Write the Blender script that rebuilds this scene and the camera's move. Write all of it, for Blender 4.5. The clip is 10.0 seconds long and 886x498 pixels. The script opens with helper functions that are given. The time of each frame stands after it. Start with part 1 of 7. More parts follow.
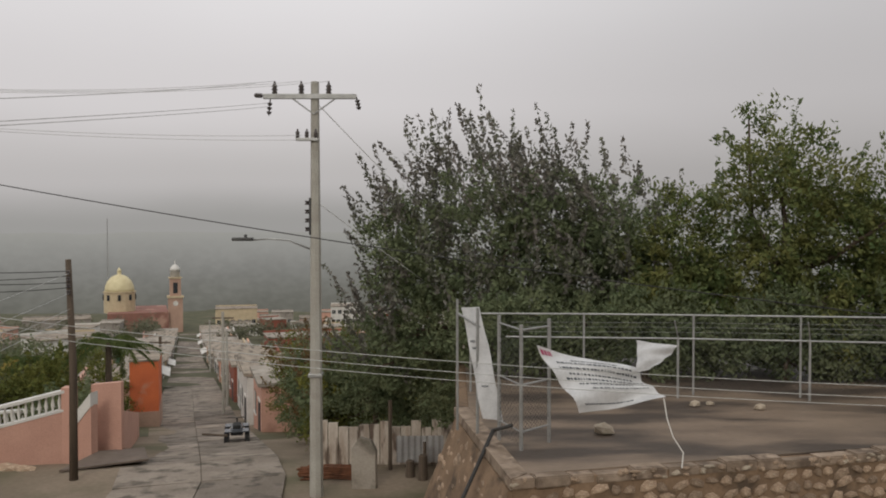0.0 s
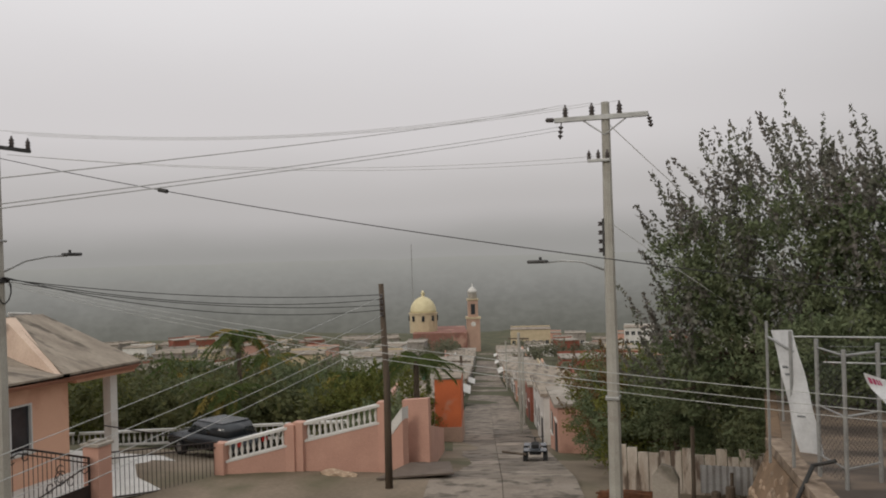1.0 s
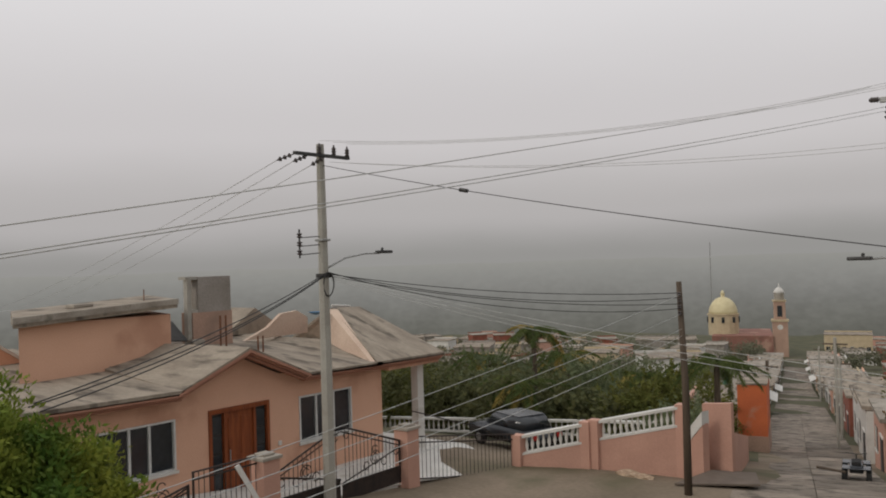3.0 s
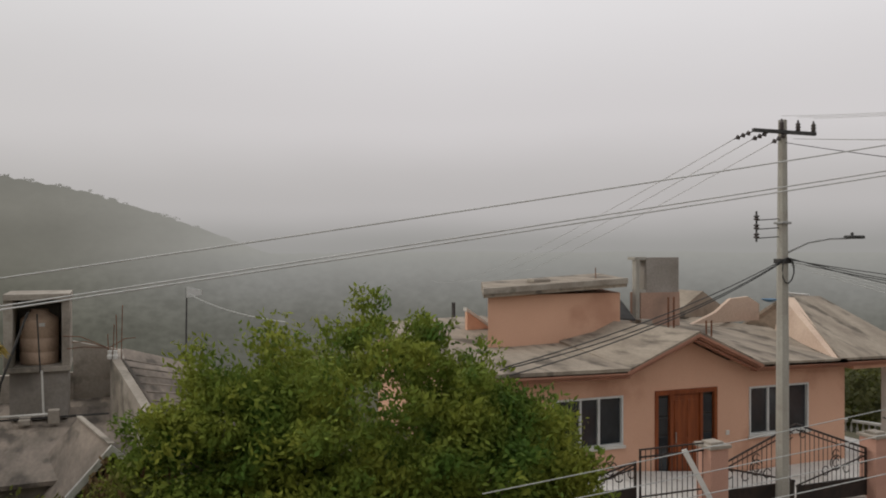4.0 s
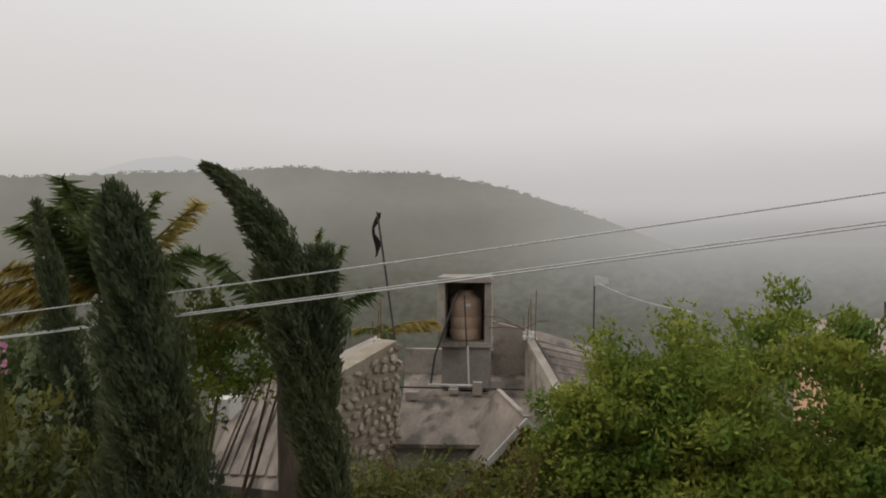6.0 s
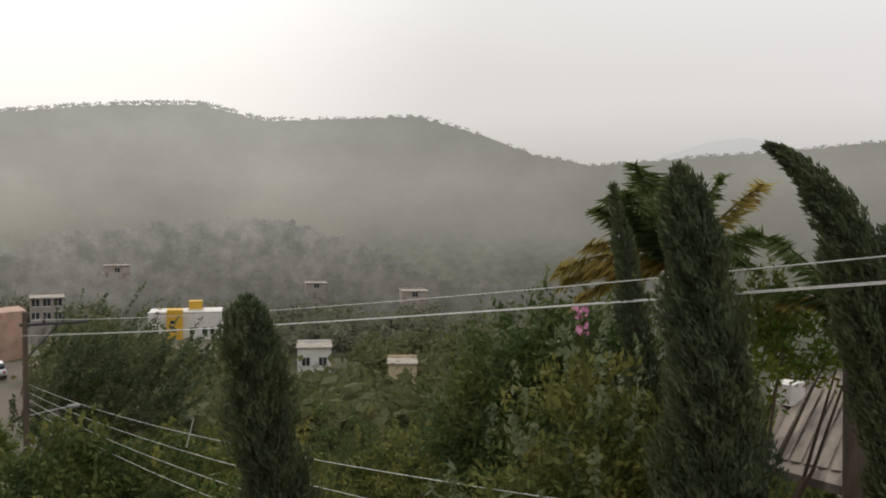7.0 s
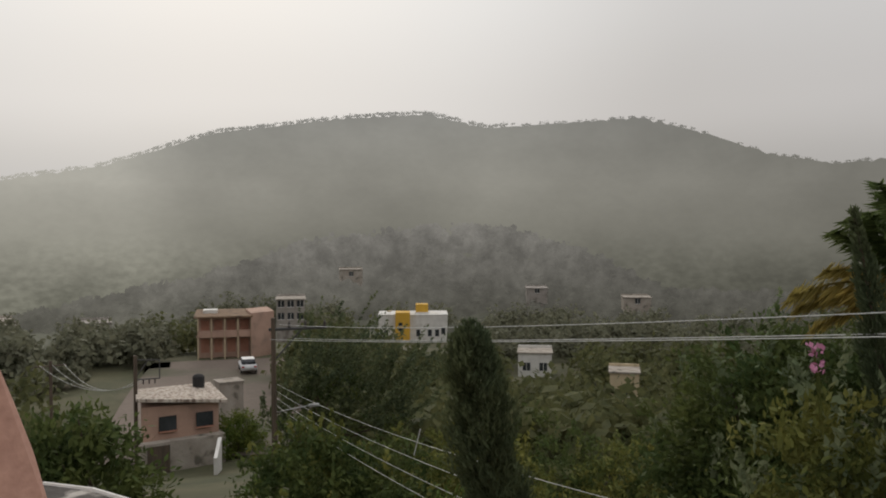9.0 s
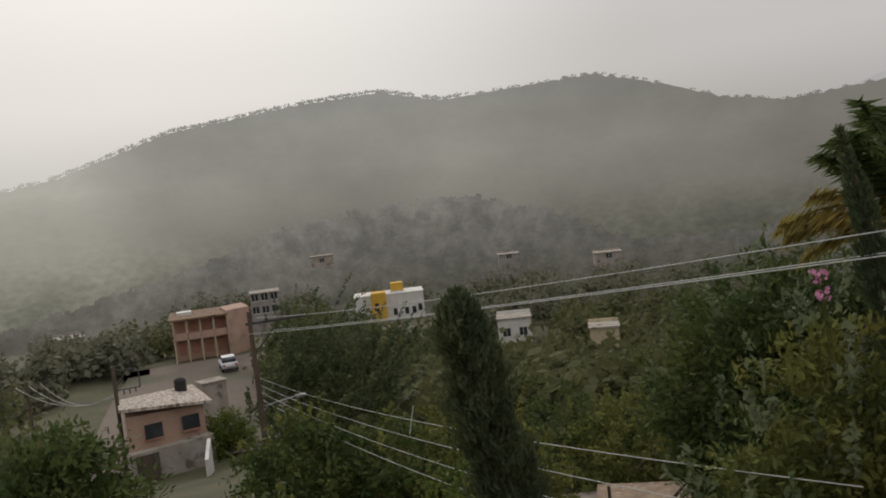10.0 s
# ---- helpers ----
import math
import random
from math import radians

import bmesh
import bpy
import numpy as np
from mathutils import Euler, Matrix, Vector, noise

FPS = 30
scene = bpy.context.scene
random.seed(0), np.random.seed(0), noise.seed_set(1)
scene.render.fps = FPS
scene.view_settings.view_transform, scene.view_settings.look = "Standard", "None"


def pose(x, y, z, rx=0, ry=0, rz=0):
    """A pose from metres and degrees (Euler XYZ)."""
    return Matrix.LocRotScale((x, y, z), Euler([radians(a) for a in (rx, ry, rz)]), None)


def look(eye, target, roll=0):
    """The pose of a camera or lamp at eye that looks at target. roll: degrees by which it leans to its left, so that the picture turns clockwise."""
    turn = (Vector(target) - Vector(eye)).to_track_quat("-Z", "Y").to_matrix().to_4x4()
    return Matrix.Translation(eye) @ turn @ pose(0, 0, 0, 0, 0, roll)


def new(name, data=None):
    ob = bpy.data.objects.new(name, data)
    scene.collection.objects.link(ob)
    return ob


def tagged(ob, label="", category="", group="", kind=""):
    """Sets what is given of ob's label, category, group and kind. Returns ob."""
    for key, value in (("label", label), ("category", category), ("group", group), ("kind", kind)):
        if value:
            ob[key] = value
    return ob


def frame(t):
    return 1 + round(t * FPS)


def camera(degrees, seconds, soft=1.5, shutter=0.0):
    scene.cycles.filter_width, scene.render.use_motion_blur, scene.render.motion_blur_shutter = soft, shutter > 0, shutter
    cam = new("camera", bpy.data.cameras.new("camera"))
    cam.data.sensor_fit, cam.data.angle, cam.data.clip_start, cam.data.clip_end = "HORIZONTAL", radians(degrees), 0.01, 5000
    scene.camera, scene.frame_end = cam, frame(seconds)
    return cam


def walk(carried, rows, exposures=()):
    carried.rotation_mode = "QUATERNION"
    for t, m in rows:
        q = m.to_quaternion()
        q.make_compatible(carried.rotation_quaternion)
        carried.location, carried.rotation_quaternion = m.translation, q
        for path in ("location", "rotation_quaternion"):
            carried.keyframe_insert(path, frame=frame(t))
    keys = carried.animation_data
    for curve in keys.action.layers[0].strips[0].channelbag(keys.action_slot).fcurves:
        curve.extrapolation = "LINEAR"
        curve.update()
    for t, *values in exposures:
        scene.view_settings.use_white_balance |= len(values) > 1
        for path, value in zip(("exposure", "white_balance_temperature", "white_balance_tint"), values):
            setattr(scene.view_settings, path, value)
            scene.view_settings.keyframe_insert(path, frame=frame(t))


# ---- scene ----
cam = camera(55.76, 10.0, soft=1.9)
# seconds, eye in metres, yaw, pitch and roll in degrees
PATH = [
    (0, 0.239, 0.009, 7.710, -1.20, -1.49, 0.09),
    (0.5, 0.227, 0.028, 7.724, 1.25, -1.53, 1.78),
    (1, 0.143, 0.035, 7.727, 18.47, 0.24, 1.69),
    (1.5, 0.080, 0.004, 7.741, 32.57, 1.27, 1.39),
    (2, 0.118, 0.099, 7.703, 29.94, 1.35, 1.53),
    (2.2, 0.108, 0.145, 7.666, 25.28, 0.76, 1.34),
    (3.3, -0.041, 0.042, 7.684, 49.24, 0.46, 1.32),
    (3.5, -0.180, -0.125, 7.673, 57.40, 0.08, 0.73),
    (4, -0.214, -0.028, 7.695, 67.88, -0.09, 0.03),
    (4.5, -0.182, -0.036, 7.697, 73.26, -0.09, -1.31),
    (5, -0.192, -0.075, 7.708, 75.97, -0.24, -2.20),
    (5.5, -0.184, -0.084, 7.724, 82.90, -0.43, -0.98),
    (5.7, -0.161, -0.084, 7.688, 86.36, -0.59, -0.51),
    (6.8, -0.085, -0.038, 7.507, 126.57, -1.76, -0.85),
    (7, 0.119, 0.049, 7.585, 132.32, -2.14, -0.48),
    (7.5, 0.212, 0.176, 7.704, 139.36, -0.56, -0.79),
    (8, 0.345, 0.192, 7.637, 141.13, 0.85, -0.63),
    (8.5, 0.253, 0.182, 7.739, 143.75, -0.41, -0.75),
    (9, 0.200, 0.157, 7.833, 147.31, -1.91, 0.05),
    (9.5, 0.097, -0.244, 7.695, 148.16, -6.48, -1.16),
    (10, 0.057, -0.249, 7.739, 144.87, -3.76, 6.27)]
walk(cam, [(t, pose(x, y, z, 90 + p, r, w)) for t, x, y, z, w, p, r in PATH],
     exposures=[(0.0, 0.1), (1.0, 0.07), (1.5, 0.04), (2.0, -0.1), (3.5, 0.03), (4.5, 0.08), (5.5, 0.14), (6.8, 0.46), (7.2, 0.38), (7.6, 0.16), (8.0, 0.05), (9.0, 0.02), (10.0, 0.02)])

# ---- world and sun ----
SUN_BEARING, SUN_HEIGHT = 163.0, 30.0
world = bpy.data.worlds.new("overcast_sky")
scene.world = world
world.use_nodes = True
wt = world.node_tree
bg = wt.nodes["Background"]


def wnode(kind, **inputs):
    n = wt.nodes.new(kind)
    for k, v in inputs.items():
        n.inputs[k].default_value = v
    return n


sky = wt.nodes.new("ShaderNodeTexSky")
sky.sky_type, sky.sun_disc = "NISHITA", False
sky.sun_elevation, sky.sun_rotation = radians(SUN_HEIGHT), radians(-SUN_BEARING)
sky.air_density, sky.dust_density = 2.0, 5.0
coord = wt.nodes.new("ShaderNodeTexCoord")
split = wt.nodes.new("ShaderNodeSeparateXYZ")
wt.links.new(coord.outputs["Generated"], split.inputs[0])
# cloud layer: brighter overhead, murky at the horizon
clouds = wt.nodes.new("ShaderNodeTexNoise")
clouds.inputs["Scale"].default_value, clouds.inputs["Detail"].default_value = 2.2, 5.0
stretch = wt.nodes.new("ShaderNodeMapping")
stretch.inputs["Scale"].default_value = (1, 1, 3.0)
wt.links.new(coord.outputs["Generated"], stretch.inputs[0])
wt.links.new(stretch.outputs[0], clouds.inputs["Vector"])
lift = wt.nodes.new("ShaderNodeMath")
lift.operation = "MULTIPLY_ADD"
lift.inputs[1].default_value, lift.inputs[2].default_value = 0.05, -0.025
wt.links.new(clouds.outputs["Fac"], lift.inputs[0])
height = wt.nodes.new("ShaderNodeMath")
wt.links.new(split.outputs["Z"], height.inputs[0])
wt.links.new(lift.outputs[0], height.inputs[1])


def sky_ramp(stops):
    r = wt.nodes.new("ShaderNodeValToRGB")
    r.color_ramp.interpolation = "EASE"
    el = r.color_ramp.elements
    while len(el) < len(stops):
        el.new(0.5)
    for e, (p, c) in zip(el, stops):
        e.position, e.color = p, (*c, 1)
    wt.links.new(height.outputs[0], r.inputs[0])
    return r


town_sky = sky_ramp([(0.0, (0.305, 0.298, 0.288)), (0.055, (0.45, 0.432, 0.43)), (0.15, (0.59, 0.565, 0.572)), (0.34, (0.745, 0.725, 0.735)), (0.9, (0.92, 0.92, 0.93))])
hill_sky = sky_ramp([(0.0, (0.32, 0.31, 0.295)), (0.05, (0.40, 0.39, 0.378)), (0.14, (0.50, 0.485, 0.478)), (0.30, (0.58, 0.57, 0.565)), (0.9, (0.86, 0.86, 0.87))])
side = wt.nodes.new("ShaderNodeMapRange")
side.interpolation_type = "SMOOTHSTEP"
side.inputs["From Min"].default_value, side.inputs["From Max"].default_value = 0.45, -0.75
wt.links.new(split.outputs["Y"], side.inputs["Value"])
both = wt.nodes.new("ShaderNodeMix")
both.data_type = "RGBA"
wt.links.new(side.outputs[0], both.inputs["Factor"])
# thicker cloud to the east
east = wt.nodes.new("ShaderNodeMapRange")
east.interpolation_type = "SMOOTHSTEP"
east.inputs["From Min"].default_value, east.inputs["From Max"].default_value, east.inputs["To Min"].default_value, east.inputs["To Max"].default_value = -0.15, 0.5, 1.0, 0.76
wt.links.new(split.outputs["X"], east.inputs["Value"])
thick = wt.nodes.new("ShaderNodeVectorMath")
thick.operation = "SCALE"
wt.links.new(town_sky.outputs[0], thick.inputs[0])
wt.links.new(east.outputs[0], thick.inputs["Scale"])
wt.links.new(thick.outputs[0], both.inputs["A"])
wt.links.new(hill_sky.outputs[0], both.inputs["B"])
# brighter cloud round the hidden sun
aim = wt.nodes.new("ShaderNodeVectorMath")
aim.operation = "DOT_PRODUCT"
aim.inputs[1].default_value = (-math.sin(radians(SUN_BEARING)) * math.cos(radians(18)), math.cos(radians(SUN_BEARING)) * math.cos(radians(18)), math.sin(radians(18)))
wt.links.new(coord.outputs["Generated"], aim.inputs[0])
halo = wt.nodes.new("ShaderNodeMapRange")
halo.interpolation_type = "SMOOTHSTEP"
halo.inputs["From Min"].default_value, halo.inputs["From Max"].default_value, halo.inputs["To Max"].default_value = 0.84, 1.0, 0.19
wt.links.new(aim.outputs["Value"], halo.inputs["Value"])
glow = wt.nodes.new("ShaderNodeMix")
glow.data_type, glow.blend_type = "RGBA", "ADD"
glow.inputs["B"].default_value = (0.94, 0.98, 1.0, 1)
wt.links.new(halo.outputs[0], glow.inputs["Factor"])
wt.links.new(both.outputs["Result"], glow.inputs["A"])
thin = wt.nodes.new("ShaderNodeMix")
thin.data_type, thin.blend_type = "RGBA", "ADD"
thin.inputs["Factor"].default_value = 0.004
wt.links.new(glow.outputs["Result"], thin.inputs["A"])
wt.links.new(sky.outputs[0], thin.inputs["B"])
wt.links.new(thin.outputs["Result"], bg.inputs["Color"])
bg.inputs["Strength"].default_value = 1.0

sun = new("sun", bpy.data.lights.new("sun", "SUN"))
sun.data.energy, sun.data.angle, sun.data.color = 0.7, radians(14), (1.0, 0.93, 0.83)
sun.matrix_world = look((-60 * math.sin(radians(SUN_BEARING)), 60 * math.cos(radians(SUN_BEARING)), 60 * math.tan(radians(SUN_HEIGHT))), (0, 0, 0))


# ---- materials ----
def stuff_of(name, a, b, scale=3.0, rough=0.85, bump=0.3, fine=40.0, metal=0.0, spots=None, spot_scale=0.7, spot_at=0.55, vary=0.0, island=0.0, stretch=(1, 1, 1), through_light=0.0, spec=0.3):
    """Two colours mixed by broad and fine noise, with stains, relief and a difference from piece to piece."""
    m = bpy.data.materials.new(name)
    m.use_nodes = True
    nt = m.node_tree
    p = nt.nodes["Principled BSDF"]
    p.inputs["Roughness"].default_value, p.inputs["Metallic"].default_value, p.inputs["Specular IOR Level"].default_value = rough, metal, spec
    tc = nt.nodes.new("ShaderNodeTexCoord")
    mp = nt.nodes.new("ShaderNodeMapping")
    mp.inputs["Scale"].default_value = stretch
    nt.links.new(tc.outputs["Object"], mp.inputs[0])

    def noise_at(s, detail):
        n = nt.nodes.new("ShaderNodeTexNoise")
        n.inputs["Scale"].default_value, n.inputs["Detail"].default_value = s, detail
        nt.links.new(mp.outputs[0], n.inputs["Vector"])
        return n

    def mixed(fac, x, y, blend="MIX"):
        n = nt.nodes.new("ShaderNodeMix")
        n.data_type, n.blend_type = "RGBA", blend
        for s, v in (("Factor", fac), ("A", x), ("B", y)):
            if isinstance(v, (int, float)):
                n.inputs[s].default_value = v
            elif isinstance(v, tuple):
                n.inputs[s].default_value = (*v, 1)
            else:
                nt.links.new(v, n.inputs[s])
        return n.outputs["Result"]

    broad, grain = noise_at(scale, 4), noise_at(fine, 3)
    ramp = nt.nodes.new("ShaderNodeMapRange")
    ramp.inputs["From Min"].default_value, ramp.inputs["From Max"].default_value = 0.35, 0.65
    nt.links.new(broad.outputs["Fac"], ramp.inputs["Value"])
    col = mixed(ramp.outputs[0], a, b)
    col = mixed(0.25, col, grain.outputs["Fac"], "OVERLAY")
    if spots:
        sp = noise_at(spot_scale, 6)
        cut = nt.nodes.new("ShaderNodeMapRange")
        cut.inputs["From Min"].default_value, cut.inputs["From Max"].default_value = spot_at, spot_at + 0.12
        nt.links.new(sp.outputs["Fac"], cut.inputs["Value"])
        col = mixed(cut.outputs[0], col, spots)
    for amount, node, socket in ((vary, "ShaderNodeObjectInfo", "Random"), (island, "ShaderNodeNewGeometry", "Random Per Island")):
        if amount:
            src = nt.nodes.new(node)
            hs = nt.nodes.new("ShaderNodeHueSaturation")
            mr = nt.nodes.new("ShaderNodeMapRange")
            mr.inputs["To Min"].default_value, mr.inputs["To Max"].default_value = 1 - amount, 1 + amount
            nt.links.new(src.outputs[socket], mr.inputs["Value"])
            nt.links.new(mr.outputs[0], hs.inputs["Value"])
            nt.links.new(col, hs.inputs["Color"])
            col = hs.outputs["Color"]
    nt.links.new(col, p.inputs["Base Color"])
    if bump:
        bp = nt.nodes.new("ShaderNodeBump")
        bp.inputs["Strength"].default_value, bp.inputs["Distance"].default_value = bump, 0.02
        nt.links.new(grain.outputs["Fac"], bp.inputs["Height"])
        nt.links.new(bp.outputs[0], p.inputs["Normal"])
    if through_light:
        tl = nt.nodes.new("ShaderNodeBsdfTranslucent")
        nt.links.new(col, tl.inputs["Color"])
        mx = nt.nodes.new("ShaderNodeMixShader")
        mx.inputs[0].default_value = through_light
        nt.links.new(p.outputs[0], mx.inputs[1])
        nt.links.new(tl.outputs[0], mx.inputs[2])
        nt.links.new(mx.outputs[0], nt.nodes["Material Output"].inputs[0])
    return m


LEAF = dict(rough=0.6, bump=0, fine=6, scale=1.1, island=0.24, through_light=0.22, spec=0.06)
M = dict(
    soil=stuff_of("soil", (0.235, 0.185, 0.135), (0.17, 0.135, 0.095), 0.35, 0.95, 0.5, 6, spots=(0.115, 0.105, 0.062), spot_scale=0.2, spot_at=0.49),
    road=stuff_of("worn_concrete_road", (0.275, 0.232, 0.19), (0.19, 0.157, 0.125), 0.8, 0.9, 0.8, 11, spots=(0.10, 0.084, 0.066), spot_scale=1.3, spot_at=0.52, vary=0.28),
    dust=stuff_of("dusty_lane", (0.17, 0.135, 0.11), (0.125, 0.10, 0.08), 0.06, 0.95, 0.4, 3, spots=(0.09, 0.085, 0.055), spot_scale=0.08, spot_at=0.55),
    concrete=stuff_of("pole_concrete", (0.40, 0.385, 0.34), (0.33, 0.31, 0.27), 1.5, 0.85, 0.3, 30, spots=(0.27, 0.24, 0.2), spot_scale=1.2, spot_at=0.58),
    roof_slab=stuff_of("weathered_roof_slab", (0.34, 0.288, 0.228), (0.24, 0.20, 0.158), 1.1, 0.95, 0.7, 9, spots=(0.12, 0.10, 0.08), spot_scale=1.0, spot_at=0.52, stretch=(0.55, 1.6, 1)),
    sooty_roof=stuff_of("rain_blackened_roof", (0.26, 0.215, 0.175), (0.165, 0.138, 0.112), 1.3, 0.95, 0.8, 8, spots=(0.09, 0.076, 0.062), spot_scale=1.2, spot_at=0.5, stretch=(0.5, 1.8, 1)),
    old_plaster=stuff_of("stained_plaster", (0.38, 0.34, 0.29), (0.27, 0.235, 0.195), 0.8, 0.95, 0.5, 14, spots=(0.14, 0.125, 0.1), spot_scale=1.1, spot_at=0.55),
    peach=stuff_of("peach_plaster", (0.69, 0.415, 0.29), (0.63, 0.37, 0.255), 0.5, 0.85, 0.25, 30, spots=(0.53, 0.295, 0.20), spot_scale=0.5, spot_at=0.56),
    pale_peach=stuff_of("pale_weathered_peach", (0.60, 0.46, 0.36), (0.52, 0.385, 0.30), 0.6, 0.9, 0.3, 14, spots=(0.42, 0.33, 0.265), spot_scale=0.7, spot_at=0.56),
    peach_trim=stuff_of("peach_cornice", (0.44, 0.22, 0.15), (0.36, 0.18, 0.125), 1.0, 0.85, 0.2, 25),
    pink=stuff_of("pink_plaster", (0.55, 0.32, 0.245), (0.49, 0.28, 0.215), 0.9, 0.85, 0.3, 30, spots=(0.36, 0.2, 0.15), spot_scale=0.6, spot_at=0.6),
    # salmon plaster, its colour also dulled to put mist on the valley houses
    faded=stuff_of("faded_hazed_salmon_plaster", (0.43, 0.285, 0.215), (0.36, 0.235, 0.18), 0.6, 0.9, 0.3, 16, spots=(0.29, 0.2, 0.155), spot_scale=0.5, spot_at=0.55),
    orange=stuff_of("orange_paint", (0.56, 0.145, 0.055), (0.47, 0.12, 0.05), 0.8, 0.85, 0.3, 20, spots=(0.42, 0.2, 0.13), spot_scale=0.9, spot_at=0.55),
    white=stuff_of("white_paint", (0.66, 0.64, 0.6), (0.56, 0.54, 0.5), 0.9, 0.75, 0.2, 25, spots=(0.4, 0.37, 0.32), spot_scale=0.8, spot_at=0.62),
    cream=stuff_of("cream_plaster", (0.55, 0.45, 0.3), (0.47, 0.38, 0.25), 0.7, 0.85, 0.2, 20),
    grey_block=stuff_of("grey_block_wall", (0.33, 0.3, 0.27), (0.25, 0.225, 0.195), 0.8, 0.9, 0.4, 12, spots=(0.16, 0.14, 0.12), spot_scale=0.6),
    yellow=stuff_of("yellow_paint", (0.62, 0.37, 0.05), (0.55, 0.32, 0.04), 0.6, 0.7, 0.1, 20),
    # church dome and nave: colours paled to put the mist on them
    dome=stuff_of("yellow_glazed_dome", (0.66, 0.58, 0.36), (0.58, 0.50, 0.30), 0.6, 0.7, 0.2, 20),
    church_stone=stuff_of("pink_church_stone", (0.46, 0.31, 0.235), (0.38, 0.25, 0.19), 0.4, 0.9, 0.2, 10),
    nave_red=stuff_of("haze_paled_red_nave", (0.27, 0.13, 0.10), (0.22, 0.11, 0.085), 0.3, 0.9, 0.2, 6, spots=(0.4, 0.25, 0.19), spot_scale=0.2, spot_at=0.55),
    rust_red=stuff_of("rust_red_paint", (0.27, 0.09, 0.06), (0.21, 0.075, 0.05), 0.5, 0.85, 0.2, 10),
    stone=stuff_of("field_stone", (0.36, 0.265, 0.185), (0.25, 0.175, 0.12), 3.0, 0.9, 0.6, 20, spots=(0.46, 0.39, 0.3), spot_scale=4.0, spot_at=0.58, vary=0.35),
    pale_stone=stuff_of("pale_rubble_stone", (0.42, 0.355, 0.275), (0.33, 0.27, 0.2), 3.0, 0.9, 0.6, 20, spots=(0.5, 0.45, 0.38), spot_scale=4.0, spot_at=0.58, vary=0.25),
    soot=stuff_of("sooty_cement", (0.10, 0.09, 0.08), (0.055, 0.05, 0.045), 4.0, 0.95, 0.5, 30, spots=(0.42, 0.39, 0.35), spot_scale=7.0, spot_at=0.54),
    mortar=stuff_of("earthy_mortar", (0.245, 0.165, 0.105), (0.165, 0.11, 0.07), 1.6, 0.95, 0.7, 16, spots=(0.09, 0.065, 0.045), spot_scale=1.4),
    edge_stone=stuff_of("worn_stone_coping", (0.31, 0.24, 0.18), (0.19, 0.14, 0.10), 2.6, 0.9, 0.9, 10, spots=(0.13, 0.095, 0.07), spot_scale=3.0, spot_at=0.52, vary=0.2),
    yard=stuff_of("wet_yard_floor", (0.23, 0.17, 0.122), (0.15, 0.11, 0.08), 0.6, 0.5, 0.4, 9, spots=(0.07, 0.052, 0.04), spot_scale=0.4, spot_at=0.49, stretch=(0.7, 2, 1), spec=0.5),
    galv=stuff_of("galvanised_steel", (0.42, 0.42, 0.41), (0.33, 0.33, 0.32), 3, 0.5, 0.1, 40, metal=0.7),
    steel_dark=stuff_of("dark_steel", (0.09, 0.088, 0.085), (0.06, 0.058, 0.056), 3, 0.6, 0.1, 30, metal=0.4),
    porcelain=stuff_of("brown_porcelain", (0.10, 0.085, 0.08), (0.07, 0.06, 0.058), 6, 0.35, 0, 30),
    cable=stuff_of("black_cable", (0.05, 0.048, 0.046), (0.035, 0.034, 0.033), 4, 0.7, 0, 20),
    bare_wire=stuff_of("bare_aluminium_wire", (0.5, 0.5, 0.48), (0.4, 0.4, 0.38), 4, 0.5, 0, 20, metal=0.3),
    grey_wire=stuff_of("weathered_wire", (0.56, 0.56, 0.54), (0.48, 0.48, 0.46), 4, 0.6, 0, 20),
    iron=stuff_of("black_wrought_iron", (0.035, 0.03, 0.028), (0.055, 0.04, 0.034), 4, 0.6, 0.2, 40, metal=0.3),
    rust=stuff_of("rusty_iron", (0.2, 0.085, 0.045), (0.12, 0.055, 0.032), 5, 0.9, 0.3, 40),
    wood_door=stuff_of("varnished_cedar", (0.27, 0.075, 0.025), (0.19, 0.05, 0.018), 2.0, 0.45, 0.2, 30, stretch=(4, 4, 0.6)),
    old_wood=stuff_of("weathered_wood", (0.12, 0.09, 0.065), (0.075, 0.058, 0.044), 2, 0.9, 0.5, 25, stretch=(4, 4, 0.4)),
    pane=stuff_of("dark_window_glass", (0.035, 0.04, 0.045), (0.025, 0.028, 0.032), 1, 0.12, 0, 5, spec=0.6),
    alu=stuff_of("white_aluminium", (0.62, 0.62, 0.6), (0.55, 0.55, 0.53), 3, 0.5, 0, 30),
    tank=stuff_of("beige_plastic_tank", (0.46, 0.33, 0.24), (0.40, 0.285, 0.205), 1.5, 0.6, 0.1, 20, spots=(0.33, 0.23, 0.165), spot_scale=2.0),
    rag=stuff_of("black_rag", (0.03, 0.032, 0.034), (0.05, 0.05, 0.052), 6, 0.9, 0.2, 30),
    banner=stuff_of("white_tarpaulin", (0.70, 0.70, 0.70), (0.60, 0.60, 0.6), 3, 0.6, 0.2, 20, through_light=0.25),
    ink=stuff_of("dark_print", (0.06, 0.07, 0.08), (0.09, 0.1, 0.11), 6, 0.7, 0, 20),
    ink_red=stuff_of("magenta_print", (0.45, 0.08, 0.16), (0.38, 0.07, 0.14), 6, 0.7, 0, 20),
    tin=stuff_of("corrugated_tin", (0.42, 0.42, 0.42), (0.3, 0.29, 0.28), 1.4, 0.5, 0.1, 20, metal=0.5),
    flaked_lime=stuff_of("flaking_limewash", (0.56, 0.50, 0.43), (0.38, 0.31, 0.25), 1.6, 0.95, 0.5, 16, spots=(0.15, 0.11, 0.085), spot_scale=1.9, spot_at=0.51, stretch=(2.5, 2.5, 0.6)),
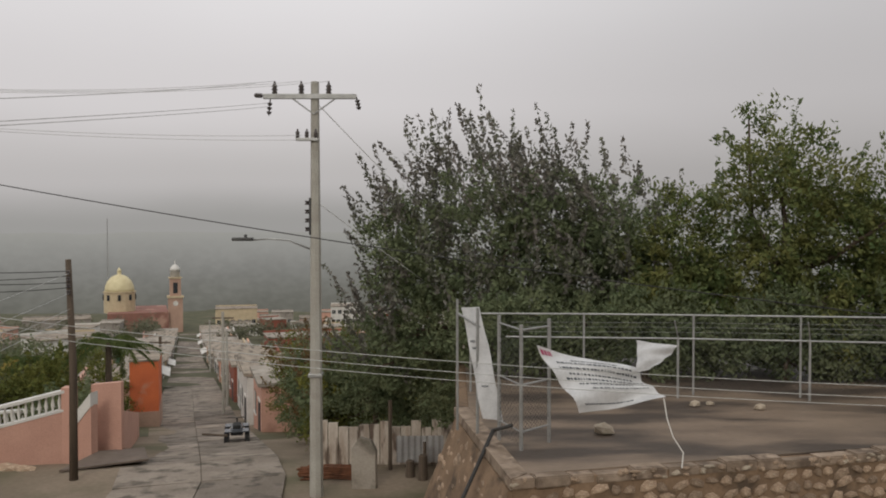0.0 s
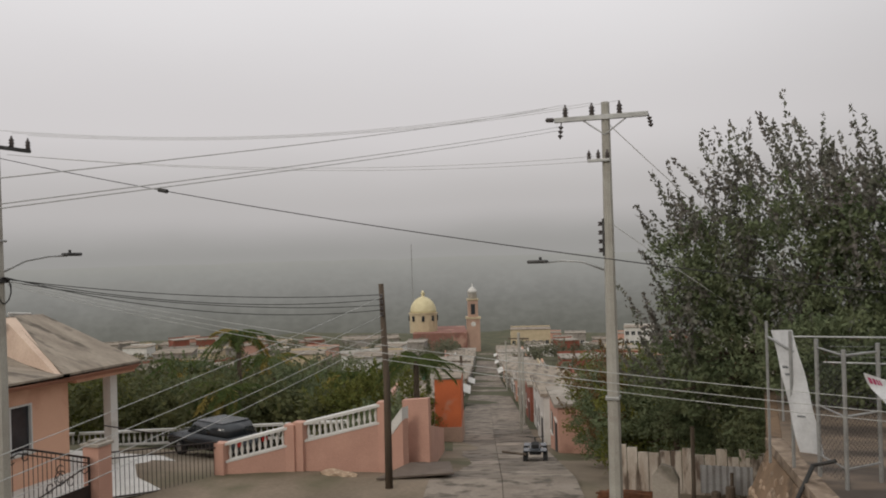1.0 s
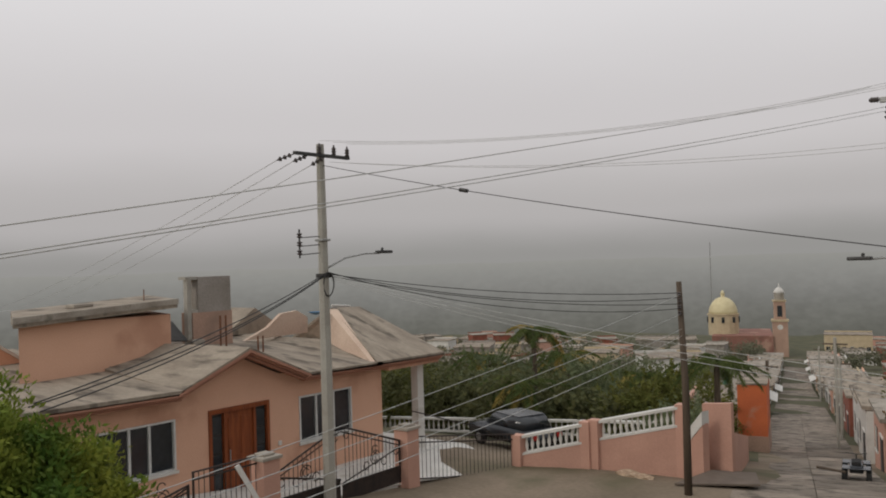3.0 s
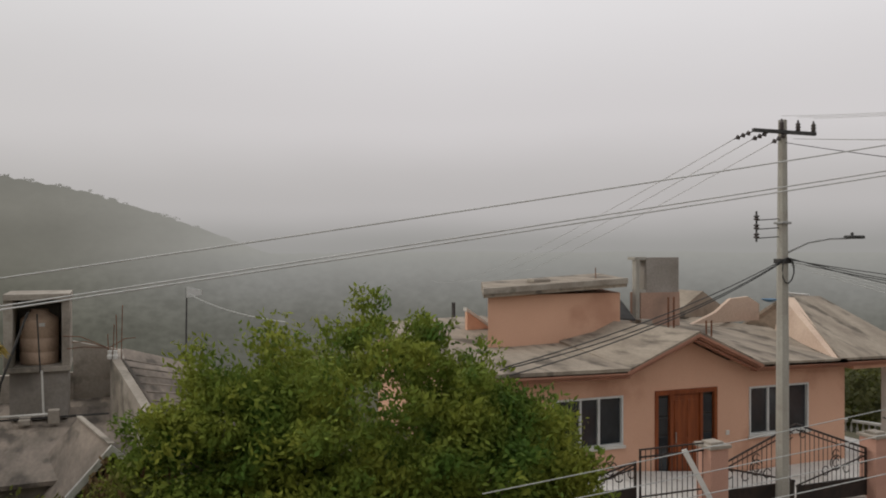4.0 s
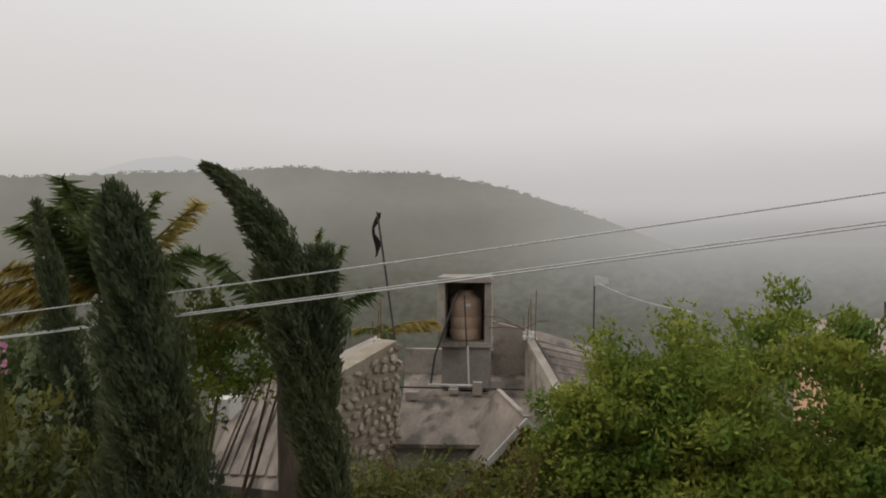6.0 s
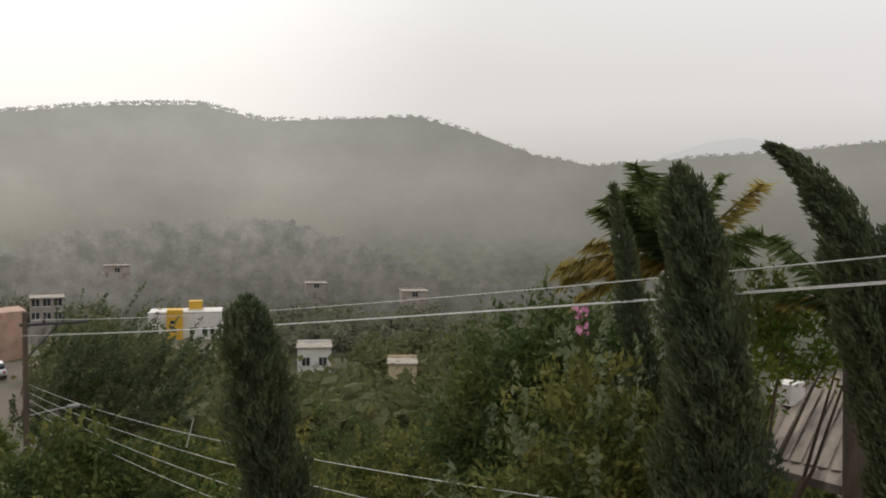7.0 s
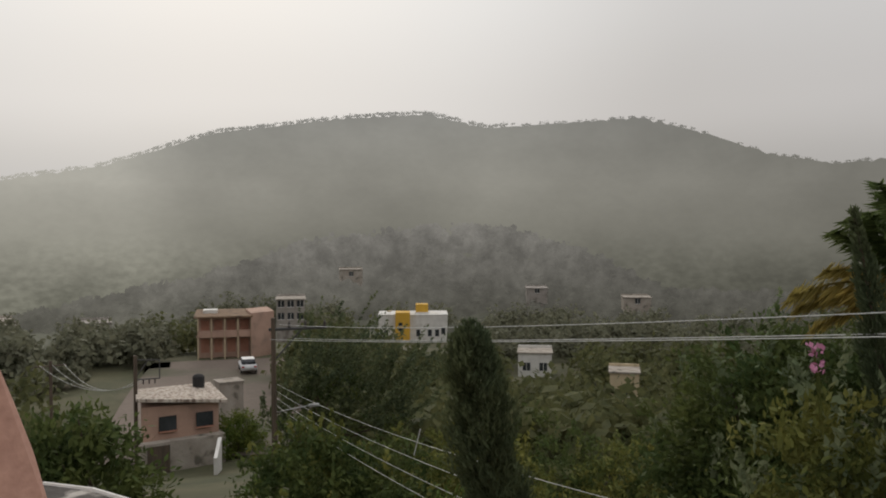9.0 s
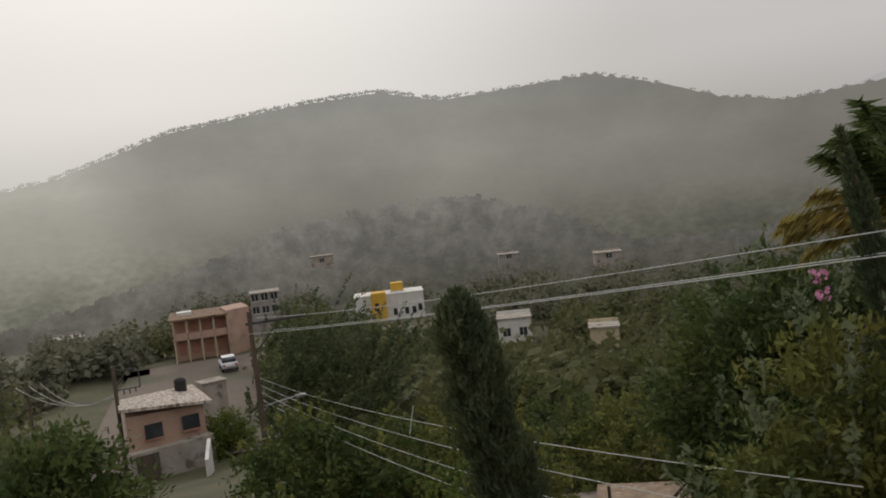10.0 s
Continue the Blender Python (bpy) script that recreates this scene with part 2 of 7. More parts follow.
    car=stuff_of("dark_car_paint", (0.03, 0.034, 0.04), (0.02, 0.023, 0.027), 1, 0.25, 0, 20, spec=0.5),
    car_white=stuff_of("white_car_paint", (0.65, 0.65, 0.65), (0.6, 0.6, 0.6), 1, 0.3, 0, 20),
    rubber=stuff_of("tyre_rubber", (0.025, 0.025, 0.025), (0.035, 0.034, 0.033), 5, 0.9, 0.2, 40),
    red_lens=stuff_of("red_lens", (0.4, 0.03, 0.02), (0.35, 0.025, 0.02), 5, 0.3, 0, 20),
    green=stuff_of("green_paint", (0.07, 0.2, 0.12), (0.06, 0.17, 0.1), 1, 0.7, 0.1, 20),
    blue=stuff_of("blue_plastic", (0.10, 0.22, 0.36), (0.08, 0.18, 0.3), 1, 0.5, 0, 20),
    bark=stuff_of("grey_brown_bark", (0.12, 0.09, 0.065), (0.075, 0.058, 0.042), 4, 0.95, 0.7, 20, stretch=(3, 3, 0.6)),
    leaf=stuff_of("dark_green_leaves", (0.135, 0.17, 0.092), (0.205, 0.228, 0.125), **{**LEAF, "island": 0.14, "through_light": 0.4}),
    leaf_broad=stuff_of("broad_green_leaves", (0.10, 0.14, 0.055), (0.20, 0.20, 0.07), **{**LEAF, "through_light": 0.4}),
    leaf_citrus=stuff_of("orange_tree_leaves", (0.085, 0.15, 0.028), (0.27, 0.29, 0.05), **{**LEAF, "through_light": 0.35}),
    leaf_bush=stuff_of("fresh_green_leaves", (0.075, 0.115, 0.028), (0.15, 0.17, 0.036), **{**LEAF, "through_light": 0.35}),
    leaf_olive=stuff_of("olive_leaves", (0.105, 0.125, 0.038), (0.19, 0.185, 0.05), **{**LEAF, "through_light": 0.35}),
    leaf_purple=stuff_of("purple_brown_shoots", (0.185, 0.165, 0.15), (0.15, 0.158, 0.115), **LEAF),
    leaf_cypress=stuff_of("cypress_sprays", (0.075, 0.097, 0.052), (0.125, 0.14, 0.066), **{**LEAF, "through_light": 0.35}),
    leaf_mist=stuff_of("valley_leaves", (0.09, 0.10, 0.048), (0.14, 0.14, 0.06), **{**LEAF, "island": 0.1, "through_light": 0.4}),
    # leaf green dimmed in base colour for plants on the backlit side
    leaf_deep=stuff_of("dimmed_green_leaves", (0.055, 0.085, 0.03), (0.11, 0.13, 0.04), **{**LEAF, "through_light": 0.35}),
    # base colour paled to put haze on far hillside and town woods
    leaf_far_mist=stuff_of("haze_paled_far_leaves", (0.15, 0.155, 0.105), (0.19, 0.187, 0.125), **{**LEAF, "island": 0.06, "through_light": 0.4}),
    leaf_dry=stuff_of("dry_brown_leaves", (0.17, 0.105, 0.05), (0.13, 0.09, 0.045), **LEAF),
    scrub=stuff_of("grassy_scrub", (0.065, 0.068, 0.036), (0.10, 0.093, 0.052), 0.25, 0.95, 0.6, 3.0, spots=(0.125, 0.105, 0.07), spot_scale=0.09, spot_at=0.6),
    palm=stuff_of("palm_leaflets", (0.085, 0.12, 0.042), (0.13, 0.155, 0.05), **{**LEAF, "through_light": 0.4}),
    palm_dry=stuff_of("yellowing_palm_leaflets", (0.42, 0.31, 0.09), (0.28, 0.23, 0.07), **{**LEAF, "through_light": 0.4}),
    petal=stuff_of("pink_petals", (0.5, 0.22, 0.34), (0.58, 0.34, 0.45), **LEAF),
)


# ---- mesh helpers ----
def part(name, bm, material, parent, label="", smooth=False):
    me = bpy.data.meshes.new(name)
    if isinstance(bm, tuple):
        verts, faces = bm
        me.from_pydata([tuple(v) for v in verts], [], faces)
    else:
        bm.to_mesh(me)
        bm.free()
    me.materials.append(M[material])
    if smooth:
        me.polygons.foreach_set("use_smooth", [True] * len(me.polygons))
    ob = new(name, me)
    ob.parent = parent
    return tagged(ob, label)


def thing(name, at, label, category, group="", kind="", turn=0.0):
    ob = new(name)
    ob.empty_display_size = 0.2
    ob.matrix_world = pose(*at, 0, 0, turn)
    return tagged(ob, label, category, group, kind)


def site(bearing, d, z=0.0):
    """A place d metres off on a bearing as viewed from the camera's spot, turned to the left of +y."""
    return Vector((-d * math.sin(radians(bearing)), d * math.cos(radians(bearing)), z))


def put_box(bm, lo, hi, bevel=0.0, m=None):
    ret = bmesh.ops.create_cube(bm, size=1)["verts"]
    mid = [(a + b) / 2 for a, b in zip(lo, hi)]
    t = Matrix.Translation(mid) @ Matrix.Diagonal((hi[0] - lo[0], hi[1] - lo[1], hi[2] - lo[2], 1))
    bmesh.ops.transform(bm, matrix=(m @ t if m else t), verts=ret)
    if bevel:
        edges = list({e for v in ret for e in v.link_edges})
        bmesh.ops.bevel(bm, geom=edges, offset=bevel, segments=2, affect="EDGES", profile=0.6)


def box_of(lo, hi, bevel=0.0, m=None):
    bm = bmesh.new()
    put_box(bm, lo, hi, bevel, m)
    return bm


def put_rod(bm, a, b, r0, r1=None, seg=8):
    a, b = Vector(a), Vector(b)
    r1 = r0 if r1 is None else r1
    axis = b - a
    m = Matrix.Translation((a + b) / 2) @ axis.to_track_quat("Z", "Y").to_matrix().to_4x4()
    bmesh.ops.create_cone(bm, cap_ends=True, segments=seg, radius1=r0, radius2=r1, depth=axis.length, matrix=m)


def rods(pairs, r, seg=6):
    bm = bmesh.new()
    for a, b in pairs:
        put_rod(bm, a, b, r, seg=seg)
    return bm


def put_tube(bm, pts, radii, seg=5):
    pts = [Vector(p) for p in pts]
    if isinstance(radii, (int, float)):
        radii = [radii] * len(pts)
    rings = []
    for i, p in enumerate(pts):
        d = (pts[min(i + 1, len(pts) - 1)] - pts[max(i - 1, 0)]).normalized()
        u = d.orthogonal().normalized() if abs(d.z) > 0.95 else d.cross(Vector((0, 0, 1))).normalized()
        w = d.cross(u)
        rings.append([bm.verts.new(p + (u * math.cos(k * math.tau / seg) + w * math.sin(k * math.tau / seg)) * radii[i]) for k in range(seg)])
    for a, b in zip(rings, rings[1:]):
        for k in range(seg):
            bm.faces.new((a[k], a[(k + 1) % seg], b[(k + 1) % seg], b[k]))
    bm.faces.new(rings[0][::-1])
    bm.faces.new(rings[-1])


def tube(pts, radii, seg=5):
    bm = bmesh.new()
    put_tube(bm, pts, radii, seg)
    return bm


def put_lathe(bm, profile, at=(0, 0, 0), seg=12):
    rings = [[bm.verts.new((at[0] + r * math.cos(k * math.tau / seg), at[1] + r * math.sin(k * math.tau / seg), at[2] + z)) for k in range(seg)] for r, z in profile]
    for a, b in zip(rings, rings[1:]):
        for k in range(seg):
            bm.faces.new((a[k], a[(k + 1) % seg], b[(k + 1) % seg], b[k]))
    bm.faces.new(rings[0][::-1])
    bm.faces.new(rings[-1])


def lathe(profile, at=(0, 0, 0), seg=12):
    bm = bmesh.new()
    put_lathe(bm, profile, at, seg)
    return bm


def put_prism(bm, outline, depth):
    """A flat outline given thickness along a vector."""
    depth = Vector(depth)
    a = [bm.verts.new(p) for p in outline]
    b = [bm.verts.new(Vector(p) + depth) for p in outline]
    n = len(a)
    bm.faces.new(a)
    bm.faces.new(b[::-1])
    for k in range(n):
        bm.faces.new((a[k], b[k], b[(k + 1) % n], a[(k + 1) % n]))
    bmesh.ops.recalc_face_normals(bm, faces=bm.faces)


def prism(outline, depth):
    bm = bmesh.new()
    put_prism(bm, outline, depth)
    return bm


def sagging(a, b, sag, n=24):
    a, b = Vector(a), Vector(b)
    return [a.lerp(b, i / n) - Vector((0, 0, 4 * sag * (i / n) * (1 - i / n))) for i in range(n + 1)]


def wire(name, a, b, sag, r, material, label, group="", n=24):
    ob = part(name, tube(sagging(a, b, sag, n), r, 5), material, None, label, True)
    return tagged(ob, label, "cable", group)


def pierced_wall(bm, y0, y1, z0, z1, x, thick, holes):
    """A wall in a plane of constant x with rectangular openings (y0, y1, z0, z1), as one closed skin."""
    ys = sorted({y0, y1, *[h[0] for h in holes], *[h[1] for h in holes]})
    zs = sorted({z0, z1, *[h[2] for h in holes], *[h[3] for h in holes]})
    corners = {}

    def v(i, j, back):
        if (i, j, back) not in corners:
            corners[i, j, back] = bm.verts.new((x - thick if back else x, ys[i], zs[j]))
        return corners[i, j, back]

    def solid(i, j):
        if not (0 <= i < len(ys) - 1 and 0 <= j < len(zs) - 1):
            return False
        my, mz = (ys[i] + ys[i + 1]) / 2, (zs[j] + zs[j + 1]) / 2
        return not any(h[0] < my < h[1] and h[2] < mz < h[3] for h in holes)

    for i in range(len(ys) - 1):
        for j in range(len(zs) - 1):
            if solid(i, j):
                ring_of = [(i, j), (i + 1, j), (i + 1, j + 1), (i, j + 1)]
                bm.faces.new([v(*c, False) for c in ring_of])
                bm.faces.new([v(*c, True) for c in reversed(ring_of)])
                for (di, dj), p, q in (((0, -1), 0, 1), ((1, 0), 1, 2), ((0, 1), 2, 3), ((-1, 0), 3, 0)):
                    if not solid(i + di, j + dj):
                        bm.faces.new([v(*ring_of[q], False), v(*ring_of[p], False), v(*ring_of[p], True), v(*ring_of[q], True)])
    bmesh.ops.recalc_face_normals(bm, faces=bm.faces)


# ---- foliage ----
def leaf_quads(pts, size, along=None, aspect=0.45, seed=1, jitter=1.0, face=None):
    """Diamond leaves: one quad each at the points, pointing along the given ways."""
    rng = np.random.default_rng(seed)
    n = len(pts)
    d = rng.normal(size=(n, 3))
    if along is not None:
        d = np.asarray(along) + d * 0.35 * jitter
    d /= np.linalg.norm(d, axis=1)[:, None] + 1e-9
    s = np.cross(d, rng.normal(size=(n, 3)) * (1.0 if face is None else 0.45) + (0.0 if face is None else face))
    s /= np.linalg.norm(s, axis=1)[:, None] + 1e-9
    k = size * rng.uniform(0.6, 1.3, (n, 1))
    q = np.stack([pts - d * k / 2, pts + s * k * aspect / 2 - d * k * 0.05, pts + d * k / 2, pts - s * k * aspect / 2 - d * k * 0.05], 1)
    return q.reshape(-1, 3)


def leaf_part(name, verts, material, parent, label=""):
    n = len(verts) // 4
    me = bpy.data.meshes.new(name)
    me.vertices.add(len(verts))
    me.vertices.foreach_set("co", verts.astype(np.float32).ravel())
    me.loops.add(len(verts))
    me.loops.foreach_set("vertex_index", np.arange(len(verts), dtype=np.int32))
    me.polygons.add(n)
    me.polygons.foreach_set("loop_start", np.arange(0, len(verts), 4, dtype=np.int32))
    me.update(calc_edges=True)
    me.materials.append(M[material])
    ob = new(name, me)
    ob.parent = parent
    return tagged(ob, label)


def clumps_in(ells, n, rng, shell=0.55):
    """Clump centres spread over a crown made of ellipsoids (x, y, z, rx, ry, rz), more towards its skin."""
    ells = np.array(ells, float)
    w = (ells[:, 3] * ells[:, 4] * ells[:, 5]) ** 0.67
    pick = rng.choice(len(ells), n, p=w / w.sum())
    v = rng.normal(size=(n, 3))
    v /= np.linalg.norm(v, axis=1)[:, None]
    r = rng.uniform(shell, 1.0, (n, 1)) * rng.uniform(0.88, 1.1, (n, 1))
    return ells[pick, :3] + v * r * ells[pick, 3:], v


def crown_leaves(ells, clumps, per, spread, size, seed, shell=0.55, wind=(0, 0, 0), aspect=0.45):
    rng = np.random.default_rng(seed)
    c, v = clumps_in(ells, clumps, rng, shell)
    spreads = spread * rng.uniform(0.6, 1.3, (clumps, 1))
    out = rng.normal(size=(clumps * per, 3))
    out *= 1.6 * rng.uniform(0.3, 1.05, (clumps * per, 1)) / np.linalg.norm(out, axis=1)[:, None]
    pts = np.repeat(c, per, 0) + out * np.repeat(spreads, per, 0) * [1, 1, 0.7]
    face = out / np.linalg.norm(out, axis=1)[:, None] + np.repeat(v, per, 0) * 0.35 + [0, 0, 0.5]
    along = np.repeat(v, per, 0) * 0.7 + np.array(wind) + [0, 0, 0.15]
    return leaf_quads(pts, size, along, aspect, seed + 1, 2.0, face), c


def shoot_leaves(ells, shoots, length, step, size, lean, seed, upper=0.0):
    """Twigs that stand out of the crown, leaved all along."""
    rng = np.random.default_rng(seed)
    c, v = clumps_in(ells, shoots * 3, rng, 0.85)
    keep = v[:, 2] > upper
    c, v = c[keep][:shoots], v[keep][:shoots]
    k = int(length / step) * 2
    way = v * 0.5 + np.array(lean) + rng.normal(size=v.shape) * 0.2
    way /= np.linalg.norm(way, axis=1)[:, None]
    ln = length * rng.uniform(0.4, 1.25, (len(c), 1, 1))
    u = np.linspace(0, 1, k)[None, :, None]
    bend = np.array(lean) * 0.25
    pts = c[:, None] + way[:, None] * ln * u + bend * ln * u * u
    pts = pts.reshape(-1, 3) + rng.normal(size=(len(c) * k, 3)) * size * 0.45 * np.tile(np.linspace(1.25, 0.4, k), len(c))[:, None]
    return leaf_quads(pts, size, np.repeat(way, k, 0), 0.5, seed + 1, 2.5)


def limbs_to(bm, foot, targets, r, rng):
    foot = Vector(foot)
    for t in targets:
        t = Vector(t)
        mid = foot.lerp(t, 0.5) + Vector(rng.normal(size=3) * 0.15 * (t - foot).length * 0.5) - Vector((0, 0, 0.05 * (t - foot).length))
        pts = [foot, foot.lerp(mid, 0.5), mid, mid.lerp(t, 0.5), t]
        put_tube(bm, pts, [r, r * 0.8, r * 0.6, r * 0.4, r * 0.15], 6)


def tree(name, foot, fork, ells, clumps, per, spread, size, label, leaf="leaf", seed=1, trunk_r=0.2, limbs=9, shoots=0, shoot_len=1.0, lean=(0, 0, 0.6), shoot_leaf=None, shell=0.5, wind=(0, 0, 0), group=""):
    ob = thing(name, foot, label, "tree" if "tree" in name or "cypress" in name else "shrub", group)
    o = np.array(foot, float)
    ells = [(e[0] - o[0], e[1] - o[1], e[2] - o[2], *e[3:]) for e in ells]
    fork = Vector(fork) - Vector(foot)
    rng = np.random.default_rng(seed)
    verts, c = crown_leaves(ells, clumps, per, spread, size, seed, shell, wind)
    part("trunk", tube([(0, 0, -0.2), fork * 0.35 + Vector((0.05, 0.03, 0)), fork * 0.7, fork], [trunk_r * 1.3, trunk_r, trunk_r * 0.9, trunk_r * 0.75], 9), "bark", ob, "", True)
    bm = bmesh.new()
    limbs_to(bm, fork, c[rng.choice(len(c), limbs, replace=False)], trunk_r * 0.5, rng)
    part("limb_work", bm, "bark", ob)
    leaf_part("crown", verts, leaf, ob)
    if shoots:
        leaf_part("shoot_foliage", shoot_leaves(ells, shoots, shoot_len, size * 0.3, size, lean, seed + 7), shoot_leaf or leaf, ob, "bare upward shoots with sparse leaves")
    return ob


# ---- ground ----
def smooth(a, b, x):
    t = min(1.0, max(0.0, (x - a) / (b - a)))
    return t * t * (3 - 2 * t)


def ground_z(x, y):
    r = math.hypot(x, y)
    b = math.degrees(math.atan2(-x, y))
    y += (max(y, 0.8 * r) - y) * smooth(36, 72, r)
    town = np.interp(y, [13, 22, 27, 50, 155, 280, 420], [0.95, 0.0, 0.0, -4.0, -17.0, -26.5, -28.0])
    valley = np.interp(r, [14, 26, 40, 60, 110, 165, 260, 400], [0.9, -2.5, -5.5, -9.5, -9.5, -15.0, -13.0, -13.0])
    deep = np.interp(r, [14, 26, 40, 60, 100, 165, 260, 400], [0.9, -2.5, -5.5, -10.0, -14.0, -15.5, -13.0, -13.0])
    valley += (deep - valley) * (1 - smooth(146, 157, b)) if b > 0 else 0.0
    w = smooth(66, 108, b) if b >= 0 else smooth(100, 170, -b)
    return float(town * (1 - w) + valley * w)


radii = np.concatenate([np.arange(0.5, 42, 1.5), np.geomspace(42, 420, 46), [700, 1200, 2200, 4200]])
bearings = np.arange(0, 360, 2.0)
verts = []
for r in radii:
    for b in bearings:
        p = site(b, r)
        bump = 0.12 * noise.noise((p.x * 0.15, p.y * 0.15, 0)) * min(1, r / 40) * (8 if r > 90 and not 150 < b < 176 else 1)
        verts.append((p.x, p.y, ground_z(p.x, p.y) + bump))
nb = len(bearings)
faces = [(i * nb + k, (i + 1) * nb + k, (i + 1) * nb + (k + 1) % nb, i * nb + (k + 1) % nb) for i in range(len(radii) - 1) for k in range(nb)]
faces.append(tuple(range(nb)))
ground = part("ground", (verts, faces), "soil", None, "brown earth slope with sparse scrub", True)
tagged(ground, "", "ground", kind="structure")
ground.data.materials.append(M["scrub"])
for f in ground.data.polygons:
    c = f.center
    if math.hypot(c.x, c.y) > 8 and (70 < math.degrees(math.atan2(-c.x, c.y)) % 360 < 205 or c.y > 60 or (c.x < -14 and c.y > 33)):
        f.material_index = 1

# ---- misty hills, far backdrop ----
RIDGE = ([-1, 40, 70, 79.6, 83, 86.2, 90.8, 96.4, 101, 105, 110.8, 114.6, 122.3, 126, 130, 134.1, 139, 144.3, 148.5, 154.4, 162.5, 169.4, 175.8, 190, 240, 300, 361],
         [-0.3, -0.3, -0.3, -0.4, 0.9, 2.05, 3.5, 4.5, 4.45, 4.8, 4.3, 4.14, 3.55, 4.26, 5.7, 6.85, 6.6, 6.3, 7.25, 6.9, 5.8, 3.5, 2.4, 2.0, 1.6, 0.6, -0.3])


def hill_z(b, r):
    """Height of the hillside: it starts at the valley floor and rises to the ridge."""
    r0 = float(np.interp(b % 360, [0, 68, 84, 118, 126, 178, 200, 361], [320, 320, 95, 95, 150, 150, 320, 320]))
    p = site(b, r0)
    foot = ground_z(p.x, p.y) - 0.5 if r0 < 300 else -28.0
    top = 7.7 + 800 * math.tan(radians(float(np.interp(b % 360, *RIDGE))))
    u = max(0.0, (r - r0) / (800 - r0))
    return foot + (top - foot) * u ** 1.6, r0


def hill_sheet(name, material, rough):
    bs = np.concatenate([np.arange(0, 74, 2.0), np.arange(74, 182, 0.25), np.arange(182, 360, 2.0)])
    vs = []
    for u in np.linspace(0, 1, 30):
        for b in bs:
            r0 = hill_z(b, 0)[1]
            r = r0 + (800 - r0) * u
            p = site(b, r)
            fold = noise.fractal((p.x * 0.006, p.y * 0.006, 3.1), 0.9, 2.1, 4) * 6 * math.sin(math.pi * u) * u + noise.noise((b * 2.3, r * 0.05, 0)) * rough * u
            vs.append((p.x, p.y, hill_z(b, r)[0] + fold))
    n = len(bs)
    fs = [(i * n + k, (i + 1) * n + k, (i + 1) * n + (k + 1) % n, i * n + (k + 1) % n) for i in range(29) for k in range(n)]
    return part(name, (vs, fs), material, None, "", True)


# mist painted as emission: tone by height over the valley, side of the valley and patches of wood
hm = bpy.data.materials.new("hill_haze_glow")
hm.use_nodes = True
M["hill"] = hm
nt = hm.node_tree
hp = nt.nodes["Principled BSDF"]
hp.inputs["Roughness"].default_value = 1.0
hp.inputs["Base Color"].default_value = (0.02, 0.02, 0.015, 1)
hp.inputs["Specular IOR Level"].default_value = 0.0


def hnode(kind, *links):
    n = nt.nodes.new(kind)
    for src, dst in links:
        nt.links.new(src, n.inputs[dst])
    return n


def hrange(src, a, b, c, d, soft=False):
    n = hnode("ShaderNodeMapRange", (src, "Value"))
    if soft:
        n.interpolation_type = "SMOOTHSTEP"
    for k, v in zip(("From Min", "From Max", "To Min", "To Max"), (a, b, c, d)):
        n.inputs[k].default_value = v
    return n.outputs[0]


def htimes(a, b):
    n = hnode("ShaderNodeMath", (a, 0), (b, 1))
    n.operation = "MULTIPLY"
    return n.outputs[0]


def hnoise(scale, detail, vec):
    n = hnode("ShaderNodeTexNoise", (vec, "Vector"))
    n.inputs["Scale"].default_value, n.inputs["Detail"].default_value = scale, detail
    return n.outputs["Fac"]


def hramp(src, stops):
    n = hnode("ShaderNodeValToRGB", (src, 0))
    el = n.color_ramp.elements
    while len(el) < len(stops):
        el.new(0.5)
    for e, (deg, v, warm, blue) in zip(el, stops):
        e.position, e.color = (math.sin(radians(deg)) + 0.16) / 0.30, (v * warm, v, v * blue, 1)
    return n.outputs[0]


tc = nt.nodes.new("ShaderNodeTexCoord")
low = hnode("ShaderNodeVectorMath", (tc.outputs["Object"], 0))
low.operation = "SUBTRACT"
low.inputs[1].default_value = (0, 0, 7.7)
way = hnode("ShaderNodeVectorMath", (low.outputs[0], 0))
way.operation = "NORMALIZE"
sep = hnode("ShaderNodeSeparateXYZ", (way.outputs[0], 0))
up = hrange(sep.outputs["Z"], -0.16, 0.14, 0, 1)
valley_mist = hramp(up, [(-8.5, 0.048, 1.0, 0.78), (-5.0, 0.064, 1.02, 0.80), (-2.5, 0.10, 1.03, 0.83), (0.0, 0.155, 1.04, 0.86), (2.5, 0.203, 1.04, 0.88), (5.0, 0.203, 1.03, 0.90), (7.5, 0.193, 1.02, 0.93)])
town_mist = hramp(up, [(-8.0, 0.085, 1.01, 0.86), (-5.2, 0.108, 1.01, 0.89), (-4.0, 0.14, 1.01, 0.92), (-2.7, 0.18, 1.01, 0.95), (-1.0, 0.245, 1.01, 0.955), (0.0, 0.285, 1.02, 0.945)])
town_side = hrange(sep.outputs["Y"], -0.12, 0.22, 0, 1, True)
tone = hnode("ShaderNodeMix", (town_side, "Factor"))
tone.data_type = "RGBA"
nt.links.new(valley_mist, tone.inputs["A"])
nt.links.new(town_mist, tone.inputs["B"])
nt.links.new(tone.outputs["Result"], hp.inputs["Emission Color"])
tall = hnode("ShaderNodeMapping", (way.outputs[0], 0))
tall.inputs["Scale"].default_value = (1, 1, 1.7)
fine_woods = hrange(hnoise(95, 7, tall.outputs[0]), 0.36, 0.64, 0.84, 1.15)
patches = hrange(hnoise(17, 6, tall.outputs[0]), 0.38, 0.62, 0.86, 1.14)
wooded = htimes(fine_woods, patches)
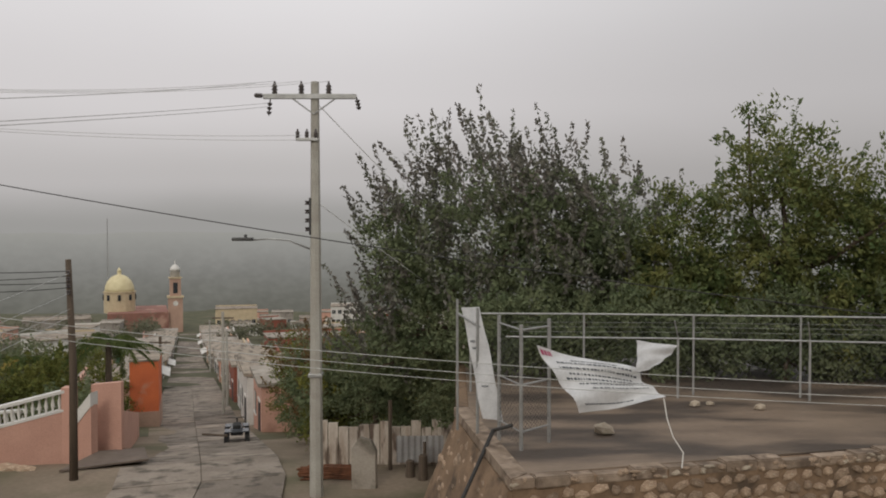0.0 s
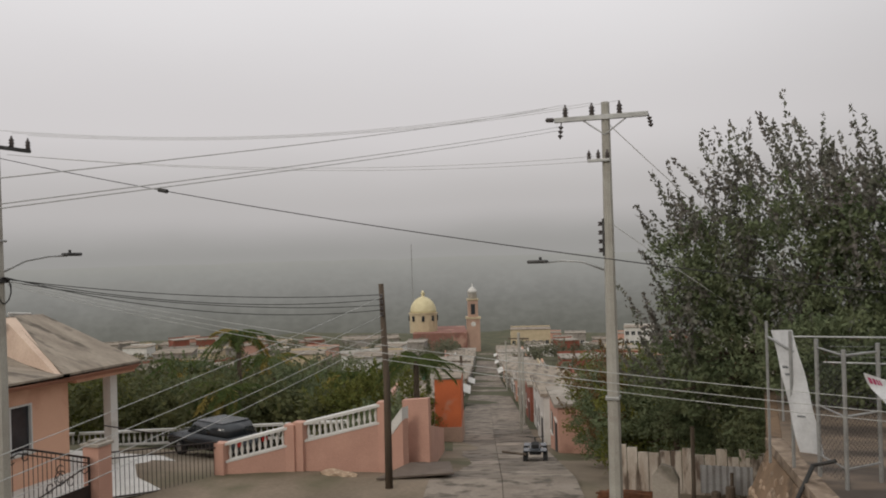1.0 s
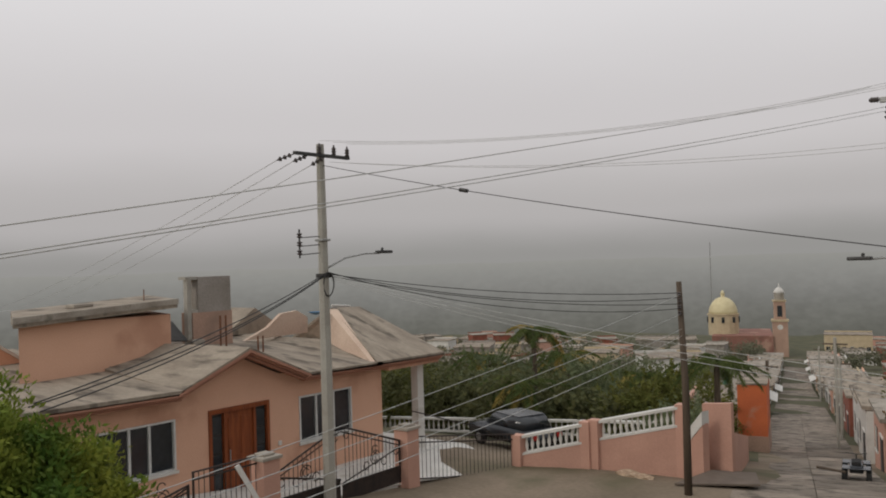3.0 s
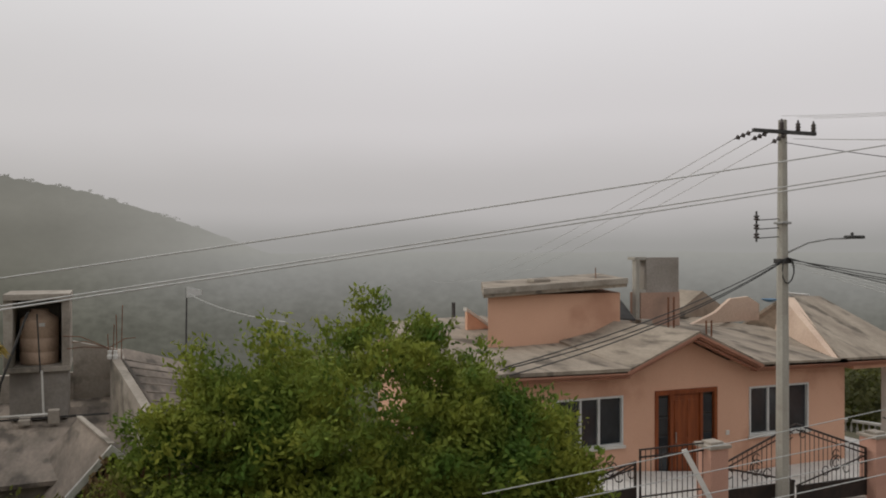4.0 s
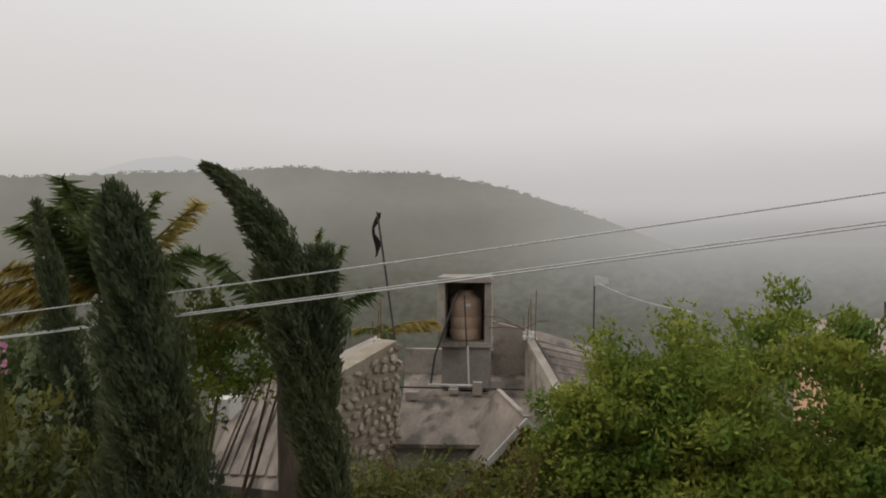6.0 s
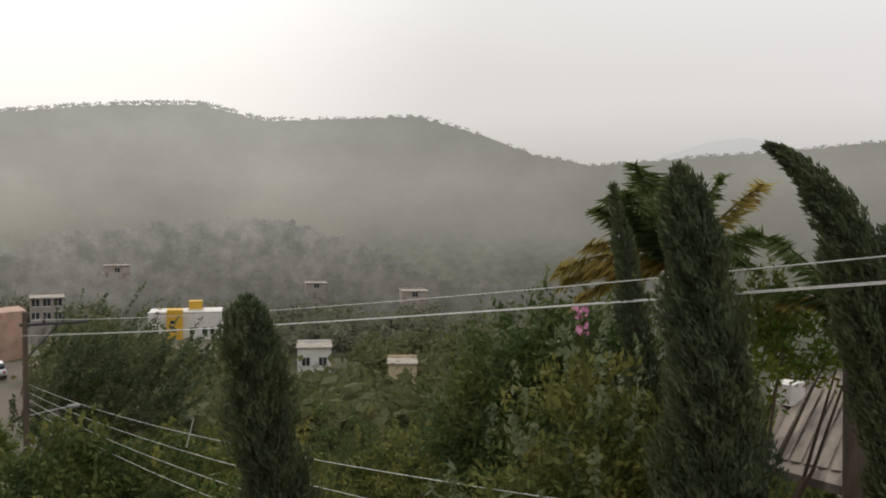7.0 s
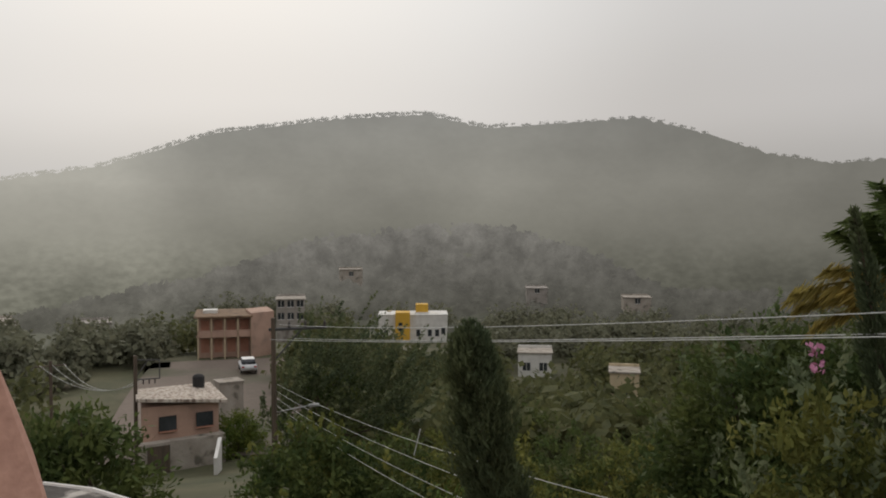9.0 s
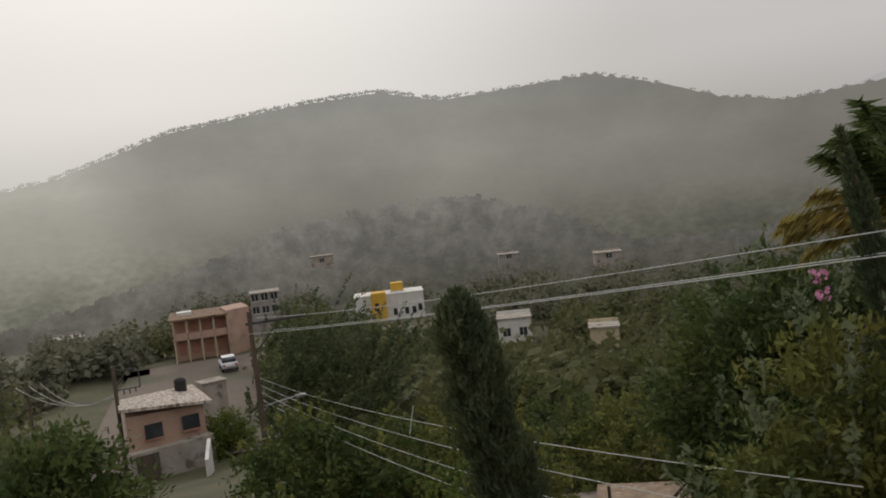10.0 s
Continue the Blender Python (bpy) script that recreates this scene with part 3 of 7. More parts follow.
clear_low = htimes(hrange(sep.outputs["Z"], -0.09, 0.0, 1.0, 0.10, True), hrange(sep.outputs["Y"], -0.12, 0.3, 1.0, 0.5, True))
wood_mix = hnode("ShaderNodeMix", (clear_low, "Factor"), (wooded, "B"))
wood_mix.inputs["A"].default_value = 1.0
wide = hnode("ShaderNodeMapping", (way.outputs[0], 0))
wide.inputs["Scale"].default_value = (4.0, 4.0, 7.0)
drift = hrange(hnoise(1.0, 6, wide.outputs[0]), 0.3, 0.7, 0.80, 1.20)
# glow strengthened towards the sun's side of the hills
sun_side_mix = hnode("ShaderNodeMix", (hrange(sep.outputs["Z"], -0.07, 0.03, 0, 1, True), "Factor"), (hrange(sep.outputs["X"], -0.72, -0.25, 1.0, 1.7), "A"), (hrange(sep.outputs["X"], -0.95, -0.2, 0.78, 1.38), "B"))
sun_side = htimes(sun_side_mix.outputs["Result"], hrange(sep.outputs["X"], -0.38, -0.08, 1.0, 1.35, True))
calm = hnode("ShaderNodeMix", (town_side, "Factor"), (htimes(drift, sun_side), "A"))
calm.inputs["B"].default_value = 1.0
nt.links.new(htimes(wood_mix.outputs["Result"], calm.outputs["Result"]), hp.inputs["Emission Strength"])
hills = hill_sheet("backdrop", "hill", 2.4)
tagged(hills, "forested hills with grey mist put into their glow", "hills", kind="structure")



def haze_glow_wood(name, stops, island):
    """Distant woods with haze painted as emission: tone by height over the valley, a little from clump to clump."""
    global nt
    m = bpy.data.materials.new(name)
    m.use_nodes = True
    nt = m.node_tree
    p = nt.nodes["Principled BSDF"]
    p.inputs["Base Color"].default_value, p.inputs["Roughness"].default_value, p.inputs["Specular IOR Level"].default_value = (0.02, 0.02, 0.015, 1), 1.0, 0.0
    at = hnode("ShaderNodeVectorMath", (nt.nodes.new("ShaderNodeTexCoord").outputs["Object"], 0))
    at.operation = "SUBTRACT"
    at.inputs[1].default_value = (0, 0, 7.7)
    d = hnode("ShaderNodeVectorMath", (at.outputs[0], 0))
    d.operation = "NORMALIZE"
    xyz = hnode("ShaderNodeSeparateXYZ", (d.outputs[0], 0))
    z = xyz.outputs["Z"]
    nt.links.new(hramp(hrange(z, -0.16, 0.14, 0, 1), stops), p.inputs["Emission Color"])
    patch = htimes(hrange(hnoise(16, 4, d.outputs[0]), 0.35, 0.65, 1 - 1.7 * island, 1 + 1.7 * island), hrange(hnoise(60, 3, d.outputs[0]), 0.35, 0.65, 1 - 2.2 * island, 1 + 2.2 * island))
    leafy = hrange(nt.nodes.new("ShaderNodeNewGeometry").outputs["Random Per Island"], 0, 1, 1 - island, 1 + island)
    # brighter towards the sun's side
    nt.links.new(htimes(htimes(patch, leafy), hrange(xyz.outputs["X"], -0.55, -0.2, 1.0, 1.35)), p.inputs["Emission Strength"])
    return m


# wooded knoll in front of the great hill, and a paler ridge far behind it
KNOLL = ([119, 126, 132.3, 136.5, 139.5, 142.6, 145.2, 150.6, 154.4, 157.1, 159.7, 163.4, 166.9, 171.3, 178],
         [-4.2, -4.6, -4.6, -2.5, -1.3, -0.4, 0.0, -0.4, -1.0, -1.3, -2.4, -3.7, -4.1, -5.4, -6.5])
# the knoll's leaves glow: mist is put into their emission
M["knoll"] = haze_glow_wood("knoll_haze_glow", [(-8.0, 0.055, 1.03, 0.80), (-6.0, 0.072, 1.04, 0.84), (-4.0, 0.095, 1.05, 0.88), (-2.0, 0.125, 1.05, 0.90), (-0.6, 0.155, 1.05, 0.91), (0.6, 0.185, 1.05, 0.91)], 0.07)
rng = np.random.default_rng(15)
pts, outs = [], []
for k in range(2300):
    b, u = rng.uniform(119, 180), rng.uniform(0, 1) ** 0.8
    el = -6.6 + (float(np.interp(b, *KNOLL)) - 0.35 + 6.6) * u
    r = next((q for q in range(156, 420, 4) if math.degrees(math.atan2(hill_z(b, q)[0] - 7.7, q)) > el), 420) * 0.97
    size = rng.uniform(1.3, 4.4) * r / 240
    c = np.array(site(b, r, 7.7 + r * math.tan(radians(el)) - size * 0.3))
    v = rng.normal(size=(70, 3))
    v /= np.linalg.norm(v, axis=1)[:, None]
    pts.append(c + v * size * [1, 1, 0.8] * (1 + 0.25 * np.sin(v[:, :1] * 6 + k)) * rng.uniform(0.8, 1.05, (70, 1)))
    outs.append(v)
knoll = leaf_part("backdrop", leaf_quads(np.concatenate(pts), 2.3, None, 0.8, 16, 1.0, np.concatenate(outs)), "knoll", None, "dark wooded knoll with mist put into its glow")
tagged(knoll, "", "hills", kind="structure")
# ridge paled by a near-sky emission in place of haze
M["pale_ridge"] = haze_glow_wood("ridge_haze_glow", [(0.0, 0.36, 1.01, 0.98), (3.0, 0.37, 1.01, 0.98), (5.0, 0.40, 1.01, 0.98), (7.5, 0.46, 1.01, 0.985)], 0.0)
FAR_RIDGE = [(126, 1.5), (121, 3.2), (118.4, 3.9), (115, 5.0), (112.5, 5.3), (110, 4.6), (106, 3.6), (92, 1.5)]
bs = np.linspace(126, 92, 60)
els = [float(np.interp(-b, [-q for q, _ in FAR_RIDGE], [e for _, e in FAR_RIDGE])) for b in bs]
pale = part("backdrop", ([site(b, 1500, z) for b, e in zip(bs, els) for z in (-10, 7.7 + 1500 * math.tan(radians(e)))], [(2 * i, 2 * i + 2, 2 * i + 3, 2 * i + 1) for i in range(59)]), "pale_ridge", None, "faint ridge far behind the hills, haze put into its glow", True)
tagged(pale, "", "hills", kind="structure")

# small crowns standing along the skyline
rng = np.random.default_rng(5)
pts = []
for k in range(420):
    b = rng.uniform(142.5, 176) if k < 300 else rng.uniform(84, 142)
    top = 7.7 + 800 * math.tan(radians(float(np.interp(b, *RIDGE))))
    c = site(b, 798, top + rng.uniform(0.2, 2.6) * (1 if k < 300 else 0.4))
    pts.append(np.array(c) + rng.normal(size=(16, 3)) * [1.6, 1.6, 0.6])
# crowns glow in the hill's painted mist tone
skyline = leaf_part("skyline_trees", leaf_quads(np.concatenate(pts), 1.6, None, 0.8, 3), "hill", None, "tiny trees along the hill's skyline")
tagged(skyline, "", "trees", kind="stuff")


# ---- street ----
def street_x(y):
    return float(np.interp(y, [24, 28, 260], [-6.2, -7.3, -73.2]))


street = part("street", box_of((-0.05, -0.05, -0.4), (0.05, 0.05, -0.3)), "road", None, "cracked concrete street running steeply downhill")
tagged(street, "", "street", kind="structure")
rng = np.random.default_rng(11)
y = 22.5
while y < 250:
    step = 2.6 + 0.012 * (y - 22)
    for k, (lo, hi) in enumerate(((-2.5, -0.012), (0.012, 2.5))):
        o = [(street_x(q) + s * 0.962, q + s * 0.273, ground_z(street_x(q), q) + 0.02 + rng.uniform(0, 0.025)) for q, s in ((y + 0.01, lo), (y + 0.01, hi), (y + step - 0.015, hi), (y + step - 0.015, lo))]
        part("slab", prism(o, (0, 0, 0.06)), "road", street)
    y += step


# ---- power poles ----
def insulator(at, parent, hang=False, size=1.0):
    prof = [(0.03, 0), (0.075, 0.03), (0.045, 0.08), (0.08, 0.11), (0.045, 0.16), (0.075, 0.19), (0.035, 0.25), (0.02, 0.32)]
    part("insulator", lathe([(r * size, z * size) for r, z in prof], at, 8), "porcelain", parent, "", True)


def disc_string(a, b, parent):
    a, b = Vector(a), Vector(b)
    bm = bmesh.new()
    put_rod(bm, a, b, 0.018)
    for f in (0.3, 0.55, 0.8):
        c = a.lerp(b, f)
        put_rod(bm, c, c + (b - a).normalized() * 0.06, 0.075, 0.04, 10)
    part("insulator", bm, "porcelain", parent, "string of dark disc insulators")


def street_light(parent, a, b, dark=False):
    a, b = Vector(a), Vector(b)
    arm = part("lamp_arm", tube([a, a.lerp(b, 0.35) + Vector((0, 0, 0.16)), a.lerp(b, 0.7) + Vector((0, 0, 0.12)), b], 0.03, 6), "galv", parent, "", True)
    w = (b - a).normalized()
    m = Matrix.Translation(b + w * 0.2) @ Matrix(((w.x, -w.y, 0, 0), (w.y, w.x, 0, 0), (0, 0, 1, 0), (0, 0, 0, 1)))
    head = part("lamp_head", box_of((-0.3, -0.13, -0.05), (0.3, 0.13, 0.05), 0.04, m), "steel_dark", arm, "flat dark street light head")
    part("photocell", lathe([(0.04, 0), (0.045, 0.08), (0.02, 0.1)], tuple(m @ Vector((-0.08, 0, 0.04))), 8), "steel_dark", arm)


P1 = Vector((-2.9, 23.9, 0.0))
pole = thing("utility_pole", P1, "grey concrete utility pole with crossarm and street light", "utility pole", "street poles")
part("shaft", tube([(0, 0, -0.5), (0.01, 0, 5), (0.02, 0, 11.83)], [0.20, 0.165, 0.115], 8), "concrete", pole)
part("crossarm", box_of((-1.42, -0.16, 11.33), (1.2, -0.05, 11.47), 0.01), "galv", pole)
for x in (-1.1, -0.35, 0.42):
    insulator((x, -0.1, 11.46), pole, size=1.15)
for a, b in (((-1.4, -0.1, 11.42), (-1.62, -0.3, 11.40)), ((-1.22, -0.1, 11.35), (-1.25, -0.2, 10.85)), ((1.2, -0.1, 11.4), (1.28, -0.15, 11.02))):
    disc_string(a, b, pole)
part("brace", rods([((-0.6, -0.1, 11.34), (0, -0.13, 10.9)), ((0.6, -0.1, 11.34), (0, -0.13, 10.9))], 0.02), "galv", pole)
sw = part("switch_bracket", box_of((-0.5, -0.2, 10.15), (0.12, -0.06, 10.23), 0.01), "galv", pole, "small steel bracket with fuse cutouts")
for x in (-0.46, -0.2, 0.05):
    insulator((x, -0.13, 10.2), sw, size=0.9)
rack = part("rack", box_of((-0.16, -0.1, 7.5), (-0.10, 0.1, 8.55), 0.01), "steel_dark", pole, "rack of dark secondary spools")
for z in (7.6, 7.85, 8.1, 8.35):
    part("spool", lathe([(0.05, 0), (0.075, 0.02), (0.04, 0.06), (0.075, 0.1), (0.05, 0.12)], (-0.22, 0, z), 8), "porcelain", rack)
street_light(pole, (-0.15, 0, 7.1), (-1.85, 0, 7.35))
part("clamp", box_of((-0.2, -0.2, 3.45), (0.2, 0.2, 3.55), 0.02), "galv", pole)

P2 = Vector((-18.4, 17.65, 0.3))
pole2 = thing("utility_pole", P2, "grey concrete pole with drooping strain insulators and lamp", "utility pole", "street poles")
part("shaft", tube([(0, 0, -0.5), (0, 0, 5), (0, 0, 10.97)], [0.19, 0.165, 0.115], 8), "concrete", pole2)
part("crossarm", box_of((0.06, -1.15, 10.57), (0.16, 1.1, 10.67), 0.01), "steel_dark", pole2)
for y in (-0.15, 0.45, 1.02):
    insulator((0.12, y, 10.66), pole2, size=1.0)
for y, e in ((-1.1, (0.05, -1.75, 10.35)), (-0.55, (0.05, -1.15, 10.36)), (0.1, (0.05, -0.45, 10.3))):
    disc_string((0.12, y, 10.6), e, pole2)
rk = part("rack", box_of((-0.02, -0.95, 7.55), (0.02, -0.91, 8.4), 0.005), "steel_dark", pole2, "dark secondary rack on a side bracket")
for z in (7.65, 7.9, 8.15):
    part("spool", lathe([(0.05, 0), (0.09, 0.03), (0.04, 0.07), (0.09, 0.11), (0.05, 0.14)], (0, -0.93, z), 8), "porcelain", rk)
    part("stay", rods([((0, -0.9, z), (0, -0.1, z + 0.05))], 0.014), "steel_dark", rk)
street_light(pole2, (0, 0.1, 7.22), (0.1, 2.4, 7.66))
part("cable_coil", tube([(0.2 + 0.02 * math.sin(k), 0.22 * math.sin(k * 0.6), 6.75 + 0.36 * math.cos(k * 0.6)) for k in range(14)], 0.02), "cable", pole2, "loop of spare black cable")
part("band", box_of((-0.17, -0.17, 8.05), (0.17, 0.17, 8.12), 0.02), "galv", pole2)
part("band", box_of((-0.17, -0.17, 6.95), (0.17, 0.17, 7.08), 0.02), "cable", pole2)

P3 = Vector((-10.55, 25.7, 0.0))
pole3 = thing("utility_pole", P3, "dark weathered wooden pole beside the pink wall", "utility pole", "street poles")
part("shaft", tube([(0, 0, -0.5), (0.02, 0.02, 3.5), (-0.1, 0.05, 6.75)], [0.14, 0.12, 0.09], 8), "old_wood", pole3, "", True)
for z in (5.9, 6.1, 6.3, 6.5):
    part("spool", lathe([(0.04, 0), (0.07, 0.03), (0.035, 0.06), (0.07, 0.1), (0.04, 0.12)], (-0.02, -0.16, z - 0.2), 8), "porcelain", pole3)

# ---- cables ----
FP = Vector((-9.8, -25.6, -2.4))
for a, b, sag in (((-4.5, 23.7, 11.75), (-9.9, -25.35, 4.5), 0.67), ((-4.12, 23.7, 11.1), (-9.55, -25.3, 4.05), 0.33), ((-4.2, 23.72, 11.2), (-10.3, -25.1, 4.05), 0.36)):
    wire("power_line", a, b, sag, 0.0068, "grey_wire", "thin grey power line across the valley", "valley lines", 48)
for dx, y2 in ((-1.1, -0.15), (-0.35, 0.45), (0.42, 1.02)):
    wire("power_line", P1 + Vector((dx, -0.1, 11.83)), P2 + Vector((0.12, y2, 11.06)), 0.5, 0.006, "grey_wire", "thin line between the two poles", "pole lines")
for k, e in enumerate(((0.05, -1.75, 10.35), (0.05, -1.15, 10.36), (0.05, -0.45, 10.3))):
    wire("power_line", P2 + Vector(e), (-148.9, 58.0 + 4 * k, 1.4), 1.6, 0.010, "grey_wire", "power line running off into the mist", "far lines", 30)
for dy, z in ((-0.2, 10.3), (0.1, 10.2)):
    wire("power_line", P1 + Vector((-0.3, dy, z)), P2 + Vector((0.1, 0.3, 10.45)), 0.35, 0.006, "grey_wire", "thin line between the two poles", "pole lines")
wire("stay_wire", P2 + Vector((0, 0, 10.35)), (14.0, 13.6, 5.6), 0.55, 0.010, "cable", "long sagging black wire over the crossing", n=40)
sp = part("splice", tube([P2.lerp(Vector((14.0, 13.6, -4.75)), f) + Vector((0, 0, 10.35 - 2.2 * f * (1 - f))) for f in (0.178, 0.186)], [0.05, 0.05], 8), "cable", None)
tagged(sp, "black splice sleeve on the long wire", "cable")
for k, (dz, ez, s) in enumerate(((0.0, 6.4, 0.25), (0.03, 6.25, 0.4), (-0.05, 6.05, 0.32), (0.05, 5.9, 0.5))):
    wire("telephone_cable", P2 + Vector((0.1, 0.15, 7.05 + dz)), P3 + Vector((0, -0.15, ez)), s, 0.012, "cable", "black cable between pole and wooden pole", "bundle")
for k, (ex, ez, s) in enumerate(((-14.0, 5.5, 0.2), (-14.2, 5.42, 0.3), (-13.8, 5.38, 0.26))):
    wire("telephone_cable", P2 + Vector((0.1, -0.15, 7.02 - 0.03 * k)), (ex, 6.8, ez), s, 0.014, "cable", "black cable sagging down from the pole", "bundle")
for k, (z0, z1, s) in enumerate(((7.0, 5.18, 0.5), (6.95, 5.0, 0.55), (6.9, 4.88, 0.6))):
    wire("service_drop", P2 + Vector((0.15, 0.15, z0)), (9.5, 12.6, z1), s, 0.0065, "bare_wire", "pale service wire strung over the crossing", "service drops", 36)
for z, e in zip((6.34, 5.73, 5.25, 5.03), ((-8.32, 3.72, 5.07), (-7.98, 4.36, 4.99), (-7.51, 5.1, 4.99), (-7.01, 5.74, 5.03))):
    wire("service_drop", (-10.55, 25.6, z), e, 0.12, 0.0065, "bare_wire", "pale service wire running down to the house", "service drops", 30)
wire("guy_wire", P1 + Vector((0.1, 0, 11.2)), (3.4, 29.5, 5.0), 0.05, 0.012, "grey_wire", "taut guy wire of the concrete pole")
wire("guy_wire", P1 + Vector((0.1, 0, 8.4)), (2.2, 28.0, 4.5), 0.05, 0.012, "grey_wire", "taut guy wire of the concrete pole")

# ---- walled yard with fence ----
yard = part("yard_wall", prism([(1.7, 14.0, 3.42), (9.2, 15.65, 3.42), (30, 20.2, 3.42), (30, 27, 3.42), (1.2, 27, 3.42), (0.95, 19.6, 3.42)], (0, 0, -4.2)), "mortar", None, "rubble stone retaining wall round the raised yard")
tagged(yard, "", "wall", kind="structure")
fl = part("yard_floor", prism([(1.95, 14.3, 3.43), (9.2, 15.95, 3.43), (30, 20.5, 3.43), (30, 27, 3.43), (1.5, 27, 3.43), (1.25, 19.6, 3.43)], (0, 0, 0.03)), "yard", None, "wet brown concrete yard floor")
tagged(fl, "", "floor", kind="structure")
cop_rng = random.Random(3)
u = 0.0
while u < 7.7:
    w = min(cop_rng.uniform(0.35, 0.8), 7.72 - u)
    p0, p1 = Vector((1.66 + 0.977 * u, 13.95 + 0.215 * u, 3.28)), Vector((1.66 + 0.977 * (u + w - 0.012), 13.95 + 0.215 * (u + w - 0.012), 3.28))
    back = Vector((-0.07, 0.33, cop_rng.uniform(-0.02, 0.02)))
    o = Vector((0, cop_rng.uniform(-0.03, 0.03), 0))
    bm = prism([p0 + o, p1 + o, p1 + back, p0 + back], (0, 0, 0.17 + cop_rng.uniform(-0.035, 0.04)))
    bmesh.ops.bevel(bm, geom=list(bm.edges), offset=0.025, segments=2, affect="EDGES")
    part("coping", bm, "edge_stone", yard, "worn stone coping")
    u += w
part("coping", prism([(1.66, 13.95, 3.282), (1.98, 14.3, 3.282), (1.27, 19.6, 3.282), (0.9, 19.6, 3.282)], (0, 0, 0.196)), "edge_stone", yard)
part("buttress", prism([(1.62, 14.02, 3.25), (0.92, 19.5, 3.25), (-0.35, 19.5, 0.0), (0.75, 13.6, 0.0)], (0.8, 0.1, 0)), "mortar", yard, "sloping rubble buttress")
rng = np.random.default_rng(21)


def stone_mesh(seed, material="stone"):
    bm = bmesh.new()
    bmesh.ops.create_icosphere(bm, subdivisions=1, radius=1.0)
    for v in bm.verts:
        v.co *= 0.8 + 0.35 * noise.noise(v.co * 1.3 + Vector((seed * 3.7, 0, 0))) + 0.1
    me = bpy.data.meshes.new("stone")
    bm.to_mesh(me)
    bm.free()
    me.materials.append(M[material])
    return me


STONES = [stone_mesh(k) for k in range(8)]
PALE = [stone_mesh(k, "pale_stone") for k in range(8)]


def set_stone(parent, p, sx, sy, sz, turn, kinds=STONES):
    ob = new("stone", kinds[int(rng.integers(8))])
    ob.parent = parent
    ob.matrix_basis = Matrix.Translation(p) @ pose(0, 0, 0, float(rng.uniform(-15, 15)), float(rng.uniform(-25, 25)), turn) @ Matrix.Diagonal((sx, sy, sz, 1))


for k in range(74):
    u = rng.uniform(0, 7.4)
    set_stone(yard, (1.72 + u * 0.9766, 13.97 + u * 0.2148 + rng.uniform(0, 0.05), 3.38 + rng.uniform(-0.07, 0.06)), rng.uniform(0.05, 0.14), 0.06, rng.uniform(0.03, 0.07), 12.4, PALE if k % 3 == 0 else STONES)
for row in range(4):
    u = rng.uniform(0, 0.3)
    while u < 7.6:
        w = rng.uniform(0.10, 0.22)
        set_stone(yard, (1.72 + (u + w) * 0.9766, 14.0 + (u + w) * 0.2148, 3.14 - row * 0.22 + rng.uniform(-0.05, 0.05)), w, 0.07, rng.uniform(0.07, 0.13), 12.4)
        u += 2 * w * rng.uniform(0.8, 1.05)
for k in range(150):
    a, b = rng.uniform(0, 1), rng.uniform(0, 1)
    top = Vector((1.62, 14.02, 3.2)).lerp(Vector((0.92, 19.5, 3.2)), a)
    low = Vector((0.75, 13.6, 0.0)).lerp(Vector((-0.35, 19.5, 0.0)), a)
    set_stone(yard, top.lerp(low, b), 0.06, rng.uniform(0.1, 0.26), rng.uniform(0.07, 0.16), 8)

fence = thing("chain_link_fence", (1.7, 21, 3.46), "galvanised chain-link fence along the back of the yard", "fence")


def post_at(parent, p, h, r=0.03, name="post"):
    part(name, rods([(p, (p[0], p[1], p[2] + h))], r, 8), "galv", parent)


def mesh_net(parent, a, b, h, cell=0.16, r=0.0024):
    a, b = Vector(a), Vector(b)
    n = int((b - a).length / cell)
    bm = bmesh.new()
    d = (b - a) / n
    k = int(h / cell)
    for i in range(-k, n + 1):
        for s in (1, -1):
            i0, j0 = (max(i, 0), max(-i, 0)) if s > 0 else (min(i + k, n), max(0, i + k - n))
            i1, j1 = (min(i + k, n), min(k, n - i)) if s > 0 else (max(i, 0), min(k, i + k))
            p, q = a + d * i0 + Vector((0, 0, j0 * cell)), a + d * i1 + Vector((0, 0, j1 * cell))
            if (p - q).length > 0.05:
                put_rod(bm, p, q, r, seg=3)
    part("chain_link", bm, "steel_dark", parent, "woven steel mesh")


back = [(-0.3, 0.6), (2.6, 0.37), (5.3, -0.05), (7.85, -0.45), (10.6, -0.9), (13.5, -1.3)]
for x, y in back:
    post_at(fence, (x, y, 0), 2.05)
part("rail", tube([(x, y, 2.02) for x, y in back], 0.024, 6), "galv", fence)
for (xa, ya), (xb, yb) in zip(back, back[1:]):
    mesh_net(fence, (xa, ya, 0.05), (xb, yb, 0.05), 1.92)
front = thing("chain_link_fence", (1.85, 20.5, 3.46), "galvanised chain-link fence with angled barbed-wire arms", "fence")
for x, y in ((4.65, 0.1), (7.75, -0.35), (11.2, -0.85)):
    post_at(front, (x, y, 0), 1.5, 0.033)
    part("arm", rods([((x, y, 1.5), (x - 0.16, y - 0.25, 1.95))], 0.018), "galv", front)
part("rail", tube([(0.4, 0.45, 1.5), (4.65, 0.1, 1.48), (7.75, -0.35, 1.46), (11.2, -0.85, 1.44)], 0.022, 6), "galv", front)
for z, y in ((1.65, -0.1), (1.78, -0.17), (1.9, -0.24)):
    part("barbed_wire", tube([(0.5, y + 0.4, z), (4.5, y + 0.1, z), (7.6, y - 0.35, z), (11.1, y - 0.85, z)], 0.0028, 4), "galv", front)
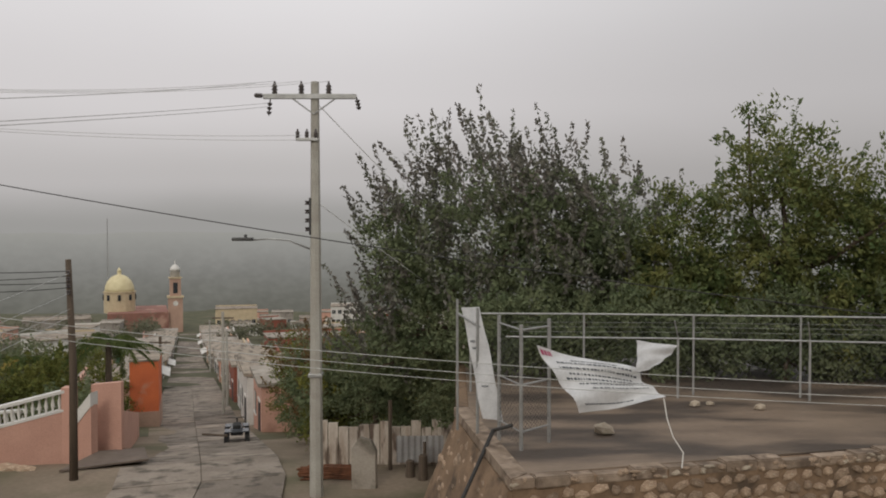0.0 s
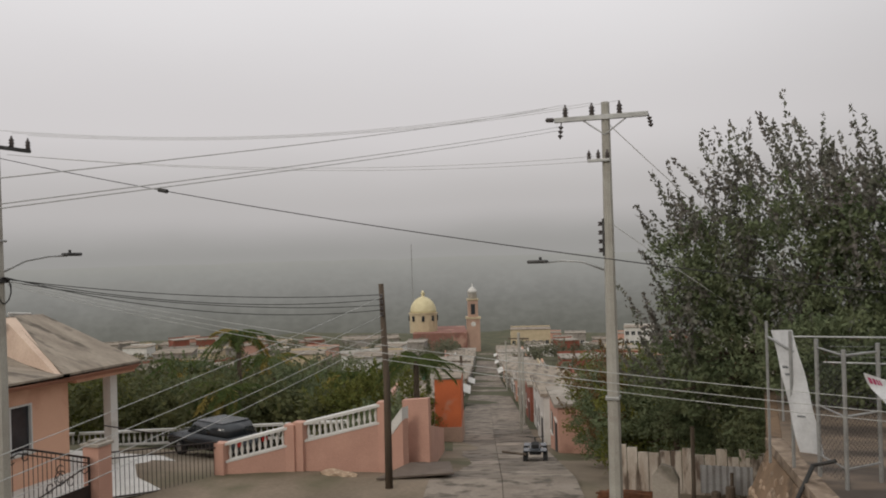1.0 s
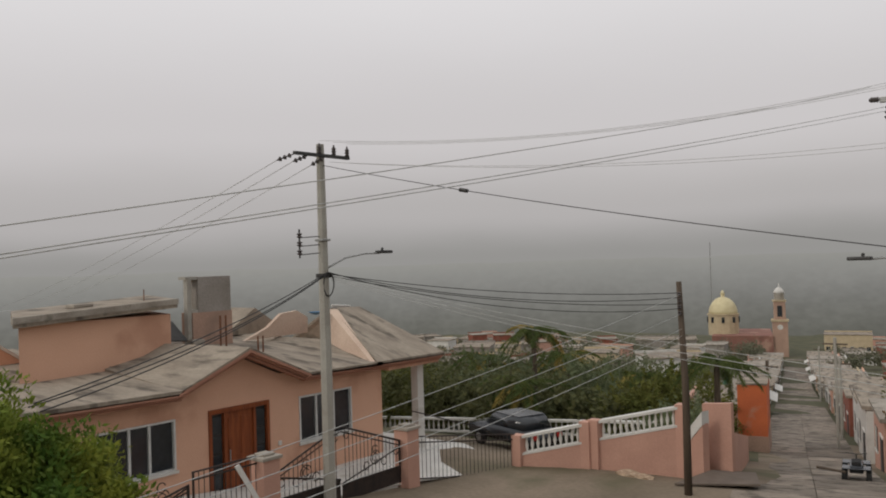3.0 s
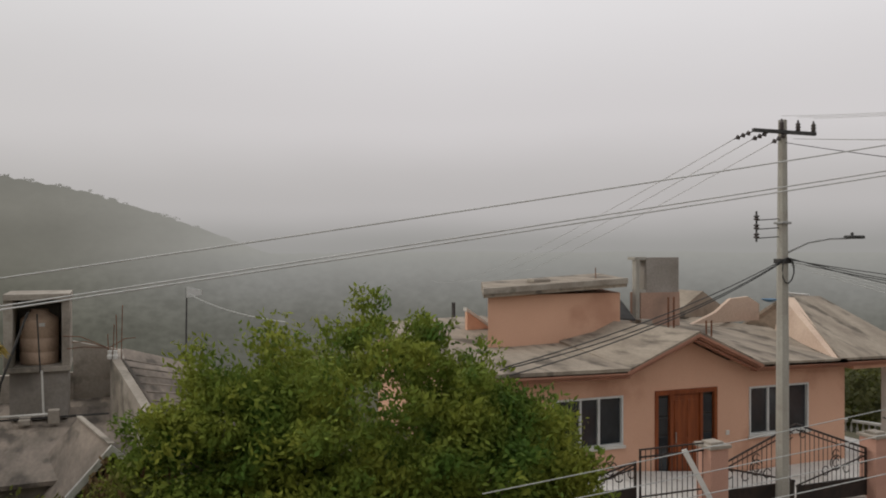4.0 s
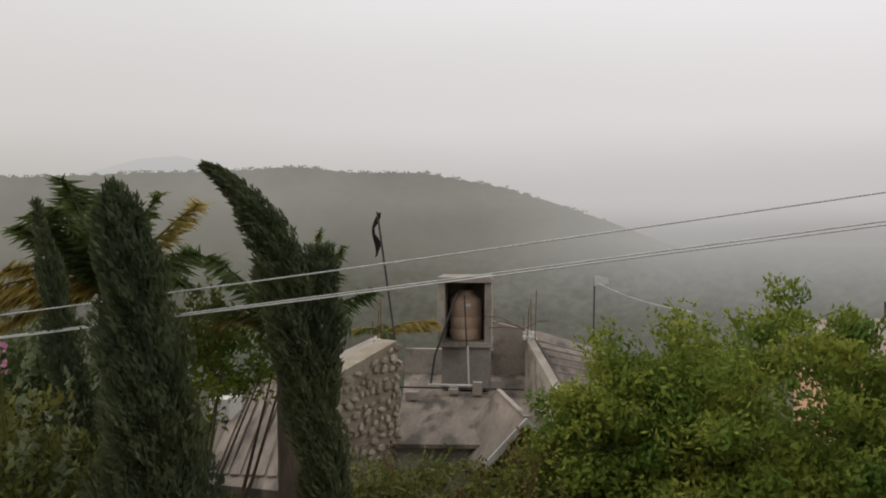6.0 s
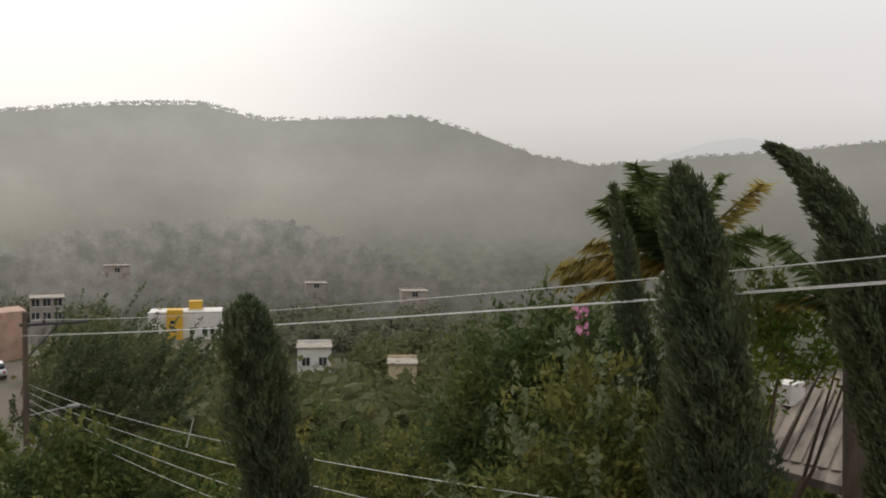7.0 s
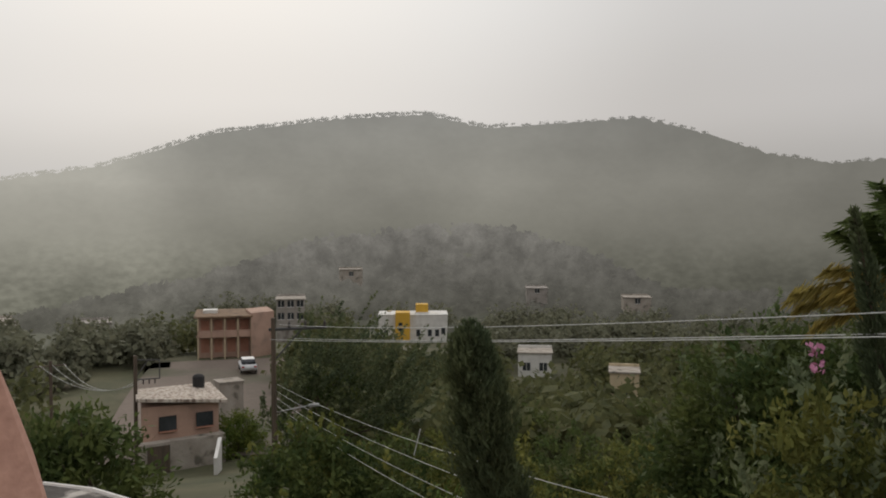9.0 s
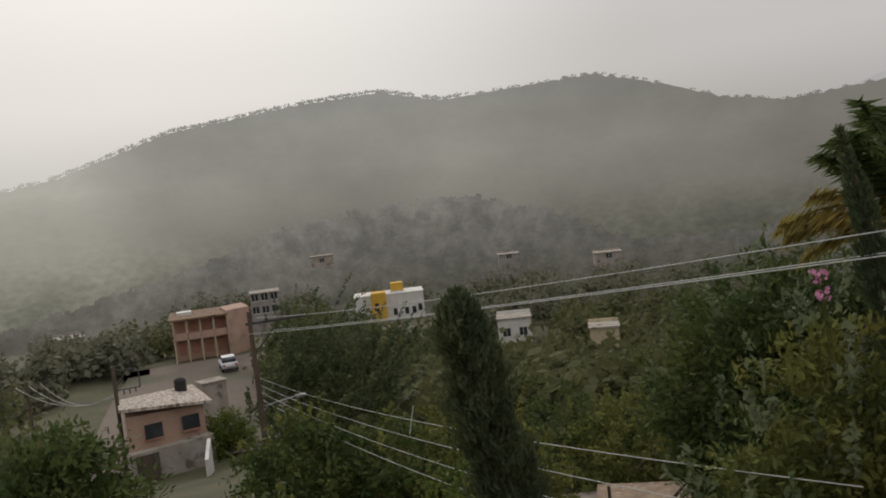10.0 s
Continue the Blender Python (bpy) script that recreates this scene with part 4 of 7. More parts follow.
gate = thing("yard_gate", (1.75, 16.5, 3.46), "open galvanised tube gate of the fenced yard", "gate")
for p, h in (((-0.05, 0.1, 0), 2.5), ((0.3, -0.7, 0), 2.4), ((0.92, -0.1, 0), 2.45)):
    post_at(gate, p, h, 0.038)
for z, n in ((0.35, 0), (1.25, 1), (2.3, 2)):
    part("rail", rods([((0.3, -0.7, z), (0.92, -0.1, z))], 0.022), "galv", gate)
    part("rail", rods([((-0.05, 0.1, z + 0.05), (0.3, -0.7, z))], 0.018), "galv", gate)
mesh_net(gate, (0.32, -0.68, 0.35), (0.9, -0.12, 0.35), 0.9, 0.09, 0.003)
mesh_net(gate, (-0.05, 0.1, 0.1), (0.3, -0.7, 0.1), 2.1, 0.12, 0.003)
post = thing("fence_post", (1.3, 17.1, 3.46), "tall steel corner post with short brace", "post")
part("tube", rods([((0, 0, 0), (0, 0, 2.6))], 0.035), "galv", post)
part("tube", rods([((-0.4, 0.35, 0), (-0.4, 0.35, 2.75))], 0.03), "galv", post)
part("brace", rods([((-0.38, 0.3, 2.45), (0.05, 0, 2.2))], 0.025), "galv", post)


def cloth(name, corners, wave, label, lines):
    """A wind-blown sheet between four corners, given thickness, with rows of unreadable print."""
    a, b, c, d = [Vector(p) for p in corners]
    n, m = 26, 16
    o = (a + b + c + d) / 4
    base = thing(name, o, label, "banner")
    nrm = (b - a).cross(d - a).normalized()

    def at(u, v, off=0.0):
        p = a.lerp(b, u).lerp(d.lerp(c, u), v)
        return p - o + nrm * (wave * (math.sin(u * 5 + v * 6) * 0.5 + math.sin(v * 13 + u * 3) * 0.35 + 0.4 * noise.noise((u * 3, v * 4, 1))) + off)

    bm = bmesh.new()
    for off, flip in ((0.0, False), (-0.008, True)):
        g = [[bm.verts.new(at(i / n, j / m, off)) for j in range(m + 1)] for i in range(n + 1)]
        for i in range(n):
            for j in range(m):
                f = (g[i][j], g[i + 1][j], g[i + 1][j + 1], g[i][j + 1])
                bm.faces.new(f[::-1] if flip else f)
    part("sheet", bm, "banner", base, "", True)
    rs = random.Random(4)
    for v0, u0, u1, mat_name, hgt in lines:
        for side_off in (0.012, -0.02):
            bm = bmesh.new()
            u = u0
            while u < u1:
                w = rs.uniform(0.01, 0.035)
                q = [bm.verts.new(at(uu, vv, side_off)) for uu, vv in ((u, v0), (u + w, v0), (u + w, v0 + hgt), (u, v0 + hgt))]
                bm.faces.new(q)
                u += w + rs.uniform(0.006, 0.02)
            tagged(part("print", bm, mat_name, base), "rows of unreadable print", kind="stuff")
    return base


cloth("banner", [(2.3, 15.45, 5.52), (4.1, 15.45, 5.08), (4.5, 14.85, 4.64), (3.0, 14.95, 4.36)], 0.17, "torn white printed banner flapping on the fence",
      [(0.04, 0.02, 0.13, "ink_red", 0.07), (0.13, 0.3, 0.75, "ink", 0.03), (0.2, 0.12, 0.9, "ink", 0.035), (0.3, 0.1, 0.95, "ink", 0.035), (0.4, 0.16, 0.85, "ink", 0.03), (0.48, 0.1, 0.95, "ink", 0.035), (0.57, 0.2, 0.8, "ink", 0.025), (0.66, 0.3, 0.95, "ink", 0.02), (0.9, 0.1, 0.7, "ink", 0.02)])
cloth("banner", [(4.17, 15.5, 5.6), (4.78, 14.9, 5.57), (4.45, 15.05, 5.2), (4.12, 15.2, 5.05)], 0.05, "folded-back corner of the white banner", [])
cloth("banner", [(0.98, 17.4, 6.04), (1.36, 17.25, 6.06), (1.8, 16.7, 3.82), (1.4, 16.9, 3.82)], 0.07, "white banner blown round a fence post",
      [(0.3, 0.15, 0.4, "ink", 0.02), (0.36, 0.2, 0.5, "ink", 0.02), (0.7, 0.3, 0.6, "ink", 0.015)])
rope = part("cord", tube([(4.5, 14.85, 4.64), (4.52, 14.7, 4.3), (4.6, 14.6, 4.0), (4.75, 14.5, 3.75), (4.68, 14.35, 3.52)], 0.012), "white", None)
tagged(rope, "loose white cord hanging from the banner", "cord")
for x, y, s in ((6.6, 19.6, 0.14), (8.0, 19.2, 0.14), (3.9, 17.0, 0.22), (7.0, 19.7, 0.1)):
    rk = new("rubble_block", PALE[int(s * 40) % 8])
    rk.matrix_world = Matrix.Translation((x, y, 3.46 + s * 0.5)) @ Matrix.Diagonal((s * 1.2, s, s * 0.7, 1))
    tagged(rk, "loose pale rubble stone on the yard", "stone", "rubble")
cbl = part("cable_run", tube([(1.9, 16.0, 3.9), (1.55, 16.2, 3.75), (0.9, 15.5, 2.6), (0.3, 14.5, 1.6), (-0.4, 13.5, 0.9)], 0.04, 6), "cable", None)
tagged(cbl, "thick black cable running down the stone wall", "cable")

# ---- peach house across the road ----
HX = -22.0
house = thing("house", (HX, 18, 0.2), "peach plastered single-storey house with grey slab roofs", "house")
O = Vector((HX, 18, 0.2))


def L(*p):
    return tuple(Vector(p) - O)


def quadroof(*pts, t=0.14):
    return prism([L(*p) for p in pts], (0, 0, -t))


W = [(12.3, 14.8, 1.62, 3.15), (15.98, 18.4, 0.45, 3.2), (19.72, 22.28, 1.5, 3.1)]
bm = bmesh.new()
pierced_wall(bm, 10.5, 23.95, -0.3, 4.0, HX, 0.25, W)
bmesh.ops.transform(bm, matrix=Matrix.Translation(-O), verts=bm.verts)
part("wall", bm, "peach", house)
part("wall", box_of(L(-33, 10.5, -0.3), L(-22.26, 10.75, 3.9)), "peach", house)
part("wall", box_of(L(-33, 23.7, -0.3), L(-22.26, 23.95, 3.9)), "peach", house)
part("wall", box_of(L(-33.2, 10.5, -0.3), L(-32.96, 23.95, 3.9)), "peach", house)
part("inner_floor", box_of(L(-32.9, 10.8, 0.1), L(-22.3, 23.6, 0.3)), "roof_slab", house)
part("inner_wall", box_of(L(-25.2, 10.8, 0.32), L(-25.0, 23.6, 3.75)), "old_plaster", house)


def window(y0, y1, z0, z1, splits):
    w = part("window", prism([L(HX + 0.02, y0 - 0.05, z0 - 0.08), L(HX + 0.02, y1 + 0.05, z0 - 0.08), L(HX + 0.02, y1 + 0.05, z0), L(HX + 0.02, y0 - 0.05, z0)], (0.07, 0, 0)), "white", house, "white aluminium window with dark glass")
    bm = bmesh.new()
    for ya, yb, za, zb in ((y0, y0 + 0.06, z0, z1), (y1 - 0.06, y1, z0, z1), (y0 + 0.06, y1 - 0.06, z0, z0 + 0.06), (y0 + 0.06, y1 - 0.06, z1 - 0.06, z1)):
        put_box(bm, L(HX - 0.12, ya, za), L(HX + 0.03, yb, zb))
    for s in splits:
        put_box(bm, L(HX - 0.12, s - 0.035, z0 + 0.06), L(HX - 0.01, s + 0.035, z1 - 0.06))
    part("frame", bm, "alu", w)
    edges = [y0 + 0.06, *splits, y1 - 0.06]
    for a, b in zip(edges, edges[1:]):
        part("pane", box_of(L(HX - 0.1, a, z0 + 0.06), L(HX - 0.08, b, z1 - 0.06)), "pane", w)


window(12.3, 14.8, 1.62, 3.15, [13.3, 13.95])
window(19.72, 22.28, 1.5, 3.1, [20.55, 21.4])
door = part("door", box_of(L(HX - 0.14, 15.98, 0.45), L(HX - 0.10, 18.4, 3.2)), "steel_dark", house, "carved reddish wooden entrance door with side lights")
bm = bmesh.new()
for ya, yb, za, zb in ((15.98, 16.1, 0.45, 3.2), (18.28, 18.4, 0.45, 3.2), (16.1, 18.28, 3.05, 3.2), (16.55, 16.65, 0.45, 3.05), (17.72, 17.82, 0.45, 3.05)):
    put_box(bm, L(HX - 0.09, ya, za), L(HX + 0.04, yb, zb), 0.01)
part("frame", bm, "wood_door", door)
part("leaf", box_of(L(HX - 0.09, 16.65, 0.47), L(HX - 0.03, 17.72, 3.04), 0.01), "wood_door", door)
for y0, y1, z0, z1 in ((16.75, 17.12, 0.65, 1.5), (17.25, 17.62, 0.65, 1.5), (16.75, 17.12, 1.65, 2.85), (17.25, 17.62, 1.65, 2.85)):
    part("panel", box_of(L(HX - 0.035, y0, z0), L(HX - 0.01, y1, z1), 0.012), "wood_door", door)
for y0, y1 in ((16.12, 16.53), (17.84, 18.26)):
    for k in range(4):
        part("side_light", box_of(L(HX - 0.08, y0 + 0.04, 0.6 + k * 0.6), L(HX - 0.05, y1 - 0.04, 1.12 + k * 0.6), 0.01), "pane", door)
part("handle", rods([(L(HX + 0.02, 16.78, 1.5), L(HX + 0.02, 16.78, 1.85))], 0.02), "galv", door)
# gable over the door, cornices and roof planes
EV = -21.3
part("gable", prism([L(HX + 0.001, 14.76, 3.72), L(HX + 0.001, 19.5, 3.72), L(HX + 0.001, 17.15, 4.78)], (-0.24, 0, 0)), "peach", house)


def cornice(a, b, h=0.2, d=0.32):
    a, b = Vector(a), Vector(b)
    for k, (o, hh) in enumerate(((0, 0.09), (-0.1, 0.07), (-0.2, 0.06))):
        lo = [a + Vector((o, 0, -0.09 * k)), b + Vector((o, 0, -0.09 * k))]
        part("cornice", prism([L(*lo[0]), L(*lo[1]), L(*(lo[1] - Vector((0, 0, hh)))), L(*(lo[0] - Vector((0, 0, hh))))], (-d, 0, 0)), "peach_trim", house)


cornice((EV, 10.0, 4.04), (EV, 14.72, 3.98))
cornice((EV + 0.02, 14.5, 3.98), (EV + 0.02, 17.15, 5.02))
cornice((EV + 0.02, 17.15, 5.02), (EV + 0.02, 19.7, 3.92))
cornice((EV, 19.6, 3.92), (EV, 27.0, 3.84))
part("roof", quadroof((EV, 10.0, 4.15), (EV, 14.7, 4.08), (-27.6, 15.2, 4.62), (-33.3, 15.2, 4.75), (-33.3, 10.0, 4.6)), "roof_slab", house, "sooty grey concrete roof slab")
part("roof", quadroof((EV, 14.6, 4.06), (EV, 17.15, 5.1), (-28.4, 17.15, 5.0), (-26.4, 14.9, 4.45)), "roof_slab", house)
part("roof", quadroof((EV, 17.15, 5.1), (EV, 19.6, 4.02), (-26.6, 20.4, 4.4), (-28.4, 17.15, 5.0)), "roof_slab", house)
part("roof", quadroof((EV, 19.6, 4.0), (EV, 23.3, 3.94), (-26.2, 24.6, 4.5), (-33, 24.0, 4.7), (-33, 17, 4.8), (-27.5, 18.0, 4.75)), "roof_slab", house)
part("roof", quadroof((EV, 23.0, 3.96), (EV, 27.0, 3.93), (-26.0, 27.0, 5.72), (-26.0, 25.3, 5.78)), "roof_slab", house, "steep brown roof slope over the carport")
part("roof", quadroof((EV, 27.0, 3.93), (-32, 28.0, 3.9), (-28.0, 27.0, 5.6), (-26.0, 27.0, 5.72)), "roof_slab", house)
part("roof_cheek", prism([L(-25.9, 24.75, 4.4), L(-25.9, 25.15, 5.72), L(-25.7, 25.35, 5.72), L(EV - 0.1, 23.0, 3.95)], (-0.1, -0.12, 0)), "pale_peach", house, "pale triangular cheek wall under the steep roof")
part("carport_column", box_of(L(-22.2, 25.93, 0.1), L(-21.85, 26.3, 3.7), 0.02), "white", house, "white square column")
part("carport_column", box_of(L(-31, 26.9, -0.3), L(-30.65, 27.25, 3.7), 0.02), "white", house)
part("carport_beam", box_of(L(-31, 23.95, 3.5), L(-21.6, 27.0, 3.72)), "peach", house)
room = part("roof_room", prism([L(-26.0, 12.1, 4.2), L(-26.0, 17.4, 4.2), L(-29.5, 18.6, 4.2), L(-29.5, 13.85, 4.2)], (0, 0, 1.86)), "peach", house, "peach rooftop room with a thick sloping slab")
part("slab", prism([L(-25.7, 11.8, 6.0), L(-25.7, 17.5, 6.28), L(-29.8, 18.9, 6.34), L(-29.8, 13.6, 6.06)], (0, 0, 0.3)), "roof_slab", room)
part("slab_lip", prism([L(-25.66, 11.78, 6.12), L(-25.66, 17.52, 6.4), L(-25.66, 17.52, 6.6), L(-25.66, 11.78, 6.32)], (-0.12, 0, 0)), "old_plaster", room, "chipped pale edge of the slab")
part("stub", box_of(L(-27.6, 14.4, 6.42), L(-27.0, 15.1, 6.56), 0.05), "old_plaster", room)
part("rebar", rods([(L(-27, 17.0, 6.5), L(-27, 17.0, 6.95))], 0.02), "rust", room)
part("stair_wall", prism([L(-29.9, 13.05, 4.0), L(-29.9, 14.15, 4.0), L(-29.9, 14.15, 4.5), L(-29.9, 13.05, 5.25)], (-0.2, 0, 0)), "peach", house)
part("coping", prism([L(-29.85, 13.0, 5.25), L(-29.85, 14.15, 4.48), L(-29.85, 14.15, 4.6), L(-29.85, 13.0, 5.38)], (-0.3, 0, 0)), "white", house)
part("low_annex", box_of(L(-34.6, 13.6, 0), L(-33.3, 14.9, 4.3)), "peach", house)
part("annex_eave", box_of(L(-34.8, 13.35, 4.3), L(-33.1, 15.0, 4.45)), "peach_trim", house)
part("vent_pipe", rods([(L(-34, 14.2, 4.4), L(-34, 14.2, 5.3))], 0.09), "steel_dark", house)
tower = part("tank_housing", box_of(L(-28.6, 20.0, 4.6), L(-28.0, 21.55, 7.3)), "grey_block", house, "bare concrete tank housing on the roof")
part("post", box_of(L(-28.25, 19.5, 4.6), L(-28.0, 19.68, 7.26)), "concrete", tower)
part("shelf", box_of(L(-28.5, 19.45, 7.2), L(-28.02, 19.99, 7.32)), "concrete", tower)
part("shelf", box_of(L(-28.5, 19.7, 5.9), L(-28.02, 19.99, 6.02)), "concrete", tower)
part("plinth", box_of(L(-28.7, 19.7, 4.55), L(-27.97, 21.58, 5.9)), "faded", tower, "salmon plastered foot of the housing")
part("solar_frame", prism([L(-27.6, 18.2, 5.0), L(-27.6, 19.2, 4.9), L(-28.6, 19.2, 5.6), L(-28.6, 18.2, 5.7)], (0, 0, -0.06)), "steel_dark", house, "dark tilted panel on the roof")
part("concrete_block", box_of(L(-27.2, 18.9, 4.7), L(-26.8, 19.4, 4.95), 0.02), "old_plaster", house)
for yy, n, h in ((18.9, 4, 1.6), (20.6, 4, 0.7)):
    bm = bmesh.new()
    for k in range(n):
        put_rod(bm, L(-25.2 - 0.1 * (k % 2), yy + 0.12 * k, 4.3), L(-25.2 - 0.1 * (k % 2), yy + 0.12 * k, 4.3 + h), 0.018, seg=5)
    part("rebar", bm, "rust", house)
bm = bmesh.new()
put_prism(bm, [L(-30.5, 23.0, 4.6), L(-30.5, 26.6, 4.6), L(-30.5, 24.8, 5.75)], (-3, 0, 0))
part("rear_roof", bm, "roof_slab", house)
part("rear_gable", prism([L(-28.2, 22.4, 4.55), L(-28.2, 25.9, 4.6), L(-28.2, 25.9, 5.3), L(-28.2, 25.3, 5.62), L(-28.2, 24.4, 5.55), L(-28.2, 23.6, 5.0)], (-0.2, 0, 0)), "pale_peach", house, "pale rear gable wall")
part("dish", lathe([(0.02, 0), (0.2, 0.04), (0.32, 0.12), (0.34, 0.13), (0.2, 0.06), (0.02, 0.02)], L(-25.8, 24.2, 5.55), 14), "blue", house, "small blue satellite dish")
part("roof_pipe", rods([(L(-26.3, 25.6, 5.85), L(-26.3, 26.7, 5.75))], 0.05), "white", house)
part("meter", box_of(L(HX, 18.75, 1.6), L(HX + 0.06, 18.87, 1.75), 0.01), "white", house)

# ---- gates and railings in front of it ----
GX = -18.75


def pillar(x, y, z0, z1, w=0.3, mat_name="pink"):
    p = thing("gate_pillar", (x, y, z0), "square plastered gate pillar with a flat cap", "pillar", "gate pillars")
    part("shaft", box_of((-w, -w, -0.4), (w, w, z1 - z0), 0.02), mat_name, p)
    part("cap", box_of((-w - 0.06, -w - 0.06, z1 - z0), (w + 0.06, w + 0.06, z1 - z0 + 0.1), 0.02), "old_plaster", p)
    part("finial", box_of((-w * 0.7, -w * 0.7, z1 - z0 + 0.1), (w * 0.7, w * 0.7, z1 - z0 + 0.17), 0.02), "old_plaster", p)


pillar(GX, 21.6, 0.0, 1.98)
pillar(GX, 15.5, 0.55, 2.22)


def ring(bm, c, r, t=0.02, n=14, a0=0.0, a1=math.tau):
    put_tube(bm, [(c[0], c[1] + r * math.cos(a0 + (a1 - a0) * k / n), c[2] + r * math.sin(a0 + (a1 - a0) * k / n)) for k in range(n + 1)], t, 5)


def iron_gate(y0, y1, z0, low, high, rise, label):
    """One leaf, its top bar sloping from y0 to y1, with a crossing bar, scrolls, bars and a kick panel."""
    g = thing("iron_gate", (GX, y0, z0), label, "gate", "driveway gates")
    w = y1 - y0
    part("stile", box_of((-0.03, 0, 0.05), (0.03, 0.06 * (1 if w > 0 else -1), high if rise < 0 else low), 0.005) if w > 0 else box_of((-0.03, -0.06, 0.05), (0.03, 0, high if rise < 0 else low), 0.005), "iron", g)
    part("top_bar", rods([((0, 0, low), (0, w, high))], 0.032, 6), "iron", g)
    part("top_bar", rods([((0, 0, low - 0.16), (0, w, high - 0.16))], 0.022, 6), "iron", g)
    part("cross_bar", rods([((0, 0, 1.25), (0, w, 0.62))], 0.026, 6), "iron", g)
    part("bottom_bar", rods([((0, 0, 0.6), (0, w, 0.6))], 0.025, 6), "iron", g)
    part("kick_panel", box_of((-0.015, min(0, w) + 0.02, 0.06), (0.015, max(0, w) - 0.02, 0.58), 0.004), "iron", g, "solid black lower panel")
    n = int(abs(w) / 0.17)
    for k in range(1, n):
        u = k / n
        part("bar", rods([((0, w * u, 0.6), (0, w * u, low + (high - low) * u))], 0.011, 5), "iron", g)
    for c, r in (((0.02, w * 0.45, 1.15), 0.22), ((0.02, w * 0.45, 1.15), 0.12), ((0.02, w * 0.3, 0.95), 0.13), ((0.02, w * 0.6, 0.95), 0.13), ((0.02, w * 0.45, 1.42), 0.12), ((0.02, w * 0.92, high - 0.3), 0.11), ((0.02, w * 0.08, low - 0.3), 0.12)):
        bm = bmesh.new()
        ring(bm, c, r, 0.016, 14, 0.4, 0.4 + 5.3)
        part("scroll", bm, "iron", g)


iron_gate(21.25, 18.5, 0.2, 1.45, 2.4, 1, "ornate black wrought-iron driveway gate leaf")
iron_gate(15.85, 18.45, 0.35, 1.35, 2.25, 1, "ornate black wrought-iron driveway gate leaf")
iron_gate(13.0, 11.2, 0.75, 1.3, 0.9, 1, "low black wrought-iron railing with sloping top")
side_gate = thing("railing", (GX, 13.1, 0.6), "black iron garden gate with flat top rail", "gate")
for z in (0.5, 1.55, 1.75):
    part("rail", rods([((0, 0, z), (0, 2.1, z))], 0.025), "iron", side_gate)
for k in range(13):
    part("bar", rods([((0, 0.03 + k * 0.17, 0.1), (0, 0.03 + k * 0.17, 1.75))], 0.012 if k else 0.035), "iron", side_gate)
leaning = part("plank", prism([(-18.3, 14.1, 2.35), (-18.3, 14.25, 2.38), (-17.9, 15.1, 0.6), (-17.9, 14.95, 0.58)], (0.04, 0, 0)), "white", None)
tagged(leaning, "pale plank leaning on the garden gate", "plank")

court = part("courtyard_floor", prism([(-21.95, 10.8, 1.04), (GX - 0.1, 10.8, 1.04), (GX - 0.1, 13.0, 1.02), (-21.95, 13.0, 1.02)], (0, 0, -0.1)), "white", None, "pale tiled courtyard floor behind the gates")
part("floor_slab", prism([(-21.95, 13.0, 1.02), (GX - 0.1, 13.0, 1.02), (GX - 0.1, 21.2, 0.16), (-21.95, 21.2, 0.16)], (0, 0, -0.1)), "white", court)
tagged(court, "", "floor", kind="structure")

# side railing to the balustrade post, and the pale driveway
rail = thing("railing", (GX, 21.95, 0), "black iron railing along the pale driveway", "railing")
ra, rb = Vector((0, 0, 0)), Vector((1.45, 4.05, -0.5))
for z in (0.2, 1.45, 1.65):
    part("rail", rods([(ra + Vector((0, 0, z)), rb + Vector((0, 0, z)))], 0.024), "iron", rail)
for k in range(27):
    p = ra.lerp(rb, k / 26)
    part("bar", rods([(p + Vector((0, 0, 0.15)), p + Vector((0, 0, 1.65)))], 0.011, 5), "iron", rail)
part("top_brace", rods([((-0.1, 0.1, 2.5), (1.0, 2.9, 1.5))], 0.02), "iron", rail)
drive = part("driveway", prism([(-21.9, 19.5, 0.32), (-19.0, 19.5, 0.25), (-18.7, 22, 0.1), (-17.5, 26.2, -0.25), (-21.5, 28.5, -0.2), (-29, 27.5, 0.1), (-22.1, 24.0, 0.3)], (0, 0, 0.05)), "white", None, "pale cement driveway in front of the house")
tagged(drive, "", "driveway", kind="structure")


# ---- pink balustraded wall at the street corner ----
BAL = [(0.045, 0), (0.045, 0.06), (0.03, 0.08), (0.06, 0.2), (0.065, 0.26), (0.035, 0.42), (0.03, 0.5), (0.045, 0.53), (0.045, 0.58)]


